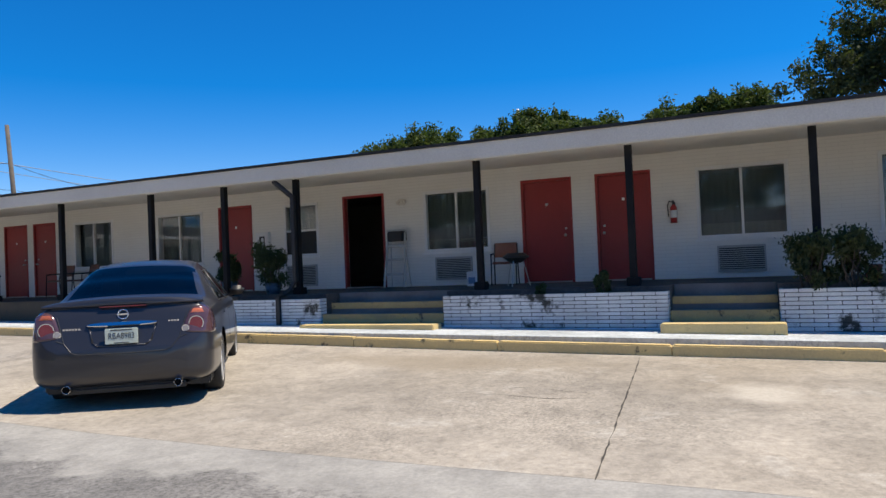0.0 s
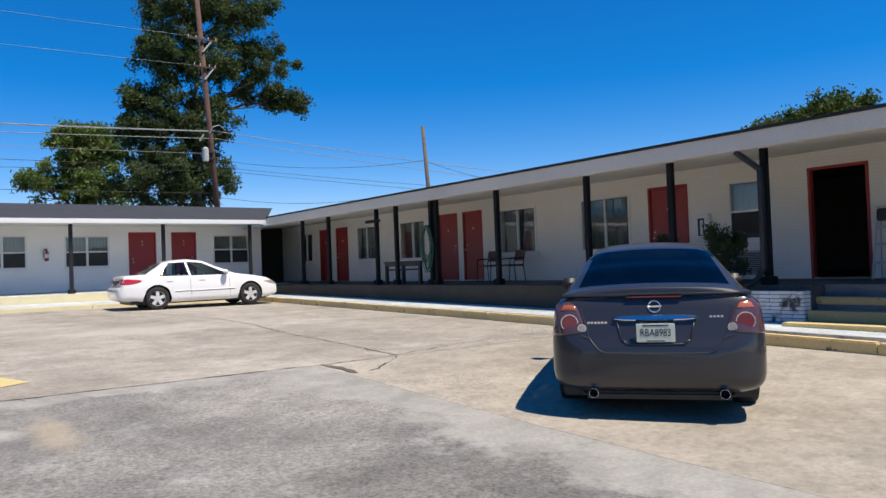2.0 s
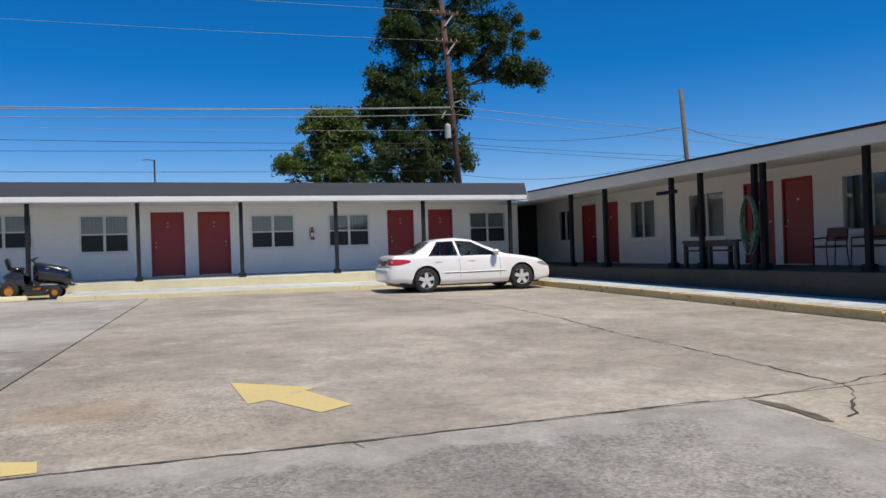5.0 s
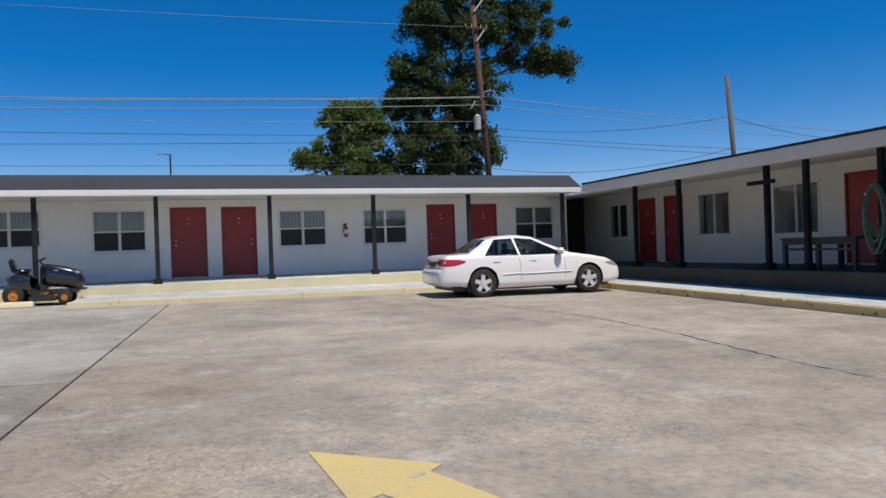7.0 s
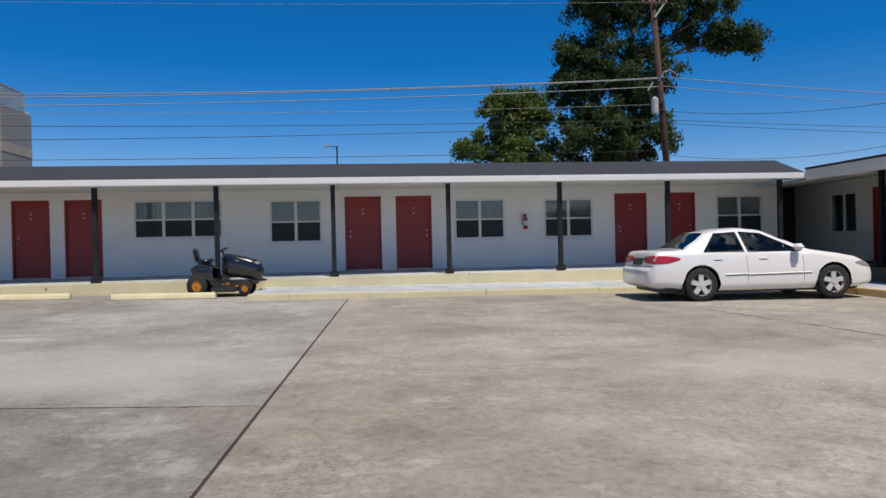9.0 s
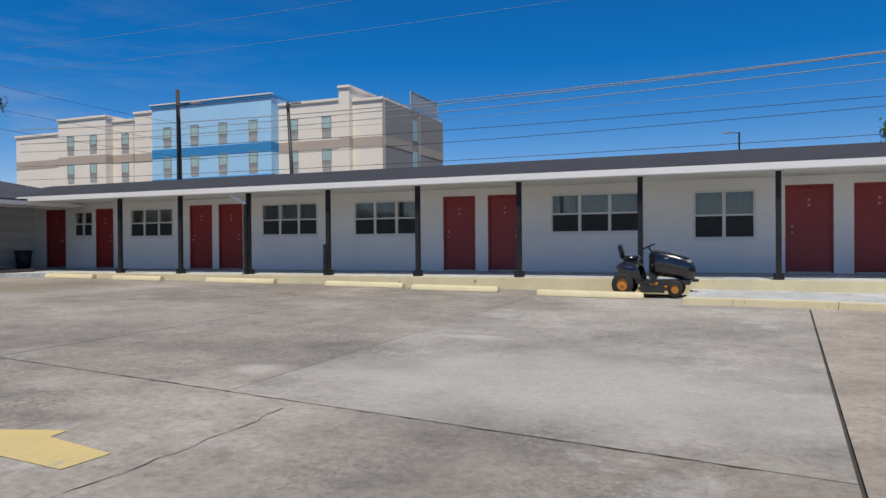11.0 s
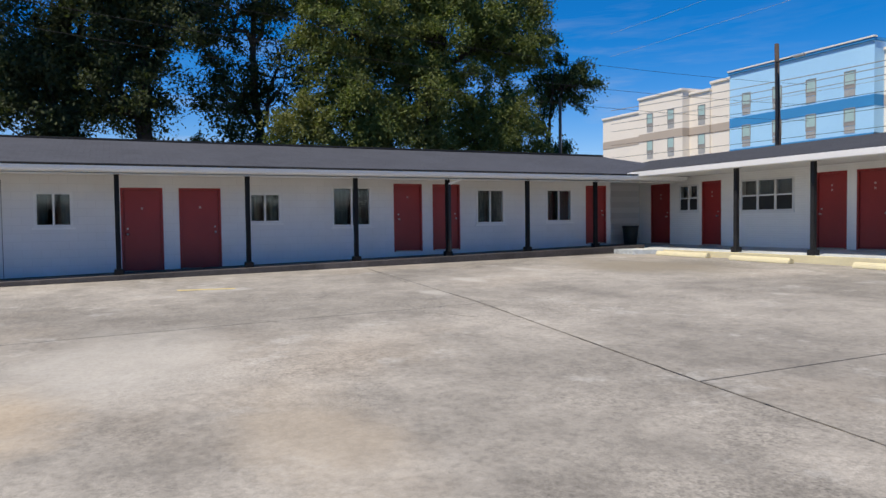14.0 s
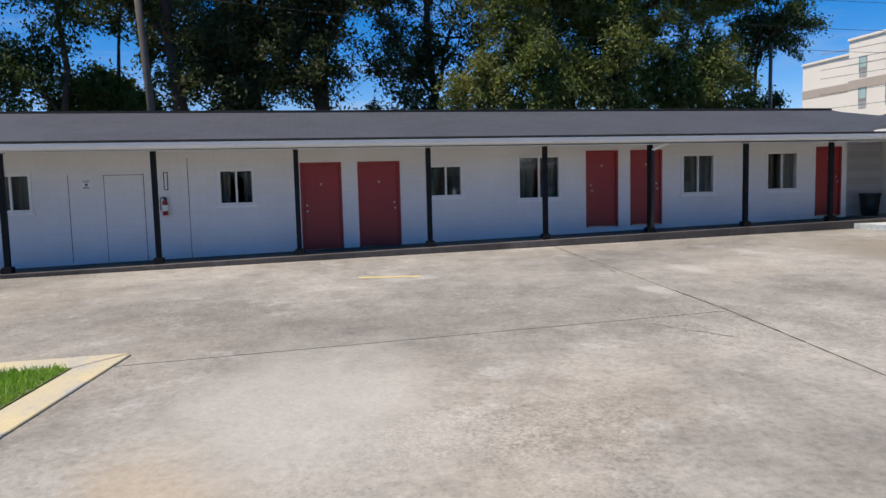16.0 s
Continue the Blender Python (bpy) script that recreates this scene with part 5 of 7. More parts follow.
def mower(m):
    t = thing("riding_mower", m, "black ride-on lawn mower with orange wheel hubs by the kerb", "lawn mower")

    def mw(x, y, r, w):
        wl = new("wheel")
        wl.parent = t
        wl.matrix_local = Matrix.Translation((x, y, r))
        o = 1 if y > 0 else -1
        bm = bmesh.new()
        prof = [(0.5 * r, -w / 2), (0.85 * r, -w / 2), (0.97 * r, -0.4 * w), (r, -0.15 * w), (r, 0.15 * w), (0.97 * r, 0.4 * w), (0.85 * r, w / 2), (0.5 * r, w / 2)]
        n = 28
        rings = [[bm.verts.new((q * math.cos(2 * math.pi * i / n), d, q * math.sin(2 * math.pi * i / n))) for q, d in prof] for i in range(n)]
        for i in range(n):
            a, b = rings[i], rings[(i + 1) % n]
            for k in range(len(prof) - 1):
                bm.faces.new((a[k], a[k + 1], b[k + 1], b[k]))
        part("tyre", bm, M_TYRE, wl, smooth=True)
        bm = bmesh.new()
        tube(bm, (0, -o * 0.3 * w, 0), (0, o * 0.38 * w, 0), 0.55 * r, 0.50 * r, 20)
        tube(bm, (0, o * 0.38 * w, 0), (0, o * 0.47 * w, 0), 0.16 * r, 0.12 * r, 12)
        part("hub", bm, M_ORANGE, wl, "orange wheel hub")

    for s in (1, -1):
        mw(0.0, s * 0.38, 0.26, 0.22)
        mw(1.21, s * 0.36, 0.18, 0.16)
    part("frame", boxed(((-0.15, -0.24, 0.26), (1.55, 0.24, 0.36)), bevel=0.02), M_MOWER, t)
    part("mower_deck", boxed(((0.36, -0.52, 0.10), (1.02, 0.52, 0.26)), bevel=0.05), M_MOWER, t)
    part("deck_cover", boxed(((0.62, -0.50, 0.255), (0.82, 0.50, 0.31)), bevel=0.015), M_ORANGE, t, "orange deck cover")
    hood = bmesh.new()
    rings = []
    for x, w, top, bot in ((0.60, 0.16, 0.90, 0.52), (0.64, 0.22, 0.965, 0.46), (0.80, 0.255, 0.965, 0.42), (1.05, 0.27, 0.925, 0.40), (1.30, 0.275, 0.865, 0.36), (1.47, 0.27, 0.82, 0.33), (1.57, 0.25, 0.76, 0.32), (1.63, 0.19, 0.66, 0.34)):
        ring = []
        for k in range(16):
            a = 2 * math.pi * k / 16
            c, s = math.cos(a), math.sin(a)
            ring.append(hood.verts.new((x, w * math.copysign(abs(c) ** 0.5, c), (top + bot) / 2 + (top - bot) / 2 * math.copysign(abs(s) ** 0.5, s))))
        rings.append(ring)
    for a, b in zip(rings, rings[1:]):
        for k in range(16):
            hood.faces.new((a[k], a[(k + 1) % 16], b[(k + 1) % 16], b[k]))
    hood.faces.new(rings[0][::-1])
    hood.faces.new(rings[-1])
    part("hood", hood, M_MOWER, t, smooth=True)
    for s in (1, -1):
        part("hood_stripe", boxed(((0.95, s * 0.262 - 0.006, 0.79), (1.05, s * 0.262 + 0.006, 0.815)), bevel=0.006), M_CHROME, t)
        part("headlight", boxed(((1.42, s * 0.19 - 0.06, 0.70), (1.575, s * 0.19 + 0.06, 0.775)), bevel=0.015), M_LENS, t)
        fb = bmesh.new()
        patch(fb, [(-0.14, s * 0.20, 0.66), (0.36, s * 0.20, 0.64), (0.38, s * 0.48, 0.60), (-0.15, s * 0.48, 0.64)], 10, 4, (0, 0, 0.10))
        patch(fb, [(-0.15, s * 0.48, 0.64), (0.38, s * 0.48, 0.60), (0.46, s * 0.46, 0.34), (-0.06, s * 0.46, 0.46)], 8, 3, (0, s * 0.03, 0.02))
        part("fender", fb, M_MOWER, t, smooth=True)
        part("footplate", boxed(((0.34, s * 0.40 - 0.13, 0.31), (0.78, s * 0.40 + 0.13, 0.335)), bevel=0.008), M_TRIM, t)
    part("grille", boxed(((1.60, -0.13, 0.44), (1.645, 0.13, 0.60)), bevel=0.01), M_TRIM, t)
    part("side_frame", boxed(((0.95, -0.30, 0.16), (1.30, 0.30, 0.24)), bevel=0.02), M_ORANGE, t, "orange deck linkage")
    part("front_bumper", _bar([(1.45, -0.22, 0.34), (1.70, -0.18, 0.34), (1.70, 0.18, 0.34), (1.45, 0.22, 0.34)], 0.022), M_MOWER, t, smooth=True)
    part("dash", boxed(((0.58, -0.17, 0.34), (0.78, 0.17, 0.93)), bevel=0.04), M_MOWER, t)
    part("steering_column", _bar([(0.66, 0, 0.90), (0.56, 0, 1.03)], 0.022), M_MOWER, t)
    ring = [(0.56 + 0.16 * 0.93 * math.cos(a), 0.17 * math.sin(a), 1.045 + 0.16 * 0.36 * math.cos(a)) for a in [2 * math.pi * k / 20 for k in range(21)]]
    part("steering_wheel", _bar(ring + [ring[10], (0.56, 0, 1.045), ring[0]], 0.014), M_TRIM, t, smooth=True)
    part("seat", boxed(((-0.06, -0.23, 0.755), (0.36, 0.23, 0.855)), bevel=0.04), M_MOWER, t, smooth=True)
    part("seat_base", boxed(((-0.02, -0.15, 0.34), (0.28, 0.15, 0.765)), bevel=0.02), M_TRIM, t)
    sb = boxed(((-0.06, -0.21, 0.0), (0.03, 0.21, 0.34)), bevel=0.04, m=Matrix.Translation((-0.03, 0, 0.775)) @ Matrix.Rotation(radians(-14), 4, "Y"))
    part("backrest", sb, M_MOWER, t, smooth=True)
    return t


mower(Matrix.Translation((-14.50, -3.30, gz(-14.3, -3.3))) @ Matrix.Diagonal((0.86, 1, 1, 1)))


# ---- planters, steps ----
M_SOIL = plain("planter_soil", (0.03, 0.025, 0.02), (0.05, 0.042, 0.03), 0.95, 6, 60, 0.5)
M_LEAF1 = leaf("leaf_dark", (0.036, 0.048, 0.024), (0.078, 0.094, 0.042), (0.060, 0.068, 0.036))
M_LEAF2 = leaf("leaf_green", (0.036, 0.062, 0.018), (0.078, 0.108, 0.030), (0.098, 0.108, 0.036))
M_LEAF3 = leaf("leaf_oak", (0.034, 0.056, 0.026), (0.084, 0.115, 0.048), (0.064, 0.088, 0.040))
M_LEAF4 = leaf("leaf_olive", (0.080, 0.110, 0.034), (0.165, 0.192, 0.066), (0.175, 0.172, 0.066))
M_LEAF5 = leaf("leaf_fresh_green", (0.066, 0.112, 0.032), (0.140, 0.198, 0.062), (0.165, 0.185, 0.068))
M_BARK = plain("bark", (0.085, 0.065, 0.05), (0.045, 0.036, 0.03), 0.95, 3, 25, 0.8)

BRICKS = []


def planter(y0, y1, label, skip=False):
    """A low planter of long painted bricks along the sidewalk; y0 is its south end."""
    p = thing("planter", Matrix.Translation((0.9, y0, -0.12)), label, "planter", "brick planters")
    L, H, D, t = y1 - y0, 0.65, 0.42, 0.10
    part("core", boxed(((0.012, 0.012, 0.0), (t, L - 0.012, H - 0.012)), ((D - t, 0.012, 0.0), (D - 0.012, L - 0.012, H - 0.012)), ((t, 0.012, 0), (D - t, t, H - 0.012)), ((t, L - t, 0), (D - t, L - 0.012, H - 0.012))), M_MORTAR, p)
    part("soil", boxed(((t, t, 0.1), (D - t, L - t, H - 0.06))), M_SOIL, p)
    BRICKS.append((p, L, H, D))
    return p


planter(-29.14, -25.40, "long white painted brick planter with black mildew stains")
planter(-36.5, -30.68, "long white painted brick planter holding dark shrubs")
planter(-22.86, -20.78, "short white painted brick planter beside the steps")


M_OCHRE = plain("step_ochre_paint", (0.60, 0.42, 0.17), (0.44, 0.32, 0.15), 0.8, 2.2, 45, 0.3, spots=(0.60, 3.0, (0.07, 0.06, 0.05)))
M_TREAD = plain("step_grey_concrete", (0.21, 0.195, 0.185), (0.14, 0.13, 0.125), 0.9, 2.0, 40, 0.3)


def steps(y0, y1):
    s = tagged(new("steps"), "concrete steps with worn yellow painted edges", "steps", kind="structure")
    part("bottom_step", boxed(((0.30, y0 - 0.08, -0.14), (0.66, y1 + 0.08, 0.085)), bevel=0.015), M_KERB, s, "yellow painted loose step block")
    for x, z in ((0.95, 0.225), (1.26, 0.42)):
        part("tread", boxed(((x + 0.012, y0, -0.3), (x + 0.5, y1, z - 0.004)), bevel=0.006), M_TREAD, s)
        part("riser", boxed(((x, y0, z - (0.115 if z > 0.3 else 0.165)), (x + 0.03, y1, z)), bevel=0.01), M_OCHRE, s, "worn ochre painted riser edge")
    part("porch_lip", boxed(((1.56, y0, 0.40), (1.585, y1, 0.597)), bevel=0.006), M_TREAD, s)


steps(-30.66, -29.16)
steps(-25.38, -22.88)


def leaves(name, centres, per, size, material, parent, seed, squash=1.0):
    """Many small folded leaves scattered through round clumps, denser towards each clump's skin."""
    rng = np.random.default_rng(seed)
    c = np.repeat(np.array([k[:3] for k in centres]), per, 0)
    r = np.repeat(np.array([k[3] for k in centres]), per)
    n = len(c)
    d = rng.normal(size=(n, 3))
    d /= np.linalg.norm(d, axis=1)[:, None]
    p = c + d * (r * np.abs(rng.normal(0.55, 0.34, n)))[:, None] * np.array([1, 1, squash])
    a = rng.normal(size=(n, 3)) + np.array([0, 0, 0.9])
    a /= np.linalg.norm(a, axis=1)[:, None]
    b = np.cross(a, rng.normal(size=(n, 3)))
    b /= np.linalg.norm(b, axis=1)[:, None]
    s = size * rng.uniform(0.6, 1.35, n)[:, None]
    v = np.stack([p - a * s, p + b * s * 0.42, p + a * s, p - b * s * 0.42], 1).reshape(-1, 3)
    me = bpy.data.meshes.new(name)
    me.from_pydata(v.tolist(), [], np.arange(4 * n).reshape(-1, 4).tolist())
    me.materials.append(material)
    ob = new(name, me)
    ob.parent = parent
    return ob


def branch(bm, a, b, r0, r1, rng, bend=0.12, n=5):
    a, b = Vector(a), Vector(b)
    L = (b - a).length
    pts = [a]
    for i in range(1, n + 1):
        p = a.lerp(b, i / n)
        if i < n:
            p += Vector(rng.normal(size=3) * bend * L / n)
        pts.append(p)
    for i in range(n):
        tube(bm, pts[i], pts[i + 1], r0 + (r1 - r0) * i / n, r0 + (r1 - r0) * (i + 1) / n, 8)
    return pts


def sprays(name, tips, per, size, material, parent, seed, droop=0.3):
    """Leaves in loose sprays: each tip is a centre, an outward direction and a reach, thinning out from its middle."""
    rng = np.random.default_rng(seed)
    c = np.repeat(np.array([k[0] for k in tips]), per, 0)
    o = np.repeat(np.array([k[1] for k in tips]), per, 0)
    q = np.repeat(np.array([k[2] for k in tips]), per)[:, None]
    n = len(c)
    side = np.cross(o, [0, 0, 1.0]) + 1e-6
    side /= np.linalg.norm(side, axis=1)[:, None]
    g = np.clip(rng.normal(size=(n, 3)), -2.1, 2.1)
    p = c + q * (o * g[:, :1] * 0.44 + side * g[:, 1:2] * 0.42)
    p[:, 2] += (q * g[:, 2:] * 0.33)[:, 0] - droop * np.abs(g[:, 0]) * q[:, 0] * 0.5
    a = rng.normal(size=(n, 3)) + o * 0.5 + np.array([0, 0, -0.45])
    a /= np.linalg.norm(a, axis=1)[:, None]
    b = np.cross(a, rng.normal(size=(n, 3)) + np.array([0, 0, 0.8]))
    b /= np.linalg.norm(b, axis=1)[:, None]
    s = size * rng.uniform(0.6, 1.35, n)[:, None]
    v = np.stack([p - a * s, p + b * s * 0.45, p + a * s, p - b * s * 0.45], 1).reshape(-1, 3)
    me = bpy.data.meshes.new(name)
    me.from_pydata(v.tolist(), [], np.arange(4 * n).reshape(-1, 4).tolist())
    me.materials.append(material)
    ob = new(name, me)
    ob.parent = parent
    return ob


def tree(x, y, seed, material, label, lobes, top, trunk=0.3, lean=(0, 0), per=330, size=0.11, tip=1.0, droop=0.3, fork=0.8):
    """Tapered trunk with a limb into each lobe of the crown; a lobe is (dx, dy, height, radius, half height, number of sprays)."""
    rng = np.random.default_rng(seed)
    t = thing("tree", Matrix.Translation((x, y, 0)), label, "tree")
    bm = bmesh.new()
    stem = branch(bm, (0, 0, -0.3), (lean[0], lean[1], top), trunk, 0.05, rng, 0.10, 8)
    tips = []
    for dx, dy, cz, r, rz, n in lobes:
        foot = min(stem, key=lambda p: abs(p.z - max(1.0, cz - fork * rz - 0.25 * math.hypot(dx, dy))))
        mid = Vector((dx, dy, cz))
        limb = branch(bm, foot, mid, max(0.05, trunk * 0.42), 0.05, rng, 0.22, 5)
        for k in range(int(1.7 * n)):
            d = rng.normal(size=3)
            d /= np.linalg.norm(d)
            u = rng.uniform(0.22, 1.0) ** 0.55 * rng.uniform(0.85, 1.12)
            c = mid + Vector((d[0] * r * u, d[1] * r * u, d[2] * rz * u))
            src = limb[rng.integers(2, 6)]
            if k % 2 == 0:
                branch(bm, src, c, 0.045, 0.012, rng, 0.25, 3)
            out = Vector((d[0], d[1], 0.25 * d[2]))
            out = out.normalized() if out.length > 0.01 else Vector((1, 0, 0))
            tips.append((tuple(c), tuple(out), tip * rng.uniform(0.42, 0.95)))
    part("trunk", bm, M_BARK, t, smooth=True)
    sprays("crown", tips, int(0.5 * per), size, material, t, seed + 1, droop)
    return t


def shrub(x, y, z, r, h, seed, label, pot=None):
    rng = np.random.default_rng(seed)
    t = thing("shrub", Matrix.Translation((x, y, z)), label, "shrub")
    bm = bmesh.new()
    cs = []
    for k in range(16):
        a, q = rng.uniform(0, 6.28), r * rng.uniform(0.1, 0.75)
        c = (q * math.cos(a), q * math.sin(a), h * rng.uniform(0.12, 0.95))
        branch(bm, (0, 0, -0.05), c, 0.014, 0.005, rng, 0.2, 3)
        cs.append((*c, r * rng.uniform(0.25, 0.42)))
    part("trunk", bm, M_BARK, t, smooth=True)
    leaves("foliage", cs, 330, 0.034, M_LEAF1, t, seed, squash=1.25)
    return t


shrub(1.12, -31.10, 0.44, 0.42, 0.95, 3, "dark bushy shrub growing in the brick planter")
shrub(1.12, -31.65, 0.44, 0.38, 0.85, 4, "dark bushy shrub growing in the brick planter")
shrub(1.12, -32.35, 0.44, 0.45, 0.95, 5, "dark bushy shrub growing in the brick planter")
shrub(1.12, -33.3, 0.44, 0.45, 0.9, 6, "dark bushy shrub growing in the brick planter")
shrub(1.12, -28.12, 0.44, 0.13, 0.45, 7, "small dry weed in the brick planter")
shrub(1.12, -27.1, 0.44, 0.10, 0.22, 8, "small dry weed in the brick planter")
M_POT = plain("pot_blue_glaze", (0.05, 0.11, 0.17), (0.04, 0.08, 0.13), 0.4, 4, 60, 0.1)
M_TERRA = plain("pot_terracotta", (0.42, 0.15, 0.10), (0.34, 0.12, 0.08), 0.8, 4, 60, 0.15)


def pot(x, y, z, r, h, material, label):
    t = thing("plant_pot", Matrix.Translation((x, y, z)), label, "pot")
    bm = bmesh.new()
    tube(bm, (0, 0, 0), (0, 0, h), r * 0.72, r, 20)
    part("pot_body", bm, material, t, smooth=True)
    bm = bmesh.new()
    tube(bm, (0, 0, h), (0, 0, h + 0.03), r * 1.08, r * 1.08, 20)
    part("pot_rim", bm, material, t)
    bm = bmesh.new()
    tube(bm, (0, 0, h + 0.028), (0, 0, h + 0.034), r * 0.95, r * 0.95, 20)
    part("soil", bm, M_SOIL, t)


pot(1.75, -21.15, A_FLOOR, 0.17, 0.20, M_POT, "blue glazed plant pot on the porch")
shrub(1.75, -21.15, A_FLOOR + 0.20, 0.50, 0.80, 9, "leafy potted shrub on the porch")
pot(2.05, -19.75, A_FLOOR, 0.17, 0.26, M_POT, "blue glazed plant pot on the porch")
shrub(2.05, -19.75, A_FLOOR + 0.29, 0.30, 0.6, 10, "leafy potted shrub on the porch")
pot(1.70, -31.95, A_FLOOR, 0.12, 0.18, M_TERRA, "small terracotta pot behind the planter")


# ---- things on the east porch ----
M_ACMETAL = plain("ac_grille", (0.42, 0.42, 0.41), (0.36, 0.36, 0.35), 0.5, 4, 60, 0.08)


def wall_ac(u0, u1, z0, z1):
    t = thing("wall_air_conditioner", WING_A @ Matrix.Translation((u0, 0, z0)), "pale louvred air conditioner grille set in the brick wall", "air conditioner", "wall air conditioners")
    w, h = u1 - u0, z1 - z0
    part("frame", boxed(((0, -0.05, 0), (0.03, 0.02, h)), ((w - 0.03, -0.05, 0), (w, 0.02, h)), ((0.03, -0.05, 0), (w - 0.03, 0.02, 0.03)), ((0.03, -0.05, h - 0.03), (w - 0.03, 0.02, h)), bevel=0.004), M_ACMETAL, t)
    part("backing", boxed(((0.03, -0.01, 0.03), (w - 0.03, -0.002, h - 0.03))), M_TRIM, t)
    n = 12
    for i in range(n):
        z = 0.045 + (h - 0.085) * i / (n - 1)
        part("louvre", boxed(((0.03, -0.042, z - 0.009), (w - 0.03, -0.014, z + 0.009))), M_ACMETAL, t)


for b in ((29.73, 30.56, 0.70, 1.20), (23.94, 24.80, 0.72, 1.22), (19.97, 20.84, 0.68, 1.19)):
    wall_ac(*b)

M_EXT = plain("extinguisher_red", (0.42, 0.03, 0.03), (0.34, 0.025, 0.025), 0.3, 4, 60, 0.02, coat=0.5)


def extinguisher(m, label):
    t = thing("fire_extinguisher", m, label, "fire extinguisher", "fire extinguishers")
    bm = bmesh.new()
    tube(bm, (0, -0.09, 0), (0, -0.09, 0.30), 0.062, 0.062, 18)
    tube(bm, (0, -0.09, 0.30), (0, -0.09, 0.35), 0.062, 0.025, 18)
    part("cylinder", bm, M_EXT, t, smooth=True)
    bm = bmesh.new()
    tube(bm, (0, -0.09, 0.10), (0, -0.09, 0.24), 0.0635, 0.0635, 18)
    part("label_band", bm, M_VINYL, t, "pale instruction band")
    part("valve", boxed(((-0.02, -0.11, 0.35), (0.02, -0.07, 0.41)), ((-0.015, -0.16, 0.41), (0.015, -0.05, 0.43)), bevel=0.004), M_TRIM, t)
    part("discharge_hose", _bar([(0, -0.10, 0.39), (-0.07, -0.12, 0.42), (-0.10, -0.13, 0.34), (-0.09, -0.13, 0.12)], 0.011), M_TRIM, t, smooth=True)
    part("bracket", boxed(((-0.03, -0.03, 0.05), (0.03, -0.001, 0.40))), M_TRIM, t)


extinguisher(WING_A @ Matrix.Translation((28.99, 0, 1.67)), "red fire extinguisher hung on the white brick wall")
extinguisher(WING_B @ Matrix.Translation((-6.03, 0, 1.76)), "red fire extinguisher hung on the white brick wall")
extinguisher(WING_C @ Matrix.Translation((-20.72, 0, 1.36)), "red fire extinguisher hung on the white block wall")

M_VINYLO = plain("chair_orange_vinyl", (0.36, 0.13, 0.07), (0.28, 0.10, 0.055), 0.5, 4, 60, 0.1)
M_VINYLB = plain("chair_brown_vinyl", (0.17, 0.07, 0.045), (0.12, 0.05, 0.035), 0.5, 4, 60, 0.1)


def chair(m, cloth, label):
    t = thing("chair", m, label, "chair", "porch chairs")
    part("seat", boxed(((-0.24, -0.23, 0.42), (0.24, 0.23, 0.47)), bevel=0.02), cloth, t, smooth=True)
    bm = bmesh.new()
    patch(bm, [(-0.24, 0.22, 0.56), (0.24, 0.22, 0.56), (0.23, 0.29, 0.86), (-0.23, 0.29, 0.86)], 8, 6, (0, 0.05, 0))
    patch(bm, [(-0.24, 0.24, 0.56), (0.24, 0.24, 0.56), (0.23, 0.31, 0.86), (-0.23, 0.31, 0.86)], 8, 6, (0, 0.05, 0))
    part("backrest", bm, cloth, t, smooth=True)
    for s in (-1, 1):
        part("leg", _bar([(s * 0.25, -0.24, 0.0), (s * 0.25, -0.20, 0.62)], 0.012), M_BLACK, t)
        part("leg", _bar([(s * 0.25, 0.27, 0.0), (s * 0.24, 0.21, 0.45), (s * 0.23, 0.29, 0.84)], 0.012), M_BLACK, t)
        part("armrest", _bar([(s * 0.25, -0.20, 0.62), (s * 0.24, 0.25, 0.64)], 0.016), M_BLACK, t)


chair(WING_A @ pose(13.00, -0.75, A_FLOOR, 0, 0, 8), M_VINYLB, "brown vinyl porch chair with black steel legs")
chair(WING_A @ pose(13.95, -0.75, A_FLOOR, 0, 0, -12), M_VINYLB, "brown vinyl porch chair with black steel legs")
chair(WING_A @ pose(25.72, -0.55, A_FLOOR, 0, 0, 12), M_VINYLO, "orange vinyl porch chair with black steel legs")

grill = thing("charcoal_grill", WING_A @ pose(26.20, -1.30, A_FLOOR), "small black kettle grill on thin metal legs", "grill")
bm = bmesh.new()
tube(bm, (0, 0, 0.44), (0, 0, 0.54), 0.10, 0.24, 20)
tube(bm, (0, 0, 0.54), (0, 0, 0.57), 0.25, 0.25, 20)
tube(bm, (0, 0, 0.57), (0, 0, 0.63), 0.24, 0.16, 20)
part("bowl", bm, M_TRIM, grill, smooth=False)
for a in (0.5, 2.6, 4.7):
    part("leg", _bar([(0.14 * math.cos(a), 0.14 * math.sin(a), 0.48), (0.26 * math.cos(a), 0.26 * math.sin(a), 0.0)], 0.010), M_METAL, grill)

M_LADDER = plain("ladder_pale_metal", (0.52, 0.52, 0.50), (0.44, 0.44, 0.42), 0.5, 5, 60, 0.08)
lad = thing("step_ladder", WING_A @ pose(23.10, -0.30, A_FLOOR), "pale folding step ladder leaning by the open doorway", "ladder")
for s in (-1, 1):
    part("rail", _bar([(s * 0.25, -0.12, 0.0), (s * 0.20, 0.10, 1.22)], 0.026), M_LADDER, lad)
    part("rear_rail", _bar([(s * 0.24, 0.24, 0.0), (s * 0.17, 0.12, 1.05)], 0.012), M_LADDER, lad)
for i, z in enumerate((0.30, 0.62, 0.92)):
    k = 0.25 - 0.05 * z / 1.22
    part("tread", boxed(((-k, -0.16 + 0.18 * z, z - 0.035), (k, -0.04 + 0.18 * z, z + 0.02)), bevel=0.004), M_LADDER, lad)
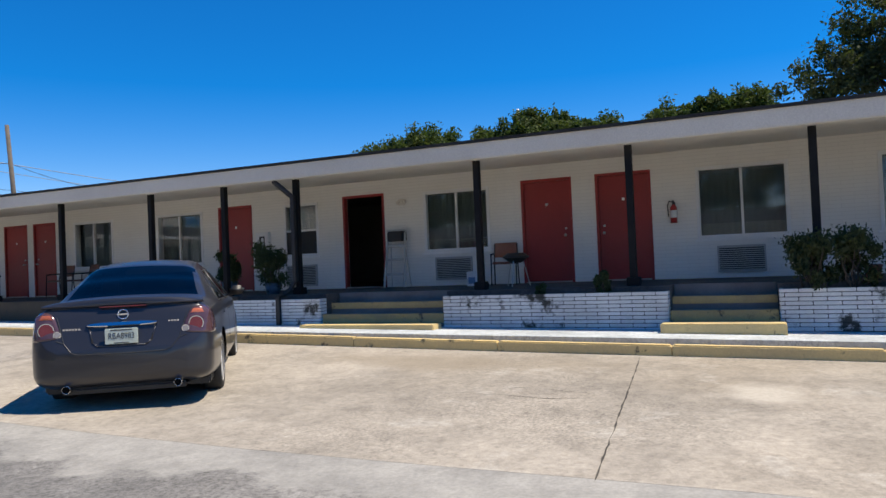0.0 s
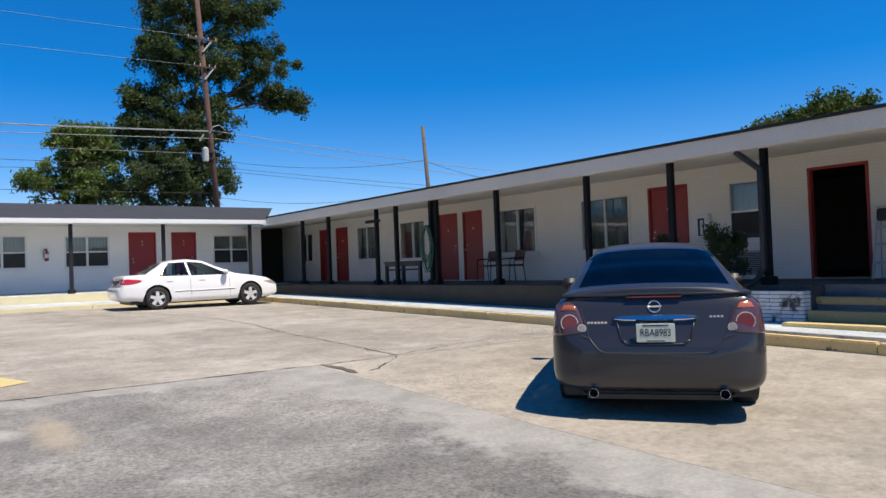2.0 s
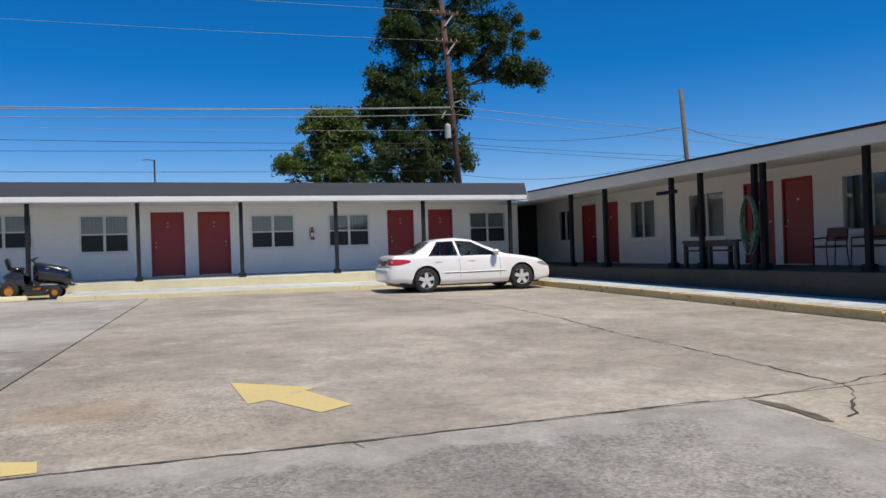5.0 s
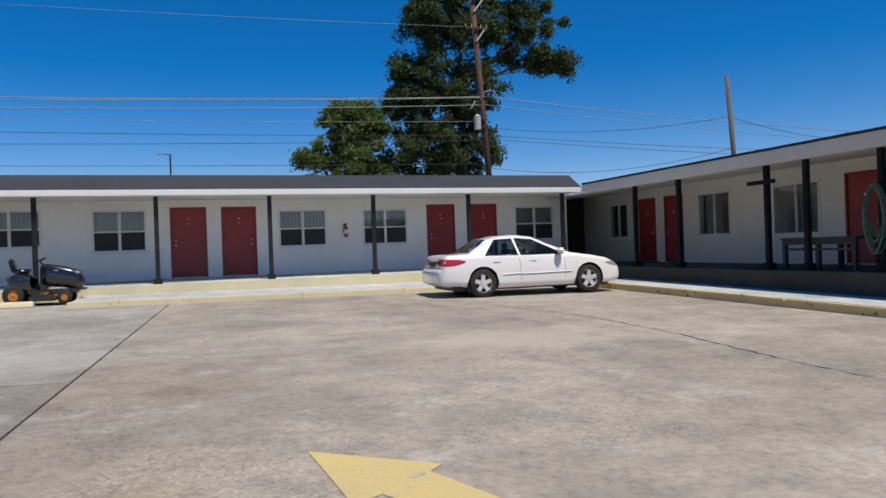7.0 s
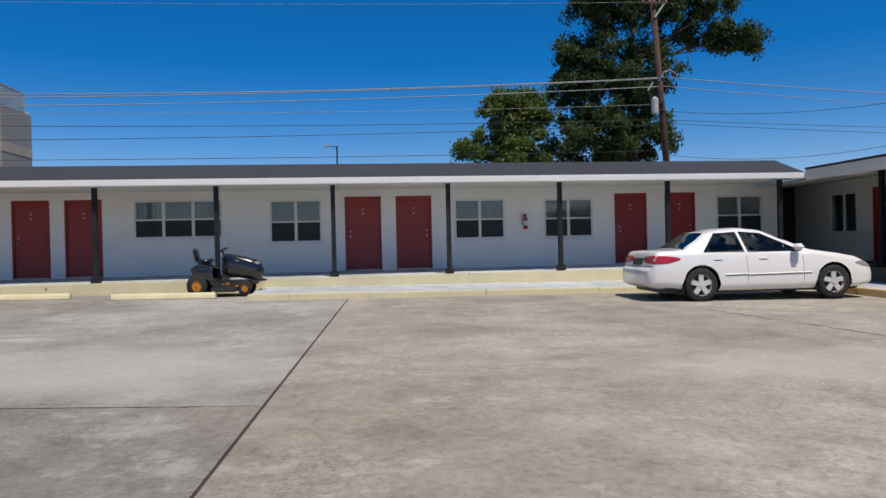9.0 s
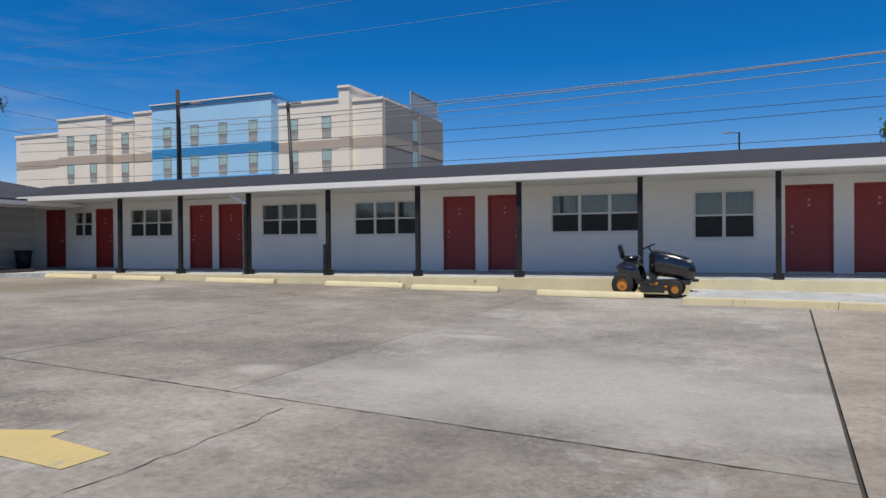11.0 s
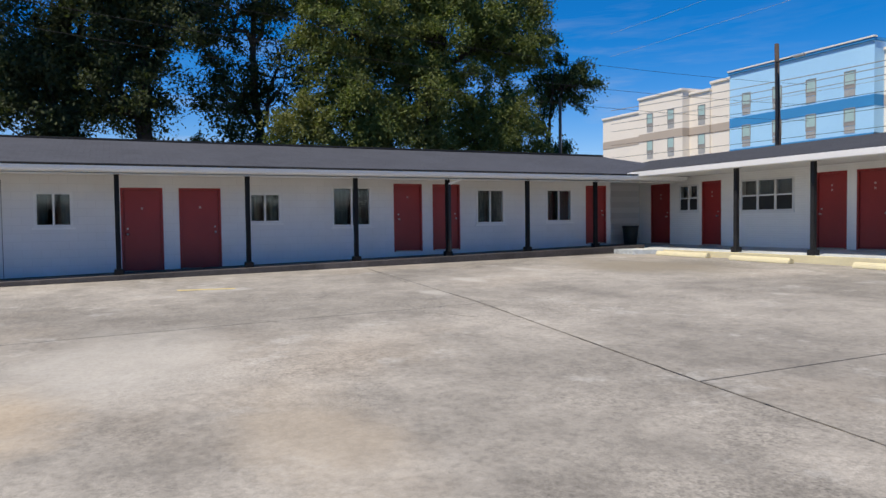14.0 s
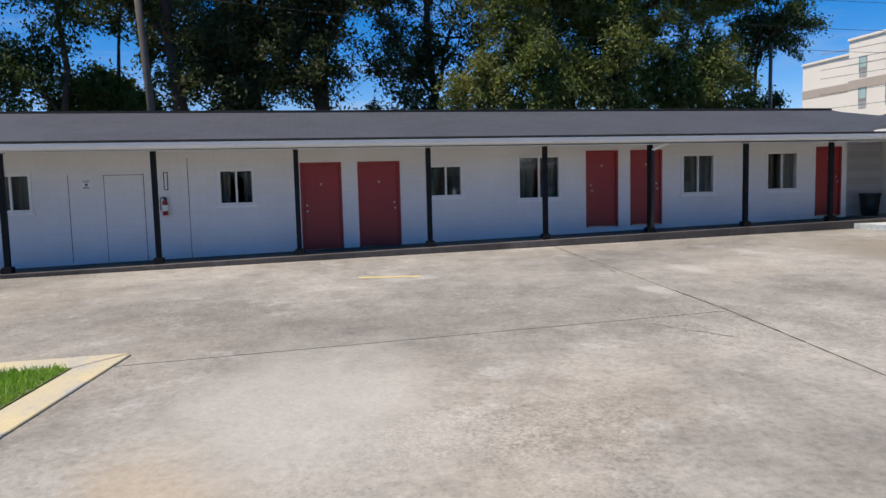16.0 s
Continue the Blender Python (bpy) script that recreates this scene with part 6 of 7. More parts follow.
# Dark box stands in for the ladder's square top opening.
part("bucket_shelf", boxed(((-0.19, -0.02, 1.02), (0.19, 0.22, 1.24)), bevel=0.02), M_TRIM, lad, "dark box below the top cap")
part("top_cap", boxed(((-0.20, -0.03, 1.245), (0.20, 0.20, 1.275)), bevel=0.008), M_LADDER, lad)

M_PAPER = plain("carton_white", (0.70, 0.71, 0.70), (0.62, 0.64, 0.64), 0.6, 4, 60, 0.04)
M_BLUE = plain("print_blue", (0.12, 0.22, 0.38), (0.10, 0.18, 0.32), 0.6, 6, 60, 0.04)
cool = thing("bucket_box", WING_A @ pose(25.10, -0.60, A_FLOOR), "white carton with blue print on the porch floor", "box")
part("carton", boxed(((-0.15, -0.15, 0), (0.15, 0.15, 0.30)), bevel=0.008), M_PAPER, cool)
part("print_panel", boxed(((-0.11, -0.154, 0.05), (0.04, -0.149, 0.18))), M_BLUE, cool, "faded blue print")

fix = thing("wall_light", WING_A @ pose(23.16, 0, 2.43), "small round tan wall light on the brick", "wall light")
part("back_plate", boxed(((-0.09, -0.03, 0), (0.09, -0.001, 0.14)), bevel=0.01), M_CREAM, fix)
for s in (-1, 1):
    bm = bmesh.new()
    tube(bm, (s * 0.045, -0.03, 0.07), (s * 0.05, -0.12, 0.05), 0.028, 0.045, 14)
    part("lamp_cup", bm, M_CREAM, fix)

cab = thing("wall_cabinet", WING_A @ pose(19.33, 0, 1.47), "white metal notice case with a glazed slot", "cabinet")
part("case", boxed(((-0.19, -0.12, 0), (0.19, -0.001, 0.56)), bevel=0.012), M_VINYL, cab)
part("glazed_slot", boxed(((-0.07, -0.126, 0.08), (0.09, -0.119, 0.46)), bevel=0.003), M_TRIM, cab, "dark glazed slot")
part("slot_card", boxed(((-0.01, -0.130, 0.10), (0.06, -0.126, 0.42))), M_PAPER, cab)

# timber rail between the porch posts, with the short arm on one post
arm = thing("cross_arm", Matrix.Translation((1.31, -9.80, 2.47)), "short black timber arm fixed across the porch post", "timber arm")
part("arm_board", boxed(((-0.025, -0.40, 0), (0.025, 0.40, 0.09)), bevel=0.006), M_BLACK, arm)
M_DKWOOD = plain("dark_stained_wood", (0.022, 0.02, 0.02), (0.035, 0.03, 0.028), 0.6, 3, 40, 0.2)
bench = thing("bench_table", Matrix.Translation((1.75, -11.15, A_FLOOR)), "long dark stained timber table against the posts", "table")
part("tabletop", boxed(((-0.35, -0.95, 0.62), (0.35, 0.95, 0.67)), bevel=0.008), M_DKWOOD, bench)
part("apron", boxed(((-0.33, -0.92, 0.52), (-0.29, 0.92, 0.62)), bevel=0.005), M_DKWOOD, bench)
part("stretcher", boxed(((-0.32, -0.88, 0.40), (-0.28, 0.88, 0.45)), bevel=0.005), M_DKWOOD, bench)
for sx in (-0.30, 0.30):
    for sy in (-0.86, 0.0, 0.86):
        part("leg", boxed(((sx - 0.045, sy - 0.045, 0), (sx + 0.045, sy + 0.045, 0.62)), bevel=0.006), M_DKWOOD, bench)
part("brace", _bar([(-0.30, 0.42, 0.42), (-0.30, 0.14, 0.62)], 0.022), M_DKWOOD, bench)

M_HOSE = plain("hose_green", (0.05, 0.15, 0.07), (0.035, 0.11, 0.05), 0.45, 5, 60, 0.05)
M_HOSE2 = plain("hose_pale", (0.22, 0.28, 0.22), (0.17, 0.22, 0.17), 0.5, 5, 60, 0.05)
hose = thing("garden_hose", Matrix.Translation((1.30, -12.62, 1.55)), "coiled green garden hose hanging on a porch post", "hose")
rng = random.Random(5)
for k in range(9):
    w, h, dy = rng.uniform(0.17, 0.24), rng.uniform(0.42, 0.66), rng.uniform(-0.05, 0.05)
    ring = [(0.02 * math.sin(3 * a) - 0.012 * k, dy + w * math.sin(a), 0.66 - h + h * math.cos(a)) for a in [2 * math.pi * i / 22 for i in range(23)]]
    part("hose_loop", _bar(ring, 0.013), M_HOSE2 if k in (2, 6) else M_HOSE, hose, smooth=True)
part("hose_hook", boxed(((-0.06, -0.06, 0.60), (0.06, 0.06, 0.66)), bevel=0.01), M_BLACK, hose)

M_SPOUT = plain("downspout_black", (0.015, 0.015, 0.017), (0.025, 0.025, 0.027), 0.5, 4, 60, 0.05)
ds = thing("downspout", Matrix.Translation((1.30, -22.07, 0)), "black downspout running down the porch post into the planter", "downspout")
part("elbow", _bar([(-0.15, 0.36, 2.86), (-0.02, 0.03, 2.54)], 0.05), M_SPOUT, ds)
part("pipe", boxed(((-0.05, -0.03, 0.85), (0.04, 0.06, 2.56)), bevel=0.01), M_SPOUT, ds)
part("foot_elbow", _bar([(0.0, 0.02, 0.90), (-0.06, 0.10, 0.72), (-0.26, 0.16, 0.60), (-0.45, 0.14, 0.56)], 0.045), M_SPOUT, ds)
part("outlet", boxed(((-0.47, 0.08, 0.02), (-0.405, 0.18, 0.58)), bevel=0.01), M_SPOUT, ds)
dn = thing("downspout", Matrix.Translation((-25.09, -2.40, 0)), "dark downspout with white gutter elbow on the porch post", "downspout")
part("pipe", boxed(((-0.04, -0.05, 0.62), (0.04, 0.03, 2.60)), bevel=0.01), M_SPOUT, dn)
part("elbow", _bar([(0.0, 0.0, 2.60), (-0.18, -0.02, 2.72), (-0.42, -0.10, 2.86)], 0.04), M_FASCIA, dn, "white gutter elbow")
part("foot_elbow", _bar([(0.0, 0.0, 0.66), (-0.10, -0.10, 0.56)], 0.045), M_SPOUT, dn)
dn = thing("downspout", Matrix.Translation((-22.48, -2.42, 0)), "dark downspout strapped to the porch post", "downspout")
part("pipe", boxed(((-0.04, -0.05, 0.42), (0.04, 0.03, 1.45)), bevel=0.01), M_SPOUT, dn)
dn = thing("downspout", Matrix.Translation((-33.93, -9.09, 0)), "black downspout with white gutter elbow on the porch post", "downspout")
part("pipe", boxed(((-0.03, -0.04, 0.70), (0.05, 0.04, 2.62)), bevel=0.01), M_SPOUT, dn)
part("elbow", _bar([(0.0, 0.0, 2.62), (0.05, 0.16, 2.72), (0.14, 0.34, 2.78)], 0.04), M_FASCIA, dn, "white gutter elbow")

gut = thing("gutter", WING_C @ Matrix.Translation((0, EC - 0.03, 2.83)), "white metal gutter along the west eave", "gutter", kind="structure")
gb = bmesh.new()
prof = [(0.0, 0.11), (0.0, 0.0), (-0.07, 0.0), (-0.10, 0.05), (-0.11, 0.115), (-0.10, 0.115), (-0.09, 0.06), (-0.06, 0.012), (-0.012, 0.012), (-0.012, 0.11)]
ga = [gb.verts.new((-36, y, z)) for y, z in prof]
gc = [gb.verts.new((-0.5, y, z)) for y, z in prof]
for k in range(len(prof)):
    gb.faces.new((ga[k], ga[(k + 1) % len(prof)], gc[(k + 1) % len(prof)], gc[k]))
gb.faces.new(ga)
gb.faces.new(gc[::-1])
part("trough", gb, M_FASCIA, gut)
for k in range(28):
    part("gutter_strap", boxed(((-35.5 + 1.27 * k, -0.112, 0.108), (-35.47 + 1.27 * k, 0.0, 0.122))), M_METAL, gut)
ends = thing("gutter_end", Matrix.Translation((-34.05, EB - 0.06, 2.95)), "bent white gutter end at the roof corner", "gutter", kind="structure")
part("trough", boxed(((-0.55, -0.05, 0.0), (0.2, 0.04, 0.10)), bevel=0.02, m=Matrix.Rotation(radians(-8), 4, "Y")), M_FASCIA, ends)

# ---- west wall: panel seams, sign, tube light, plates ----
seam = thing("utility_door", WING_C @ Matrix.Translation((-21.62, 0, 0.325)), "flush white painted utility door in the block wall", "door", kind="structure")
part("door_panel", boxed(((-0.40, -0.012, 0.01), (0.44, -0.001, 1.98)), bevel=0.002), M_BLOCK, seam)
part("door_seam", boxed(((-0.412, -0.006, 0), (-0.40, -0.0008, 1.99)), ((0.44, -0.006, 0), (0.452, -0.0008, 1.99)), ((-0.412, -0.006, 1.98), (0.452, -0.0008, 1.992))), M_MORTAR, seam)
for u, h in ((-22.78, 2.0), (-20.20, 2.35)):
    part("panel_seam", boxed(((u + 21.62 - 0.006, -0.004, 0), (u + 21.62 + 0.006, -0.0008, h))), M_MORTAR, seam)
sg = thing("notice_sign", WING_C @ Matrix.Translation((-22.49, 0, 1.99)), "small white notice with dark unreadable lines", "sign")
part("sign_board", boxed(((0, -0.012, 0), (0.18, -0.001, 0.22)), bevel=0.002), M_VINYL, sg)
for z in (0.03, 0.055, 0.17, 0.195):
    part("text_bar", boxed(((0.02, -0.0145, z), (0.16, -0.0125, z + 0.012))), M_INK, sg)
part("text_bar", boxed(((0.06, -0.0145, 0.09), (0.12, -0.0125, 0.14))), M_INK, sg)
tl = thing("extinguisher_plate", WING_C @ Matrix.Translation((-20.74, 0, 1.94)), "tall narrow white plate with dark border", "sign")
part("plate", boxed(((0, -0.010, 0), (0.10, -0.001, 0.42)), bevel=0.002), M_TRIM, tl)
part("plate_face", boxed(((0.022, -0.013, 0.02), (0.078, -0.0105, 0.40))), M_VINYL, tl)
M_BIN = plain("bin_black_plastic", (0.016, 0.016, 0.018), (0.028, 0.028, 0.03), 0.5, 4, 60, 0.1)
bn = thing("trash_bin", Matrix.Translation((-35.95, -0.95, 0.67)), "black plastic trash bin in the recessed corner", "trash bin")
bm = bmesh.new()
tube(bm, (0, 0, 0), (0, 0, 0.62), 0.22, 0.28, 20)
part("bin_body", bm, M_BIN, bn, smooth=True)
bm = bmesh.new()
tube(bm, (0, 0, 0.60), (0, 0, 0.66), 0.30, 0.30, 20)
part("rim", bm, M_BIN, bn)


# ---- lot: wheel stops, arrows, cracks, island ----
def wheel_stop(x0, x1, y, turn=0.0):
    L = x1 - x0
    m = Matrix.Translation(((x0 + x1) / 2, y, gz((x0 + x1) / 2, y) - 0.005)) @ Matrix.Rotation(radians(turn), 4, "Z") @ Matrix.Rotation(math.atan2(gz(x1, y) - gz(x0, y), L), 4, "Y").inverted()
    bm = bmesh.new()
    a = [bm.verts.new((-L / 2, s * w, z)) for s, w, z in ((-1, 0.11, 0), (-1, 0.10, 0.07), (-1, 0.065, 0.135), (1, 0.065, 0.135), (1, 0.10, 0.07), (1, 0.11, 0))]
    b = [bm.verts.new((L / 2, v.co.y, v.co.z)) for v in a]
    for k in range(6):
        bm.faces.new((a[k], a[(k + 1) % 6], b[(k + 1) % 6], b[k]))
    bm.faces.new(a)
    bm.faces.new(b[::-1])
    bmesh.ops.bevel(bm, geom=bm.edges[:], offset=0.015, segments=2, affect="EDGES")
    ob = part("wheel_stop", bm, M_STOP)
    ob.matrix_world = m
    return tagged(ob, "pale yellow painted concrete wheel stop lying on the lot", "wheel stop", "wheel stops")


wheel_stop(-16.25, -14.05, -3.95)
wheel_stop(-19.45, -17.30, -3.42)
wheel_stop(-22.05, -19.85, -3.05)
wheel_stop(-26.0, -23.72, -2.92)
wheel_stop(-29.4, -27.6, -2.98, 2)
wheel_stop(-32.2, -30.3, -2.95, 3)
deck("sidewalk_corner", [(-34.9, -3.55), (-32.9, -3.35), (-32.4, -2.45), (-34.9, -2.45)], 0.62, M_WALK, "pale concrete slab at the porch corner")


def painted(name, pts, material, label, category):
    bm = bmesh.new()
    f = bm.faces.new([bm.verts.new((x, y, 0)) for x, y in pts])
    bmesh.ops.triangulate(bm, faces=[f])
    bmesh.ops.subdivide_edges(bm, edges=bm.edges[:], cuts=2, use_grid_fill=True)
    for v in bm.verts:
        v.co.z = gz(v.co.x, v.co.y) + 0.004
    ext = bmesh.ops.extrude_face_region(bm, geom=bm.faces[:])
    for e in ext["geom"]:
        if isinstance(e, bmesh.types.BMVert):
            e.co.z += 0.001
    return tagged(part(name, bm, material), label, category)


painted("arrow_marking", [(-9.86, -17.72), (-9.14, -18.28), (-9.25, -18.38), (-8.98, -19.06), (-9.27, -19.24), (-9.60, -18.64), (-9.78, -18.72)], M_ARROW, "worn yellow arrow painted on the concrete", "road marking")
painted("arrow_marking", [(-17.49, -15.58), (-16.60, -15.27), (-16.57, -15.43), (-15.90, -15.55), (-15.93, -15.88), (-16.57, -15.83), (-16.60, -16.05)], M_ARROW, "worn yellow arrow painted on the concrete", "road marking")
painted("line_marking", [(-30.55, -16.7), (-30.35, -16.7), (-30.05, -15.65), (-30.2, -15.6)], M_ARROW, "faded yellow paint line on the concrete", "road marking")
painted("line_marking", [(-11.95, -19.55), (-11.12, -19.82), (-11.08, -20.06), (-11.95, -20.06)], M_ARROW, "faded yellow paint patch on the concrete", "road marking")


def crack(pts, w, seed, label="dark ragged crack in the concrete", stray=0.03):
    rnd = random.Random(seed)
    line = []
    for (x0, y0), (x1, y1) in zip(pts, pts[1:]):
        n = max(3, int(math.hypot(x1 - x0, y1 - y0) / 0.12))
        for i in range(n):
            t = i / n
            line.append(Vector((x0 + (x1 - x0) * t + rnd.uniform(-stray, stray), y0 + (y1 - y0) * t + rnd.uniform(-stray, stray))))
    bm = bmesh.new()
    prev = None
    for a, b in zip(line, line[1:]):
        d = (b - a).normalized()
        k = w * rnd.choice((0.25, 0.5, 0.8, 1.0, 1.5))
        s = Vector((-d.y, d.x)) * k / 2
        cur = [bm.verts.new((q.x, q.y, gz(q.x, q.y) + 0.004)) for q in (a + s, a - s)]
        if prev:
            bm.faces.new((prev[0], prev[1], cur[1], cur[0]))
        prev = cur
    return tagged(part("crack", bm, M_JOINT), label, "crack", kind="structure")


M_SCAR = plain("broken_concrete", (0.15, 0.125, 0.095), (0.075, 0.062, 0.05), 0.95, 3.0, 30, 0.6)
crack([(-4.9, -8.6), (-4.65, -9.83), (-4.29, -11.92), (-4.38, -14.31), (-4.64, -16.36), (-4.65, -18.0), (-4.76, -20.02), (-4.88, -20.25), (-5.40, -20.70), (-5.88, -20.98)], 0.022, 1)
crack([(-5.95, -20.12), (-5.44, -20.08), (-4.74, -20.0), (-2.88, -19.62), (-1.0, -19.5)], 0.018, 2)
crack([(-15.57, -14.17), (-15.54, -15.0), (-15.57, -15.9), (-15.75, -17.5), (-15.6, -19.5)], 0.008, 4)
crack([(-6.02, -29.45), (-5.03, -29.35), (-3.27, -29.18), (-1.07, -28.97), (-0.42, -28.9)], 0.014, 11, "narrow joint across the sandy slab", 0.006)
crack([(-3.06, -27.64), (-3.13, -28.41), (-3.3, -29.1)], 0.009, 12)
crack([(-3.5, -27.4), (-3.58, -28.61), (-3.45, -28.95)], 0.012, 5)
crack([(-12.0, -20.12), (-10.4, -20.11), (-9.2, -20.12), (-7.8, -20.08), (-6.0, -20.06)], 0.026, 14, "ragged joint between two slabs", 0.012)
crack([(-9.2, -20.17), (-9.16, -20.55)], 0.012, 13)
crack([(-12.2, -14.42), (-14.8, -14.08), (-17.6, -13.72), (-19.95, -13.42), (-22.6, -13.02), (-25.4, -12.58), (-27.2, -12.40)], 0.017, 6, "dark crumbled joint between two slabs", 0.008)
crack([(-24.1, -13.3), (-24.6, -13.6), (-25.3, -13.9)], 0.010, 16)
crack([(-29.0, -12.35), (-31.0, -12.1), (-33.6, -11.8)], 0.016, 7)
painted("concrete_scar", [(-5.94, -20.14), (-5.86, -20.22), (-5.79, -20.40), (-5.82, -20.55), (-5.80, -20.72), (-5.87, -20.93), (-5.93, -20.84), (-5.90, -20.60), (-5.93, -20.40)], M_SCAR, "dark broken patch in the concrete", "concrete scar")
M_STOPOLD = plain("old_yellow_on_concrete", (0.58, 0.48, 0.28), (0.44, 0.40, 0.33), 0.85, 1.6, 45, 0.3, spots=(0.54, 2.5, (0.38, 0.355, 0.315)))
M_TURF = plain("turf", (0.09, 0.14, 0.035), (0.13, 0.15, 0.05), 0.95, 3.0, 60, 0.5)
M_GRASS = leaf("grass_blades", (0.17, 0.33, 0.045), (0.27, 0.43, 0.07), (0.24, 0.31, 0.075))
isl = tagged(new("kerb_island"), "faded yellow kerb around the grass island", "kerb", kind="structure")
NORTH = [(-25.62, -19.53), (-18.5, -20.66), (-18.6, -20.95), (-25.16, -19.98)]
WEST = [(-25.64, -19.55), (-25.18, -19.99), (-25.40, -28.0), (-25.90, -28.0)]
for a, b, c, d in (NORTH, (WEST[0], WEST[3], WEST[2], WEST[1])):
    a, b, c, d = Vector(a), Vector(b), Vector(c), Vector(d)
    for i in range(3):
        bm = bmesh.new()
        u, v = i / 3 + 0.001, (i + 1) / 3 - 0.001
        prism(bm, [tuple(a.lerp(b, u)), tuple(a.lerp(b, v)), tuple(d.lerp(c, v)), tuple(d.lerp(c, u))], lambda x, y: gz(x, y) - 0.05, lambda x, y: gz(x, y) + 0.022)
        bmesh.ops.bevel(bm, geom=bm.edges[:], offset=0.008, segments=1, affect="EDGES")
        part("kerb_stone", bm, M_STOPOLD, isl)
bm = bmesh.new()
prism(bm, [(-25.15, -19.99), (-18.6, -20.96), (-18.6, -28), (-25.39, -28)], lambda x, y: gz(x, y) - 0.05, lambda x, y: gz(x, y) + 0.03)
tagged(part("island_soil", bm, M_TURF), "soil of the grass island", "ground", kind="structure")
rng = np.random.default_rng(12)
n = 170000
gx, gy = rng.uniform(-25.40, -18.62, n), rng.uniform(-27.98, -19.99, n)
ok = (gy < -20.0 - 0.148 * (gx + 25.15)) & (gx > -25.15 + 0.031 * (gy + 20))
gx, gy = gx[ok], gy[ok]
n = len(gx)
gh, ga2 = rng.uniform(0.03, 0.085, n), rng.uniform(0, 6.28, n)
zz = np.array([gz(a, b) for a, b in zip(gx, gy)]) + 0.03
ca, sa = np.cos(ga2) * 0.006, np.sin(ga2) * 0.006
lx, ly = rng.normal(0, 0.025, n), rng.normal(0, 0.025, n)
v = np.stack([np.stack([gx - ca, gy - sa, zz], 1), np.stack([gx + ca, gy + sa, zz], 1), np.stack([gx + lx, gy + ly, zz + gh], 1)], 1).reshape(-1, 3)
me = bpy.data.meshes.new("grass")
me.from_pydata(v.tolist(), [], np.arange(3 * n).reshape(-1, 3).tolist())
me.materials.append(M_GRASS)
tagged(new("grass", me), "short green mown grass on the island", "grass", kind="stuff")


# ---- beyond the roofs ----
M_STUCCO = plain("hotel_stucco_cream", (0.88, 0.81, 0.715), (0.83, 0.76, 0.67), 0.9, 0.15, 26, 0.04)
M_BAND = plain("hotel_stucco_tan", (0.50, 0.42, 0.35), (0.45, 0.38, 0.315), 0.9, 0.15, 26, 0.04)
M_SKYB = plain("hotel_stucco_blue", (0.40, 0.70, 0.95), (0.36, 0.65, 0.91), 0.9, 0.15, 26, 0.04)
M_DEEPB = plain("hotel_stucco_deep_blue", (0.03, 0.27, 0.58), (0.026, 0.235, 0.52), 0.9, 0.15, 26, 0.04)
# Grey of the window trim; on the side wall it paints in shade.
M_HGREY = plain("hotel_grey_trim_and_shade", (0.34, 0.32, 0.305), (0.30, 0.285, 0.27), 0.9, 0.15, 26, 0.04)
M_SCREEN = plain("roof_screen_grey", (0.42, 0.42, 0.41), (0.36, 0.36, 0.35), 0.7, 0.3, 8, 0.1)
# Opaque pale green stands in for the glass; no blind is modelled.
M_HGLASS = plain("hotel_window_pale_green", (0.42, 0.58, 0.55), (0.36, 0.52, 0.50), 0.3, 0.5, 8, 0.0, coat=0.2)

HOTEL = Matrix.Translation((-41.85, 38.8, 0)) @ Matrix.Rotation(radians(180), 4, "Z")
hotel = thing("hotel_building", HOTEL, "four-storey cream and blue hotel beyond the motel roof", "hotel")
DEPTH = -13.7


def block(x0, x1, out, z1, main, band, cap=None):
    """A bay of the facade; local x runs along it, +y is the side that is seen."""
    part("wall", boxed(((x0, DEPTH, -1), (x1, out, 10.45)), ((x0, DEPTH, 11.35), (x1, out, z1))), main, hotel)
    part("band", boxed(((x0 - 0.01, DEPTH + 0.02, 10.452), (x1, out + 0.03, 11.348))), band, hotel)
    part("parapet", boxed(((x0 - 0.1, DEPTH, z1), (x1 + 0.1, out + 0.14, z1 + 0.26)), bevel=0.03), cap or main, hotel)


def hwin(x, z, out):
    """A narrow hotel window with a dark frame, a pale green pane and the grille of a room unit under it."""
    w = part("window", boxed(((x - 0.44, out - 0.05, z), (x + 0.44, out + 0.02, z + 1.40))), M_HGLASS, hotel)
    part("window_frame", boxed(((x - 0.50, out, z - 0.04), (x - 0.44, out + 0.06, z + 1.46)), ((x + 0.44, out, z - 0.04), (x + 0.50, out + 0.06, z + 1.46)), ((x - 0.44, out, z + 0.30), (x + 0.44, out + 0.05, z + 0.36)), ((x - 0.44, out, z + 1.40), (x + 0.44, out + 0.06, z + 1.46))), M_HGREY, w)
    part("lower_light", boxed(((x - 0.44, out + 0.021, z), (x + 0.44, out + 0.03, z + 0.30))), M_HGREY, w)
    part("vent_grille", boxed(((x - 0.48, out, z - 0.62), (x + 0.48, out + 0.03, z - 0.05))), M_ACMETAL, w)


block(0.0, 3.05, 0.0, 14.62, M_STUCCO, M_BAND)
block(3.05, 4.15, 0.65, 15.85, M_STUCCO, M_BAND)
block(4.15, 11.22, 0.0, 14.88, M_STUCCO, M_BAND)
block(11.22, 25.95, 1.2, 15.60, M_SKYB, M_DEEPB, M_DEEPB)
part("parapet_trim", boxed(((11.1, 1.0, 15.86), (26.1, 1.40, 15.98))), M_STUCCO, hotel)
part("base_band", boxed(((11.22, 0.5, 7.4), (25.95, 1.24, 8.3))), M_DEEPB, hotel)
block(25.95, 27.1, 0.0, 14.85, M_STUCCO, M_BAND)
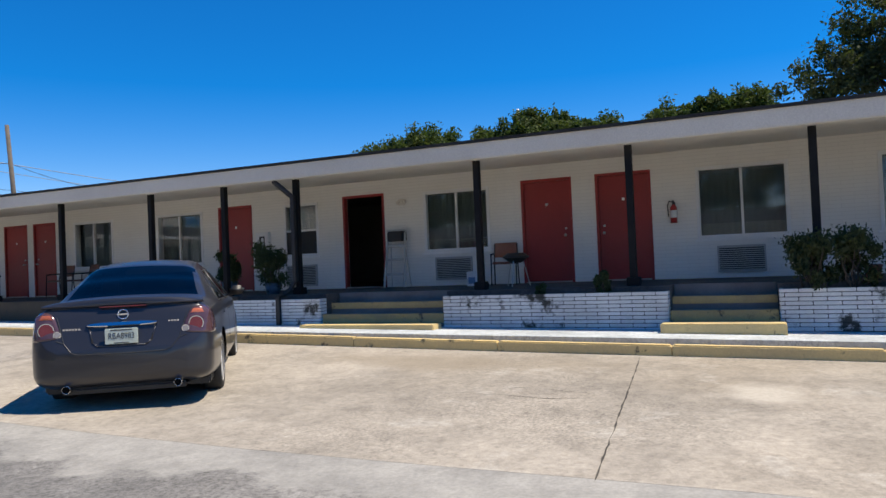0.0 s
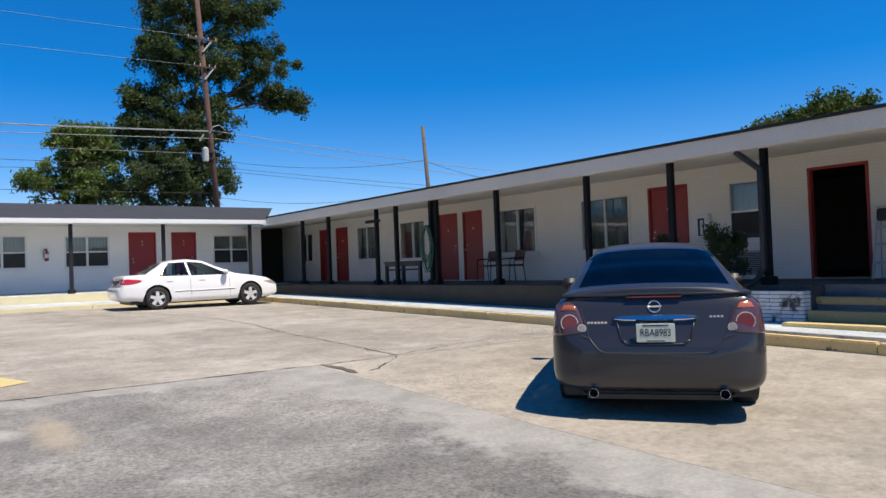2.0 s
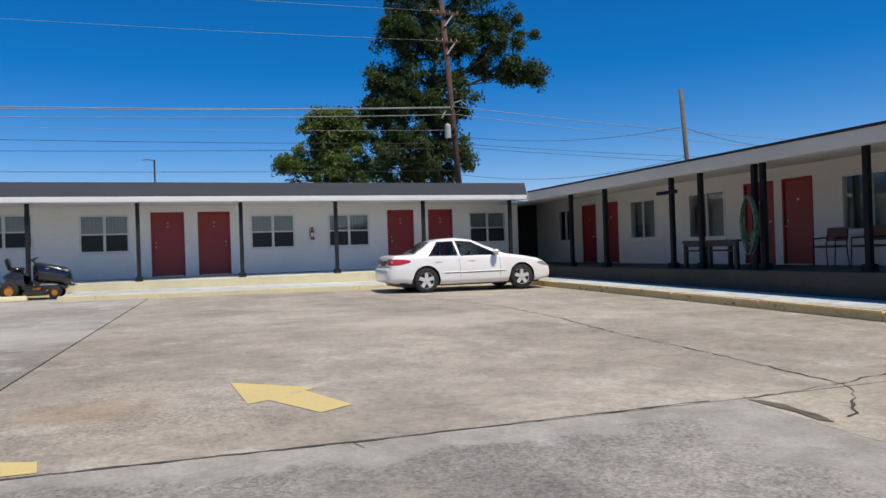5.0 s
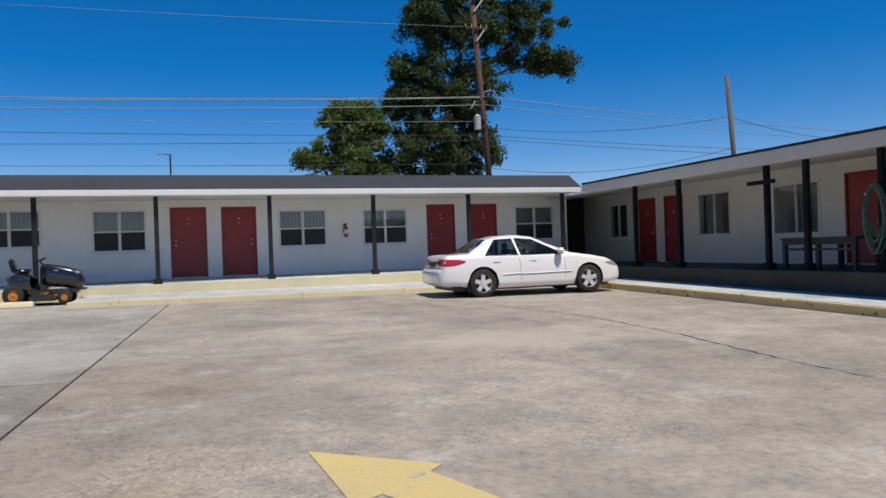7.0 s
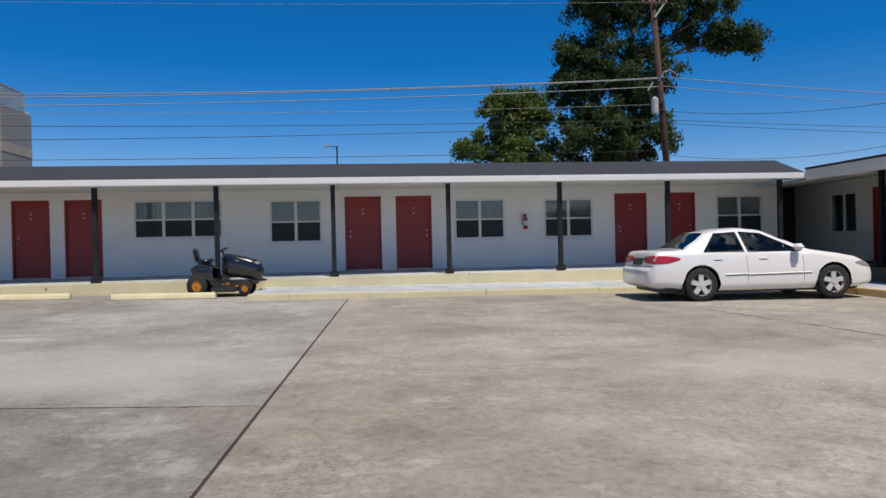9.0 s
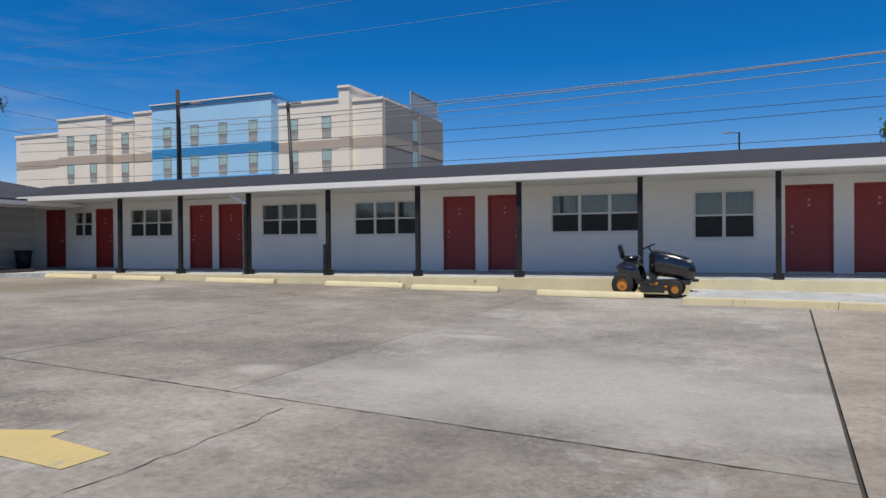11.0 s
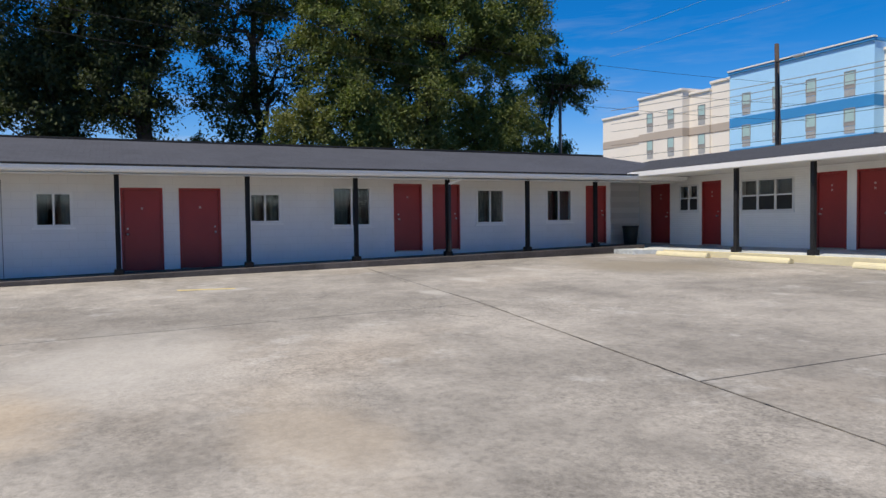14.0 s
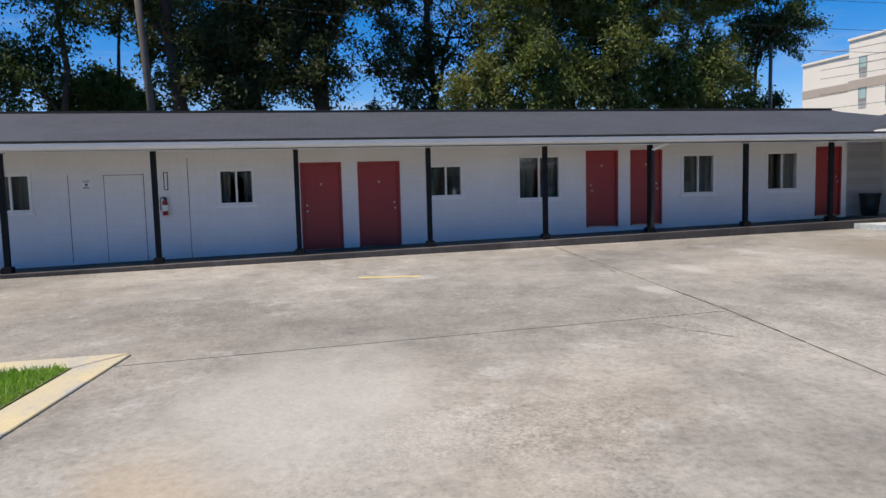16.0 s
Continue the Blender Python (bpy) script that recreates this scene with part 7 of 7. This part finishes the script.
block(27.1, 29.75, -0.2, 15.55, M_STUCCO, M_BAND)
block(29.75, 32.6, 0.0, 14.85, M_STUCCO, M_BAND)
block(32.6, 39.6, 1.0, 15.30, M_STUCCO, M_BAND)
block(39.6, 47.6, 0.0, 14.10, M_STUCCO, M_BAND)
# Side wall and recess get grey in place of cream, as painted shade.
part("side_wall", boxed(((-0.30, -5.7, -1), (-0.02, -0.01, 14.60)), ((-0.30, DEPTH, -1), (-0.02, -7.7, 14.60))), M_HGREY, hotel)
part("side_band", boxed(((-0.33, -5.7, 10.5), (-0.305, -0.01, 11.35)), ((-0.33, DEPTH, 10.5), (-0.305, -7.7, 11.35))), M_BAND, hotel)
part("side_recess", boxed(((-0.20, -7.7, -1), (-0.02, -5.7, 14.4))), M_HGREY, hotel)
for z in (11.7, 8.65):
    part("side_window", boxed(((-0.24, -7.2, z), (-0.205, -6.2, z + 2.0))), M_HGLASS, hotel)
scr = part("roof_screen", boxed(((-0.3, -12.4, 14.9), (-0.22, -5.5, 14.98)), ((-0.3, -12.4, 16.38), (-0.22, -5.5, 16.46)), ((-0.3, -5.58, 14.98), (-0.22, -5.5, 16.38)), ((-0.3, -12.4, 14.98), (-0.22, -12.32, 16.38))), M_SCREEN, hotel)
for k in range(9):
    part("screen_slat", boxed(((-0.27, -12.32, 14.98 + 0.158 * k), (-0.24, -5.58, 15.10 + 0.158 * k))), M_SCREEN, scr)
part("roof_unit", boxed(((0.8, -5.2, 14.6), (2.6, -2.6, 15.45)), bevel=0.1), M_METAL, hotel)
for x in (0.35, 1.4):
    part("roof_mast", _bar([(x, -1.8, 14.6), (x, -1.8, 15.7)], 0.04), M_METAL, hotel)
for x, out in ((5.85, 0.0), (9.5, 0.0), (13.3, 1.2), (16.9, 1.2), (20.4, 1.2), (23.9, 1.2), (26.55, 0.0), (30.85, 0.0), (34.35, 1.0), (37.7, 1.0)):
    for z in (12.12, 9.07, 6.02):
        hwin(x, z, out)


M_POLE = plain("pole_brown_wood", (0.075, 0.052, 0.042), (0.045, 0.033, 0.028), 0.9, 3, 30, 0.4)
M_POLET = plain("pole_grey_wood", (0.15, 0.125, 0.10), (0.10, 0.085, 0.07), 0.9, 3, 30, 0.4)
M_WIRE = plain("cable_grey", (0.34, 0.34, 0.35), (0.26, 0.26, 0.27), 0.6, 3, 30, 0.0)
M_WIREB = plain("cable_black", (0.015, 0.015, 0.016), (0.02, 0.02, 0.02), 0.6, 3, 30, 0.0)


def pole(x, y, h, r, material, label, lean=(0, 0), arms=()):
    t = thing("utility_pole", Matrix.Translation((x, y, 0)), label, "utility pole")
    bm = bmesh.new()
    tube(bm, (-lean[0] * 0.05, -lean[1] * 0.05, -0.5), (lean[0], lean[1], h), r, r * 0.72, 14)
    part("shaft", bm, material, t, smooth=True)
    for z, w in arms:
        c = lean[0] * z / h
        part("crossarm", boxed(((c - w, -0.3, z - 0.06), (c + w, -0.2, z + 0.06)), bevel=0.01), material, t)
        for s in (-0.9, -0.4, 0.4, 0.9):
            bm = bmesh.new()
            tube(bm, (c + s * w, -0.25, z + 0.06), (c + s * w, -0.25, z + 0.22), 0.035, 0.025, 8)
            part("insulator", bm, M_LADDER, t)
    return t


M_POLER = plain("pole_red_brown", (0.13, 0.068, 0.05), (0.075, 0.042, 0.034), 0.9, 3, 30, 0.4)
p1 = pole(6.95, 18.0, 19.5, 0.21, M_POLER, "red-brown timber utility pole with transformer and cables", lean=(-1.30, 0), arms=((16.4, 1.0), (14.6, 0.75)))
bm = bmesh.new()
tube(bm, (-1.13, -0.35, 8.4), (-1.13, -0.35, 9.2), 0.20, 0.20, 16)
tube(bm, (-1.13, -0.35, 9.2), (-1.13, -0.35, 9.32), 0.20, 0.07, 16)
part("transformer", bm, M_LADDER, p1, "pale grey transformer can", False)
part("transformer_bracket", boxed(((-1.00, -0.34, 8.55), (-0.55, -0.14, 8.65)), ((-1.00, -0.34, 8.95), (-0.58, -0.14, 9.05))), M_TRIM, p1)
part("cutout_fuse", _bar([(-1.45, -0.2, 9.7), (-1.20, -0.3, 10.15)], 0.045), M_LADDER, p1)
part("cable_loop", _bar([(-0.78, -0.2, 10.25), (-0.58, -0.3, 10.70), (-0.15, -0.3, 10.85), (0.3, -0.2, 10.55)], 0.035), M_WIRE, p1)
part("pole_brace", _bar([(-0.95, -0.2, 13.8), (-0.42, -0.25, 14.55)], 0.05), M_LADDER, p1)
part("pole_brace", _bar([(-1.06, -0.2, 15.6), (-0.50, -0.25, 16.35)], 0.05), M_LADDER, p1)
pole(18.3, 9.7, 10.3, 0.16, M_POLET, "grey-brown timber utility pole behind the east roof", lean=(-0.75, 0))
pole(-39.6, 11.0, 9.8, 0.14, M_POLE, "dark timber lamp pole behind the roof", lean=(-0.25, 0))
pole(-41.2, -21.75, 12.5, 0.13, M_POLET, "grey timber utility pole behind the west roof", lean=(0.0, -0.75))
pole(-44.3, 1.7, 7.4, 0.10, M_POLET, "weathered timber pole among the trees", lean=(0.05, 0))


def street_lamp(x, y, h, arm, label):
    t = thing("street_lamp", Matrix.Translation((x, y, 0)), label, "street lamp")
    part("mast", _bar([(0, 0, -0.3), (0, 0, h)], 0.055), M_SPOUT, t)
    part("arm", _bar([(0, 0, h - 0.05), (arm, 0, h + 0.02)], 0.03), M_SPOUT, t)
    part("lamp_head", boxed(((min(arm, 1.6 * arm), -0.10, h - 0.04), (max(arm, 1.6 * arm), 0.10, h + 0.06)), bevel=0.02), M_ACMETAL, t)


lamp_pole = pole(-35.07, 15.0, 9.5, 0.12, M_SPOUT, "black timber street lamp pole behind the north roof", lean=(-0.55, 0))
part("arm", _bar([(-0.62, -0.1, 9.25), (-0.05, -0.3, 9.36)], 0.035), M_SPOUT, lamp_pole)
part("lamp_head", boxed(((-0.08, -0.40, 9.31), (0.50, -0.20, 9.41)), bevel=0.02), M_ACMETAL, lamp_pole)
street_lamp(-39.6, 10.7, 8.9, 0.95, "lamp arm on the dark pole behind the roof")
street_lamp(-12.05, 30.4, 8.45, -0.55, "thin street lamp behind the north roof")
pole(60.0, -8.4, 16.6, 0.20, M_LADDER, "thin pale pole among distant trees", arms=((15.6, 0.9),))


def wire(a, b, sag, r, material, label):
    cu = bpy.data.curves.new("cable", "CURVE")
    cu.dimensions, cu.bevel_depth, cu.bevel_resolution = "3D", 0.68 * r, 1
    sp2 = cu.splines.new("POLY")
    n = 24
    sp2.points.add(n)
    a, b = Vector(a), Vector(b)
    for i in range(n + 1):
        t = i / n
        p = a.lerp(b, t) - Vector((0, 0, 4 * sag * t * (1 - t)))
        sp2.points[i].co = (*p, 1)
    cu.materials.append(material)
    return tagged(new("cable", cu), label, "cable", "overhead cables")


for z0, z1, dz, r, mt in ((16.6, 16.4, 0.5, 0.014, M_WIRE), (14.7, 14.6, 0.5, 0.014, M_WIRE), (10.45, 10.3, 0.9, 0.040, M_WIRE), (10.40, 9.6, 0.7, 0.036, M_WIRE), (9.95, 9.2, 0.7, 0.034, M_WIRE), (8.95, 9.2, 0.6, 0.018, M_WIRE), (8.1, 8.6, 0.5, 0.022, M_WIREB), (7.8, 7.5, 0.5, 0.022, M_WIREB), (6.35, 6.5, 0.3, 0.022, M_WIREB)):
    wire((6.15, 17.9, z0), (-62, 18.6, z1), dz, r, mt, "overhead cable strung between utility poles")
for z, e, sag, r, mt in ((10.5, (52, 14.0, 8.0), 0.5, 0.036, M_WIRE), (10.0, (52, 14.2, 7.2), 0.5, 0.028, M_WIRE), (8.6, (17.62, 9.7, 8.05), 0.55, 0.020, M_WIREB), (8.1, (52, 14.0, 7.0), 0.4, 0.020, M_WIREB), (7.9, (52, 14.2, 6.4), 0.4, 0.020, M_WIREB), (6.15, (17.70, 9.7, 6.27), 0.75, 0.020, M_WIREB)):
    wire((6.3, 17.9, z), e, sag, r, mt, "overhead cable strung between utility poles")
wire((17.6, 9.7, 8.05), (24.5, 8.0, 6.6), 0.25, 0.020, M_WIREB, "service cable dropping behind the east roof")
for z in (8.2, 7.2, 6.4):
    wire((-41.2, -22.3, z + 1.6), (-40.5, 14, z), 0.6, 0.011, M_WIREB, "overhead cable along the trees")

OAK = "dark green broadleaf tree rising behind the motel roof"
PINE = "tall dark tree with a thick bare trunk behind the west roof"
tree(8.0, 27.0, 21, M_LEAF3, "tall dark oak with one long spreading limb behind the north roof", [(-2.6, 0, 8.6, 2.9, 3.2, 44), (1.0, 0.5, 8.6, 2.6, 3.0, 34), (-2.9, 0, 13.2, 2.6, 2.8, 40), (0.8, 0, 13.0, 2.4, 2.6, 30), (-1.6, 0, 17.8, 2.7, 2.4, 34), (2.6, 0, 18.6, 2.6, 2.3, 26), (6.6, 0, 18.4, 2.6, 1.9, 18), (8.0, -0.3, 15.6, 2.2, 1.1, 15), (5.4, 0.2, 15.9, 1.9, 1.2, 8), (-0.4, 0, 22.0, 3.0, 2.0, 30), (4.2, 0, 22.6, 3.0, 2.0, 26)], 22.0, 0.42, (0.8, 0), 420, 0.135, 1.05, 0.25)
tree(2.6, 40.0, 23, M_LEAF5, "yellow-green spreading tree well behind the north roof", [(-0.6, 0, 12.6, 2.3, 2.3, 32), (2.2, 0.4, 12.8, 2.2, 2.3, 30), (-3.3, 0, 9.4, 1.5, 1.6, 12), (0.8, 0, 9.2, 3.2, 2.2, 34)], 14.0, 0.3, (0, 0), 380, 0.15, 1.15)
# behind the west wing
tree(-46.0, -4.3, 31, M_LEAF4, "broad sunlit olive-green tree behind the west roof", [(1.5, -4.6, 6.2, 2.4, 2.2, 46), (1.5, -0.8, 6.6, 2.6, 2.4, 50), (1.2, 3.0, 6.2, 2.2, 2.0, 38), (1.2, -4.2, 9.8, 2.7, 2.3, 56), (1.2, -0.2, 10.4, 2.8, 2.4, 56), (0.6, 3.8, 10.6, 2.6, 2.2, 46), (0.8, -3.8, 13.8, 3.0, 2.4, 56), (0.6, 0.8, 14.2, 3.2, 2.4, 56), (0.2, 5.0, 14.0, 2.2, 1.9, 32), (0, -1.4, 17.4, 3.6, 2.2, 50), (1.6, -6.4, 5.2, 1.3, 1.6, 16)], 17.5, 0.42, (0, 0), 681, 0.078, 0.95, 0.55)
tree(-46.2, 2.0, 40, M_LEAF3, "small leaning tree with a rounded dark crown", [(0, 1.3, 8.7, 1.9, 1.6, 40), (0, -0.5, 6.9, 1.1, 1.0, 8), (0, 0.2, 5.0, 1.3, 0.7, 14)], 9.0, 0.13, (0, 0.6), 385, 0.070, 0.75, 0.3)
tree(-47.5, -12.1, 33, M_LEAF1, "dark airy forked tree behind the west roof", [(0, -1.2, 7.4, 2.1, 1.9, 20), (0, 1.0, 8.4, 1.9, 1.7, 16), (0, -1.5, 11.2, 2.5, 2.0, 26), (0, 1.4, 12.2, 2.4, 1.9, 22), (0, 0, 15.6, 3.2, 2.2, 34), (0, -0.3, 5.0, 2.4, 1.1, 14)], 15.0, 0.26, (0, 0.4), 334, 0.086, 1.0, 0.4, 1.1)
tree(-46.0, -16.8, 34, M_LEAF1, PINE, [(0.4, -0.8, 7.2, 2.2, 2.2, 34), (0.3, 1.3, 9.6, 2.0, 2.0, 28), (0, -1.2, 11.2, 2.6, 2.0, 34), (0, 0.8, 14.0, 2.8, 2.2, 36), (0, -1.0, 17.2, 3.0, 2.4, 36)], 19.0, 0.34, (0, 0.3), 406, 0.086, 1.0, 0.4)
tree(-47.0, -19.3, 32, M_LEAF1, OAK, [(0.6, -0.6, 6.2, 2.2, 2.2, 44), (0.6, 0.8, 9.2, 2.4, 2.2, 44), (0, -0.8, 12.4, 2.8, 2.2, 40), (0, 0.5, 16.0, 3.2, 2.4, 40)], 16.0, 0.40, (0, 0), 426, 0.086, 1.0, 0.45)
tree(-46.0, -22.3, 35, M_LEAF1, PINE, [(0, 1.6, 8.0, 1.7, 1.6, 16), (0.3, -1.2, 9.2, 1.9, 1.2, 14), (0, 0.6, 12.0, 2.8, 2.0, 30), (0, -1.6, 14.6, 3.0, 2.2, 32), (0, 0.8, 17.6, 3.2, 2.2, 34)], 20.0, 0.36, (0, 0.5), 385, 0.086, 1.0, 0.4)
tree(-49.0, -24.4, 38, M_LEAF2, OAK, [(0, 0.6, 5.6, 1.9, 1.2, 20), (0, -1.4, 6.0, 2.0, 1.3, 20), (0, 0.2, 10.6, 2.2, 1.5, 16)], 9.0, 0.16, (0, 0), 478, 0.078, 0.9)
tree(-47.5, -26.6, 36, M_LEAF3, "slender open tree with a thin dark trunk", [(0, -0.9, 6.6, 1.7, 1.3, 16), (0, 0.8, 8.8, 1.7, 1.2, 13), (0, -0.8, 10.8, 2.3, 1.6, 20), (0, 1.0, 13.2, 2.5, 1.8, 24)], 13.5, 0.18, (0, 0.8), 334, 0.086, 0.95, 0.4)
tree(-48.0, -30.5, 37, M_LEAF3, OAK, [(0, 0.8, 6.4, 2.4, 2.0, 32), (0, -1.4, 8.6, 2.6, 2.2, 32), (0, 0.8, 11.6, 2.8, 2.2, 32), (0, -0.8, 15.0, 3.0, 2.2, 30)], 15.0, 0.28, (0, 0), 385, 0.086, 1.0)
tree(-47.0, -35.5, 39, M_LEAF3, OAK, [(0, 0.8, 7.4, 2.8, 2.8, 34), (0, -0.6, 12.4, 3.2, 3.0, 34)], 14.0, 0.28, (0, 0), 251, 0.12, 1.1)
tree(-57.0, -25.0, 51, M_LEAF1, OAK, [(0, -2.2, 7.0, 2.4, 1.8, 16), (0, 1.6, 10.5, 2.8, 2.2, 20), (0, -1.0, 15.0, 3.2, 2.4, 24)], 16.0, 0.36, (0, 0), 210, 0.14, 1.2)
# behind the east wing
tree(60.0, 3.8, 41, M_LEAF2, "rounded green tree far behind the east roof", [(0, 2.2, 12.9, 3.6, 2.0, 30), (0, -1.8, 13.6, 3.4, 2.2, 30), (0, 0, 9.0, 4.5, 3.0, 26)], 13.0, 0.35, (0, 0), 380, 0.20, 1.5)
tree(60.5, -8.0, 42, M_LEAF2, OAK, [(0, 2.0, 13.4, 3.0, 2.0, 26), (0, -1.4, 14.3, 3.0, 1.9, 26), (0, 0, 9.0, 4.2, 3.0, 26)], 13.0, 0.35, (0, 0), 380, 0.20, 1.4)
tree(60.0, -14.0, 43, M_LEAF2, OAK, [(0, 2.0, 13.8, 3.2, 1.7, 26), (0, -2.2, 13.2, 3.2, 1.6, 26), (0, 0, 9.0, 4.2, 3.0, 24)], 13.0, 0.35, (0, 0), 380, 0.20, 1.4)
tree(60.0, -25.0, 44, M_LEAF2, OAK, [(0, 1.4, 13.2, 2.8, 1.7, 22), (0, -2.2, 13.9, 2.6, 1.5, 18), (0, 0, 9.0, 4.2, 3.0, 24)], 13.0, 0.35, (0, 0), 380, 0.20, 1.3)
tree(60.0, -30.2, 45, M_LEAF2, OAK, [(0, 0, 14.4, 2.0, 1.5, 22), (0, 1.0, 11.0, 3.0, 2.4, 24), (0, -1.6, 12.8, 1.8, 1.6, 12)], 14.0, 0.35, (0, 0), 380, 0.20, 1.3)
tree(14.2, -36.0, 46, M_LEAF1, "large dark tree overhanging the east roof", [(0, 3.2, 6.3, 1.5, 1.3, 24), (0, 1.2, 7.6, 1.9, 1.7, 34), (0, -1.4, 8.4, 2.4, 1.8, 36), (0, -0.6, 5.6, 2.6, 1.4, 26), (0, -0.8, 10.2, 2.0, 1.4, 24)], 10.5, 0.32, (0, 0), 330, 0.075, 0.75, 0.2)
tree(24.5, 8.5, 47, M_LEAF2, OAK, [(0, 0, 5.9, 1.3, 0.7, 14)], 6.0, 0.14, (0, 0), 300, 0.10, 0.7)
tree(31.0, -6.5, 48, M_LEAF2, OAK, [(0, 0, 7.0, 1.8, 1.1, 18)], 7.0, 0.16, (0, 0), 300, 0.12, 0.8)


# ---- planter bricks, last ----
def planter_bricks():
    rnd = random.Random(77)
    bw, bh, g = 0.36, 0.061, 0.010
    made = {}

    def brick_mesh(w):
        key = round(w, 2)
        if key not in made:
            bm = boxed(((0, 0, 0), (0.055, key - g, bh - g)), bevel=0.006)
            me = bpy.data.meshes.new("brick")
            bmesh.ops.recalc_face_normals(bm, faces=bm.faces)
            bm.to_mesh(me)
            bm.free()
            me.materials.append(M_PLANT)
            made[key] = me
        return made[key]

    for p, L, H, D in BRICKS:
        n = int(H / bh)
        for k in range(n):
            y = 0.0
            first = bw / 2 if k % 2 else bw
            while y < L - 0.02:
                w = min(first if y == 0 else bw, L - y)
                ob = new("brick", brick_mesh(w))
                ob.parent = p
                ob.location = (-0.006 + rnd.uniform(-0.004, 0.004), y + g / 2, k * bh + 0.002 + (H - n * bh))
                y += w
            for end in (0, 1):
                x = 0.0
                while x < D - 0.02:
                    w = min(bw / 2 if (k + 1) % 2 and x == 0 else bw, D - x)
                    ob = new("brick", brick_mesh(w))
                    ob.parent = p
                    ob.rotation_euler = (0, 0, radians(-90) if end == 0 else radians(90))
                    ob.location = (x + 0.06 if end == 0 else x + w - g / 2 + 0.052, 0.049 - 0.055 if False else (-0.006 + 0.0 if end == 0 else L + 0.006), k * bh + 0.002 + (H - n * bh))
                    if end == 0:
                        ob.rotation_euler = (0, 0, radians(90))
                        ob.location = (x + w, -0.006, ob.location[2])
                        ob.location = (min(x + w, D), -0.006, k * bh + 0.002 + (H - n * bh))
                    else:
                        ob.rotation_euler = (0, 0, radians(-90))
                        ob.location = (x, L + 0.006, k * bh + 0.002 + (H - n * bh))
                    x += w


planter_bricks()
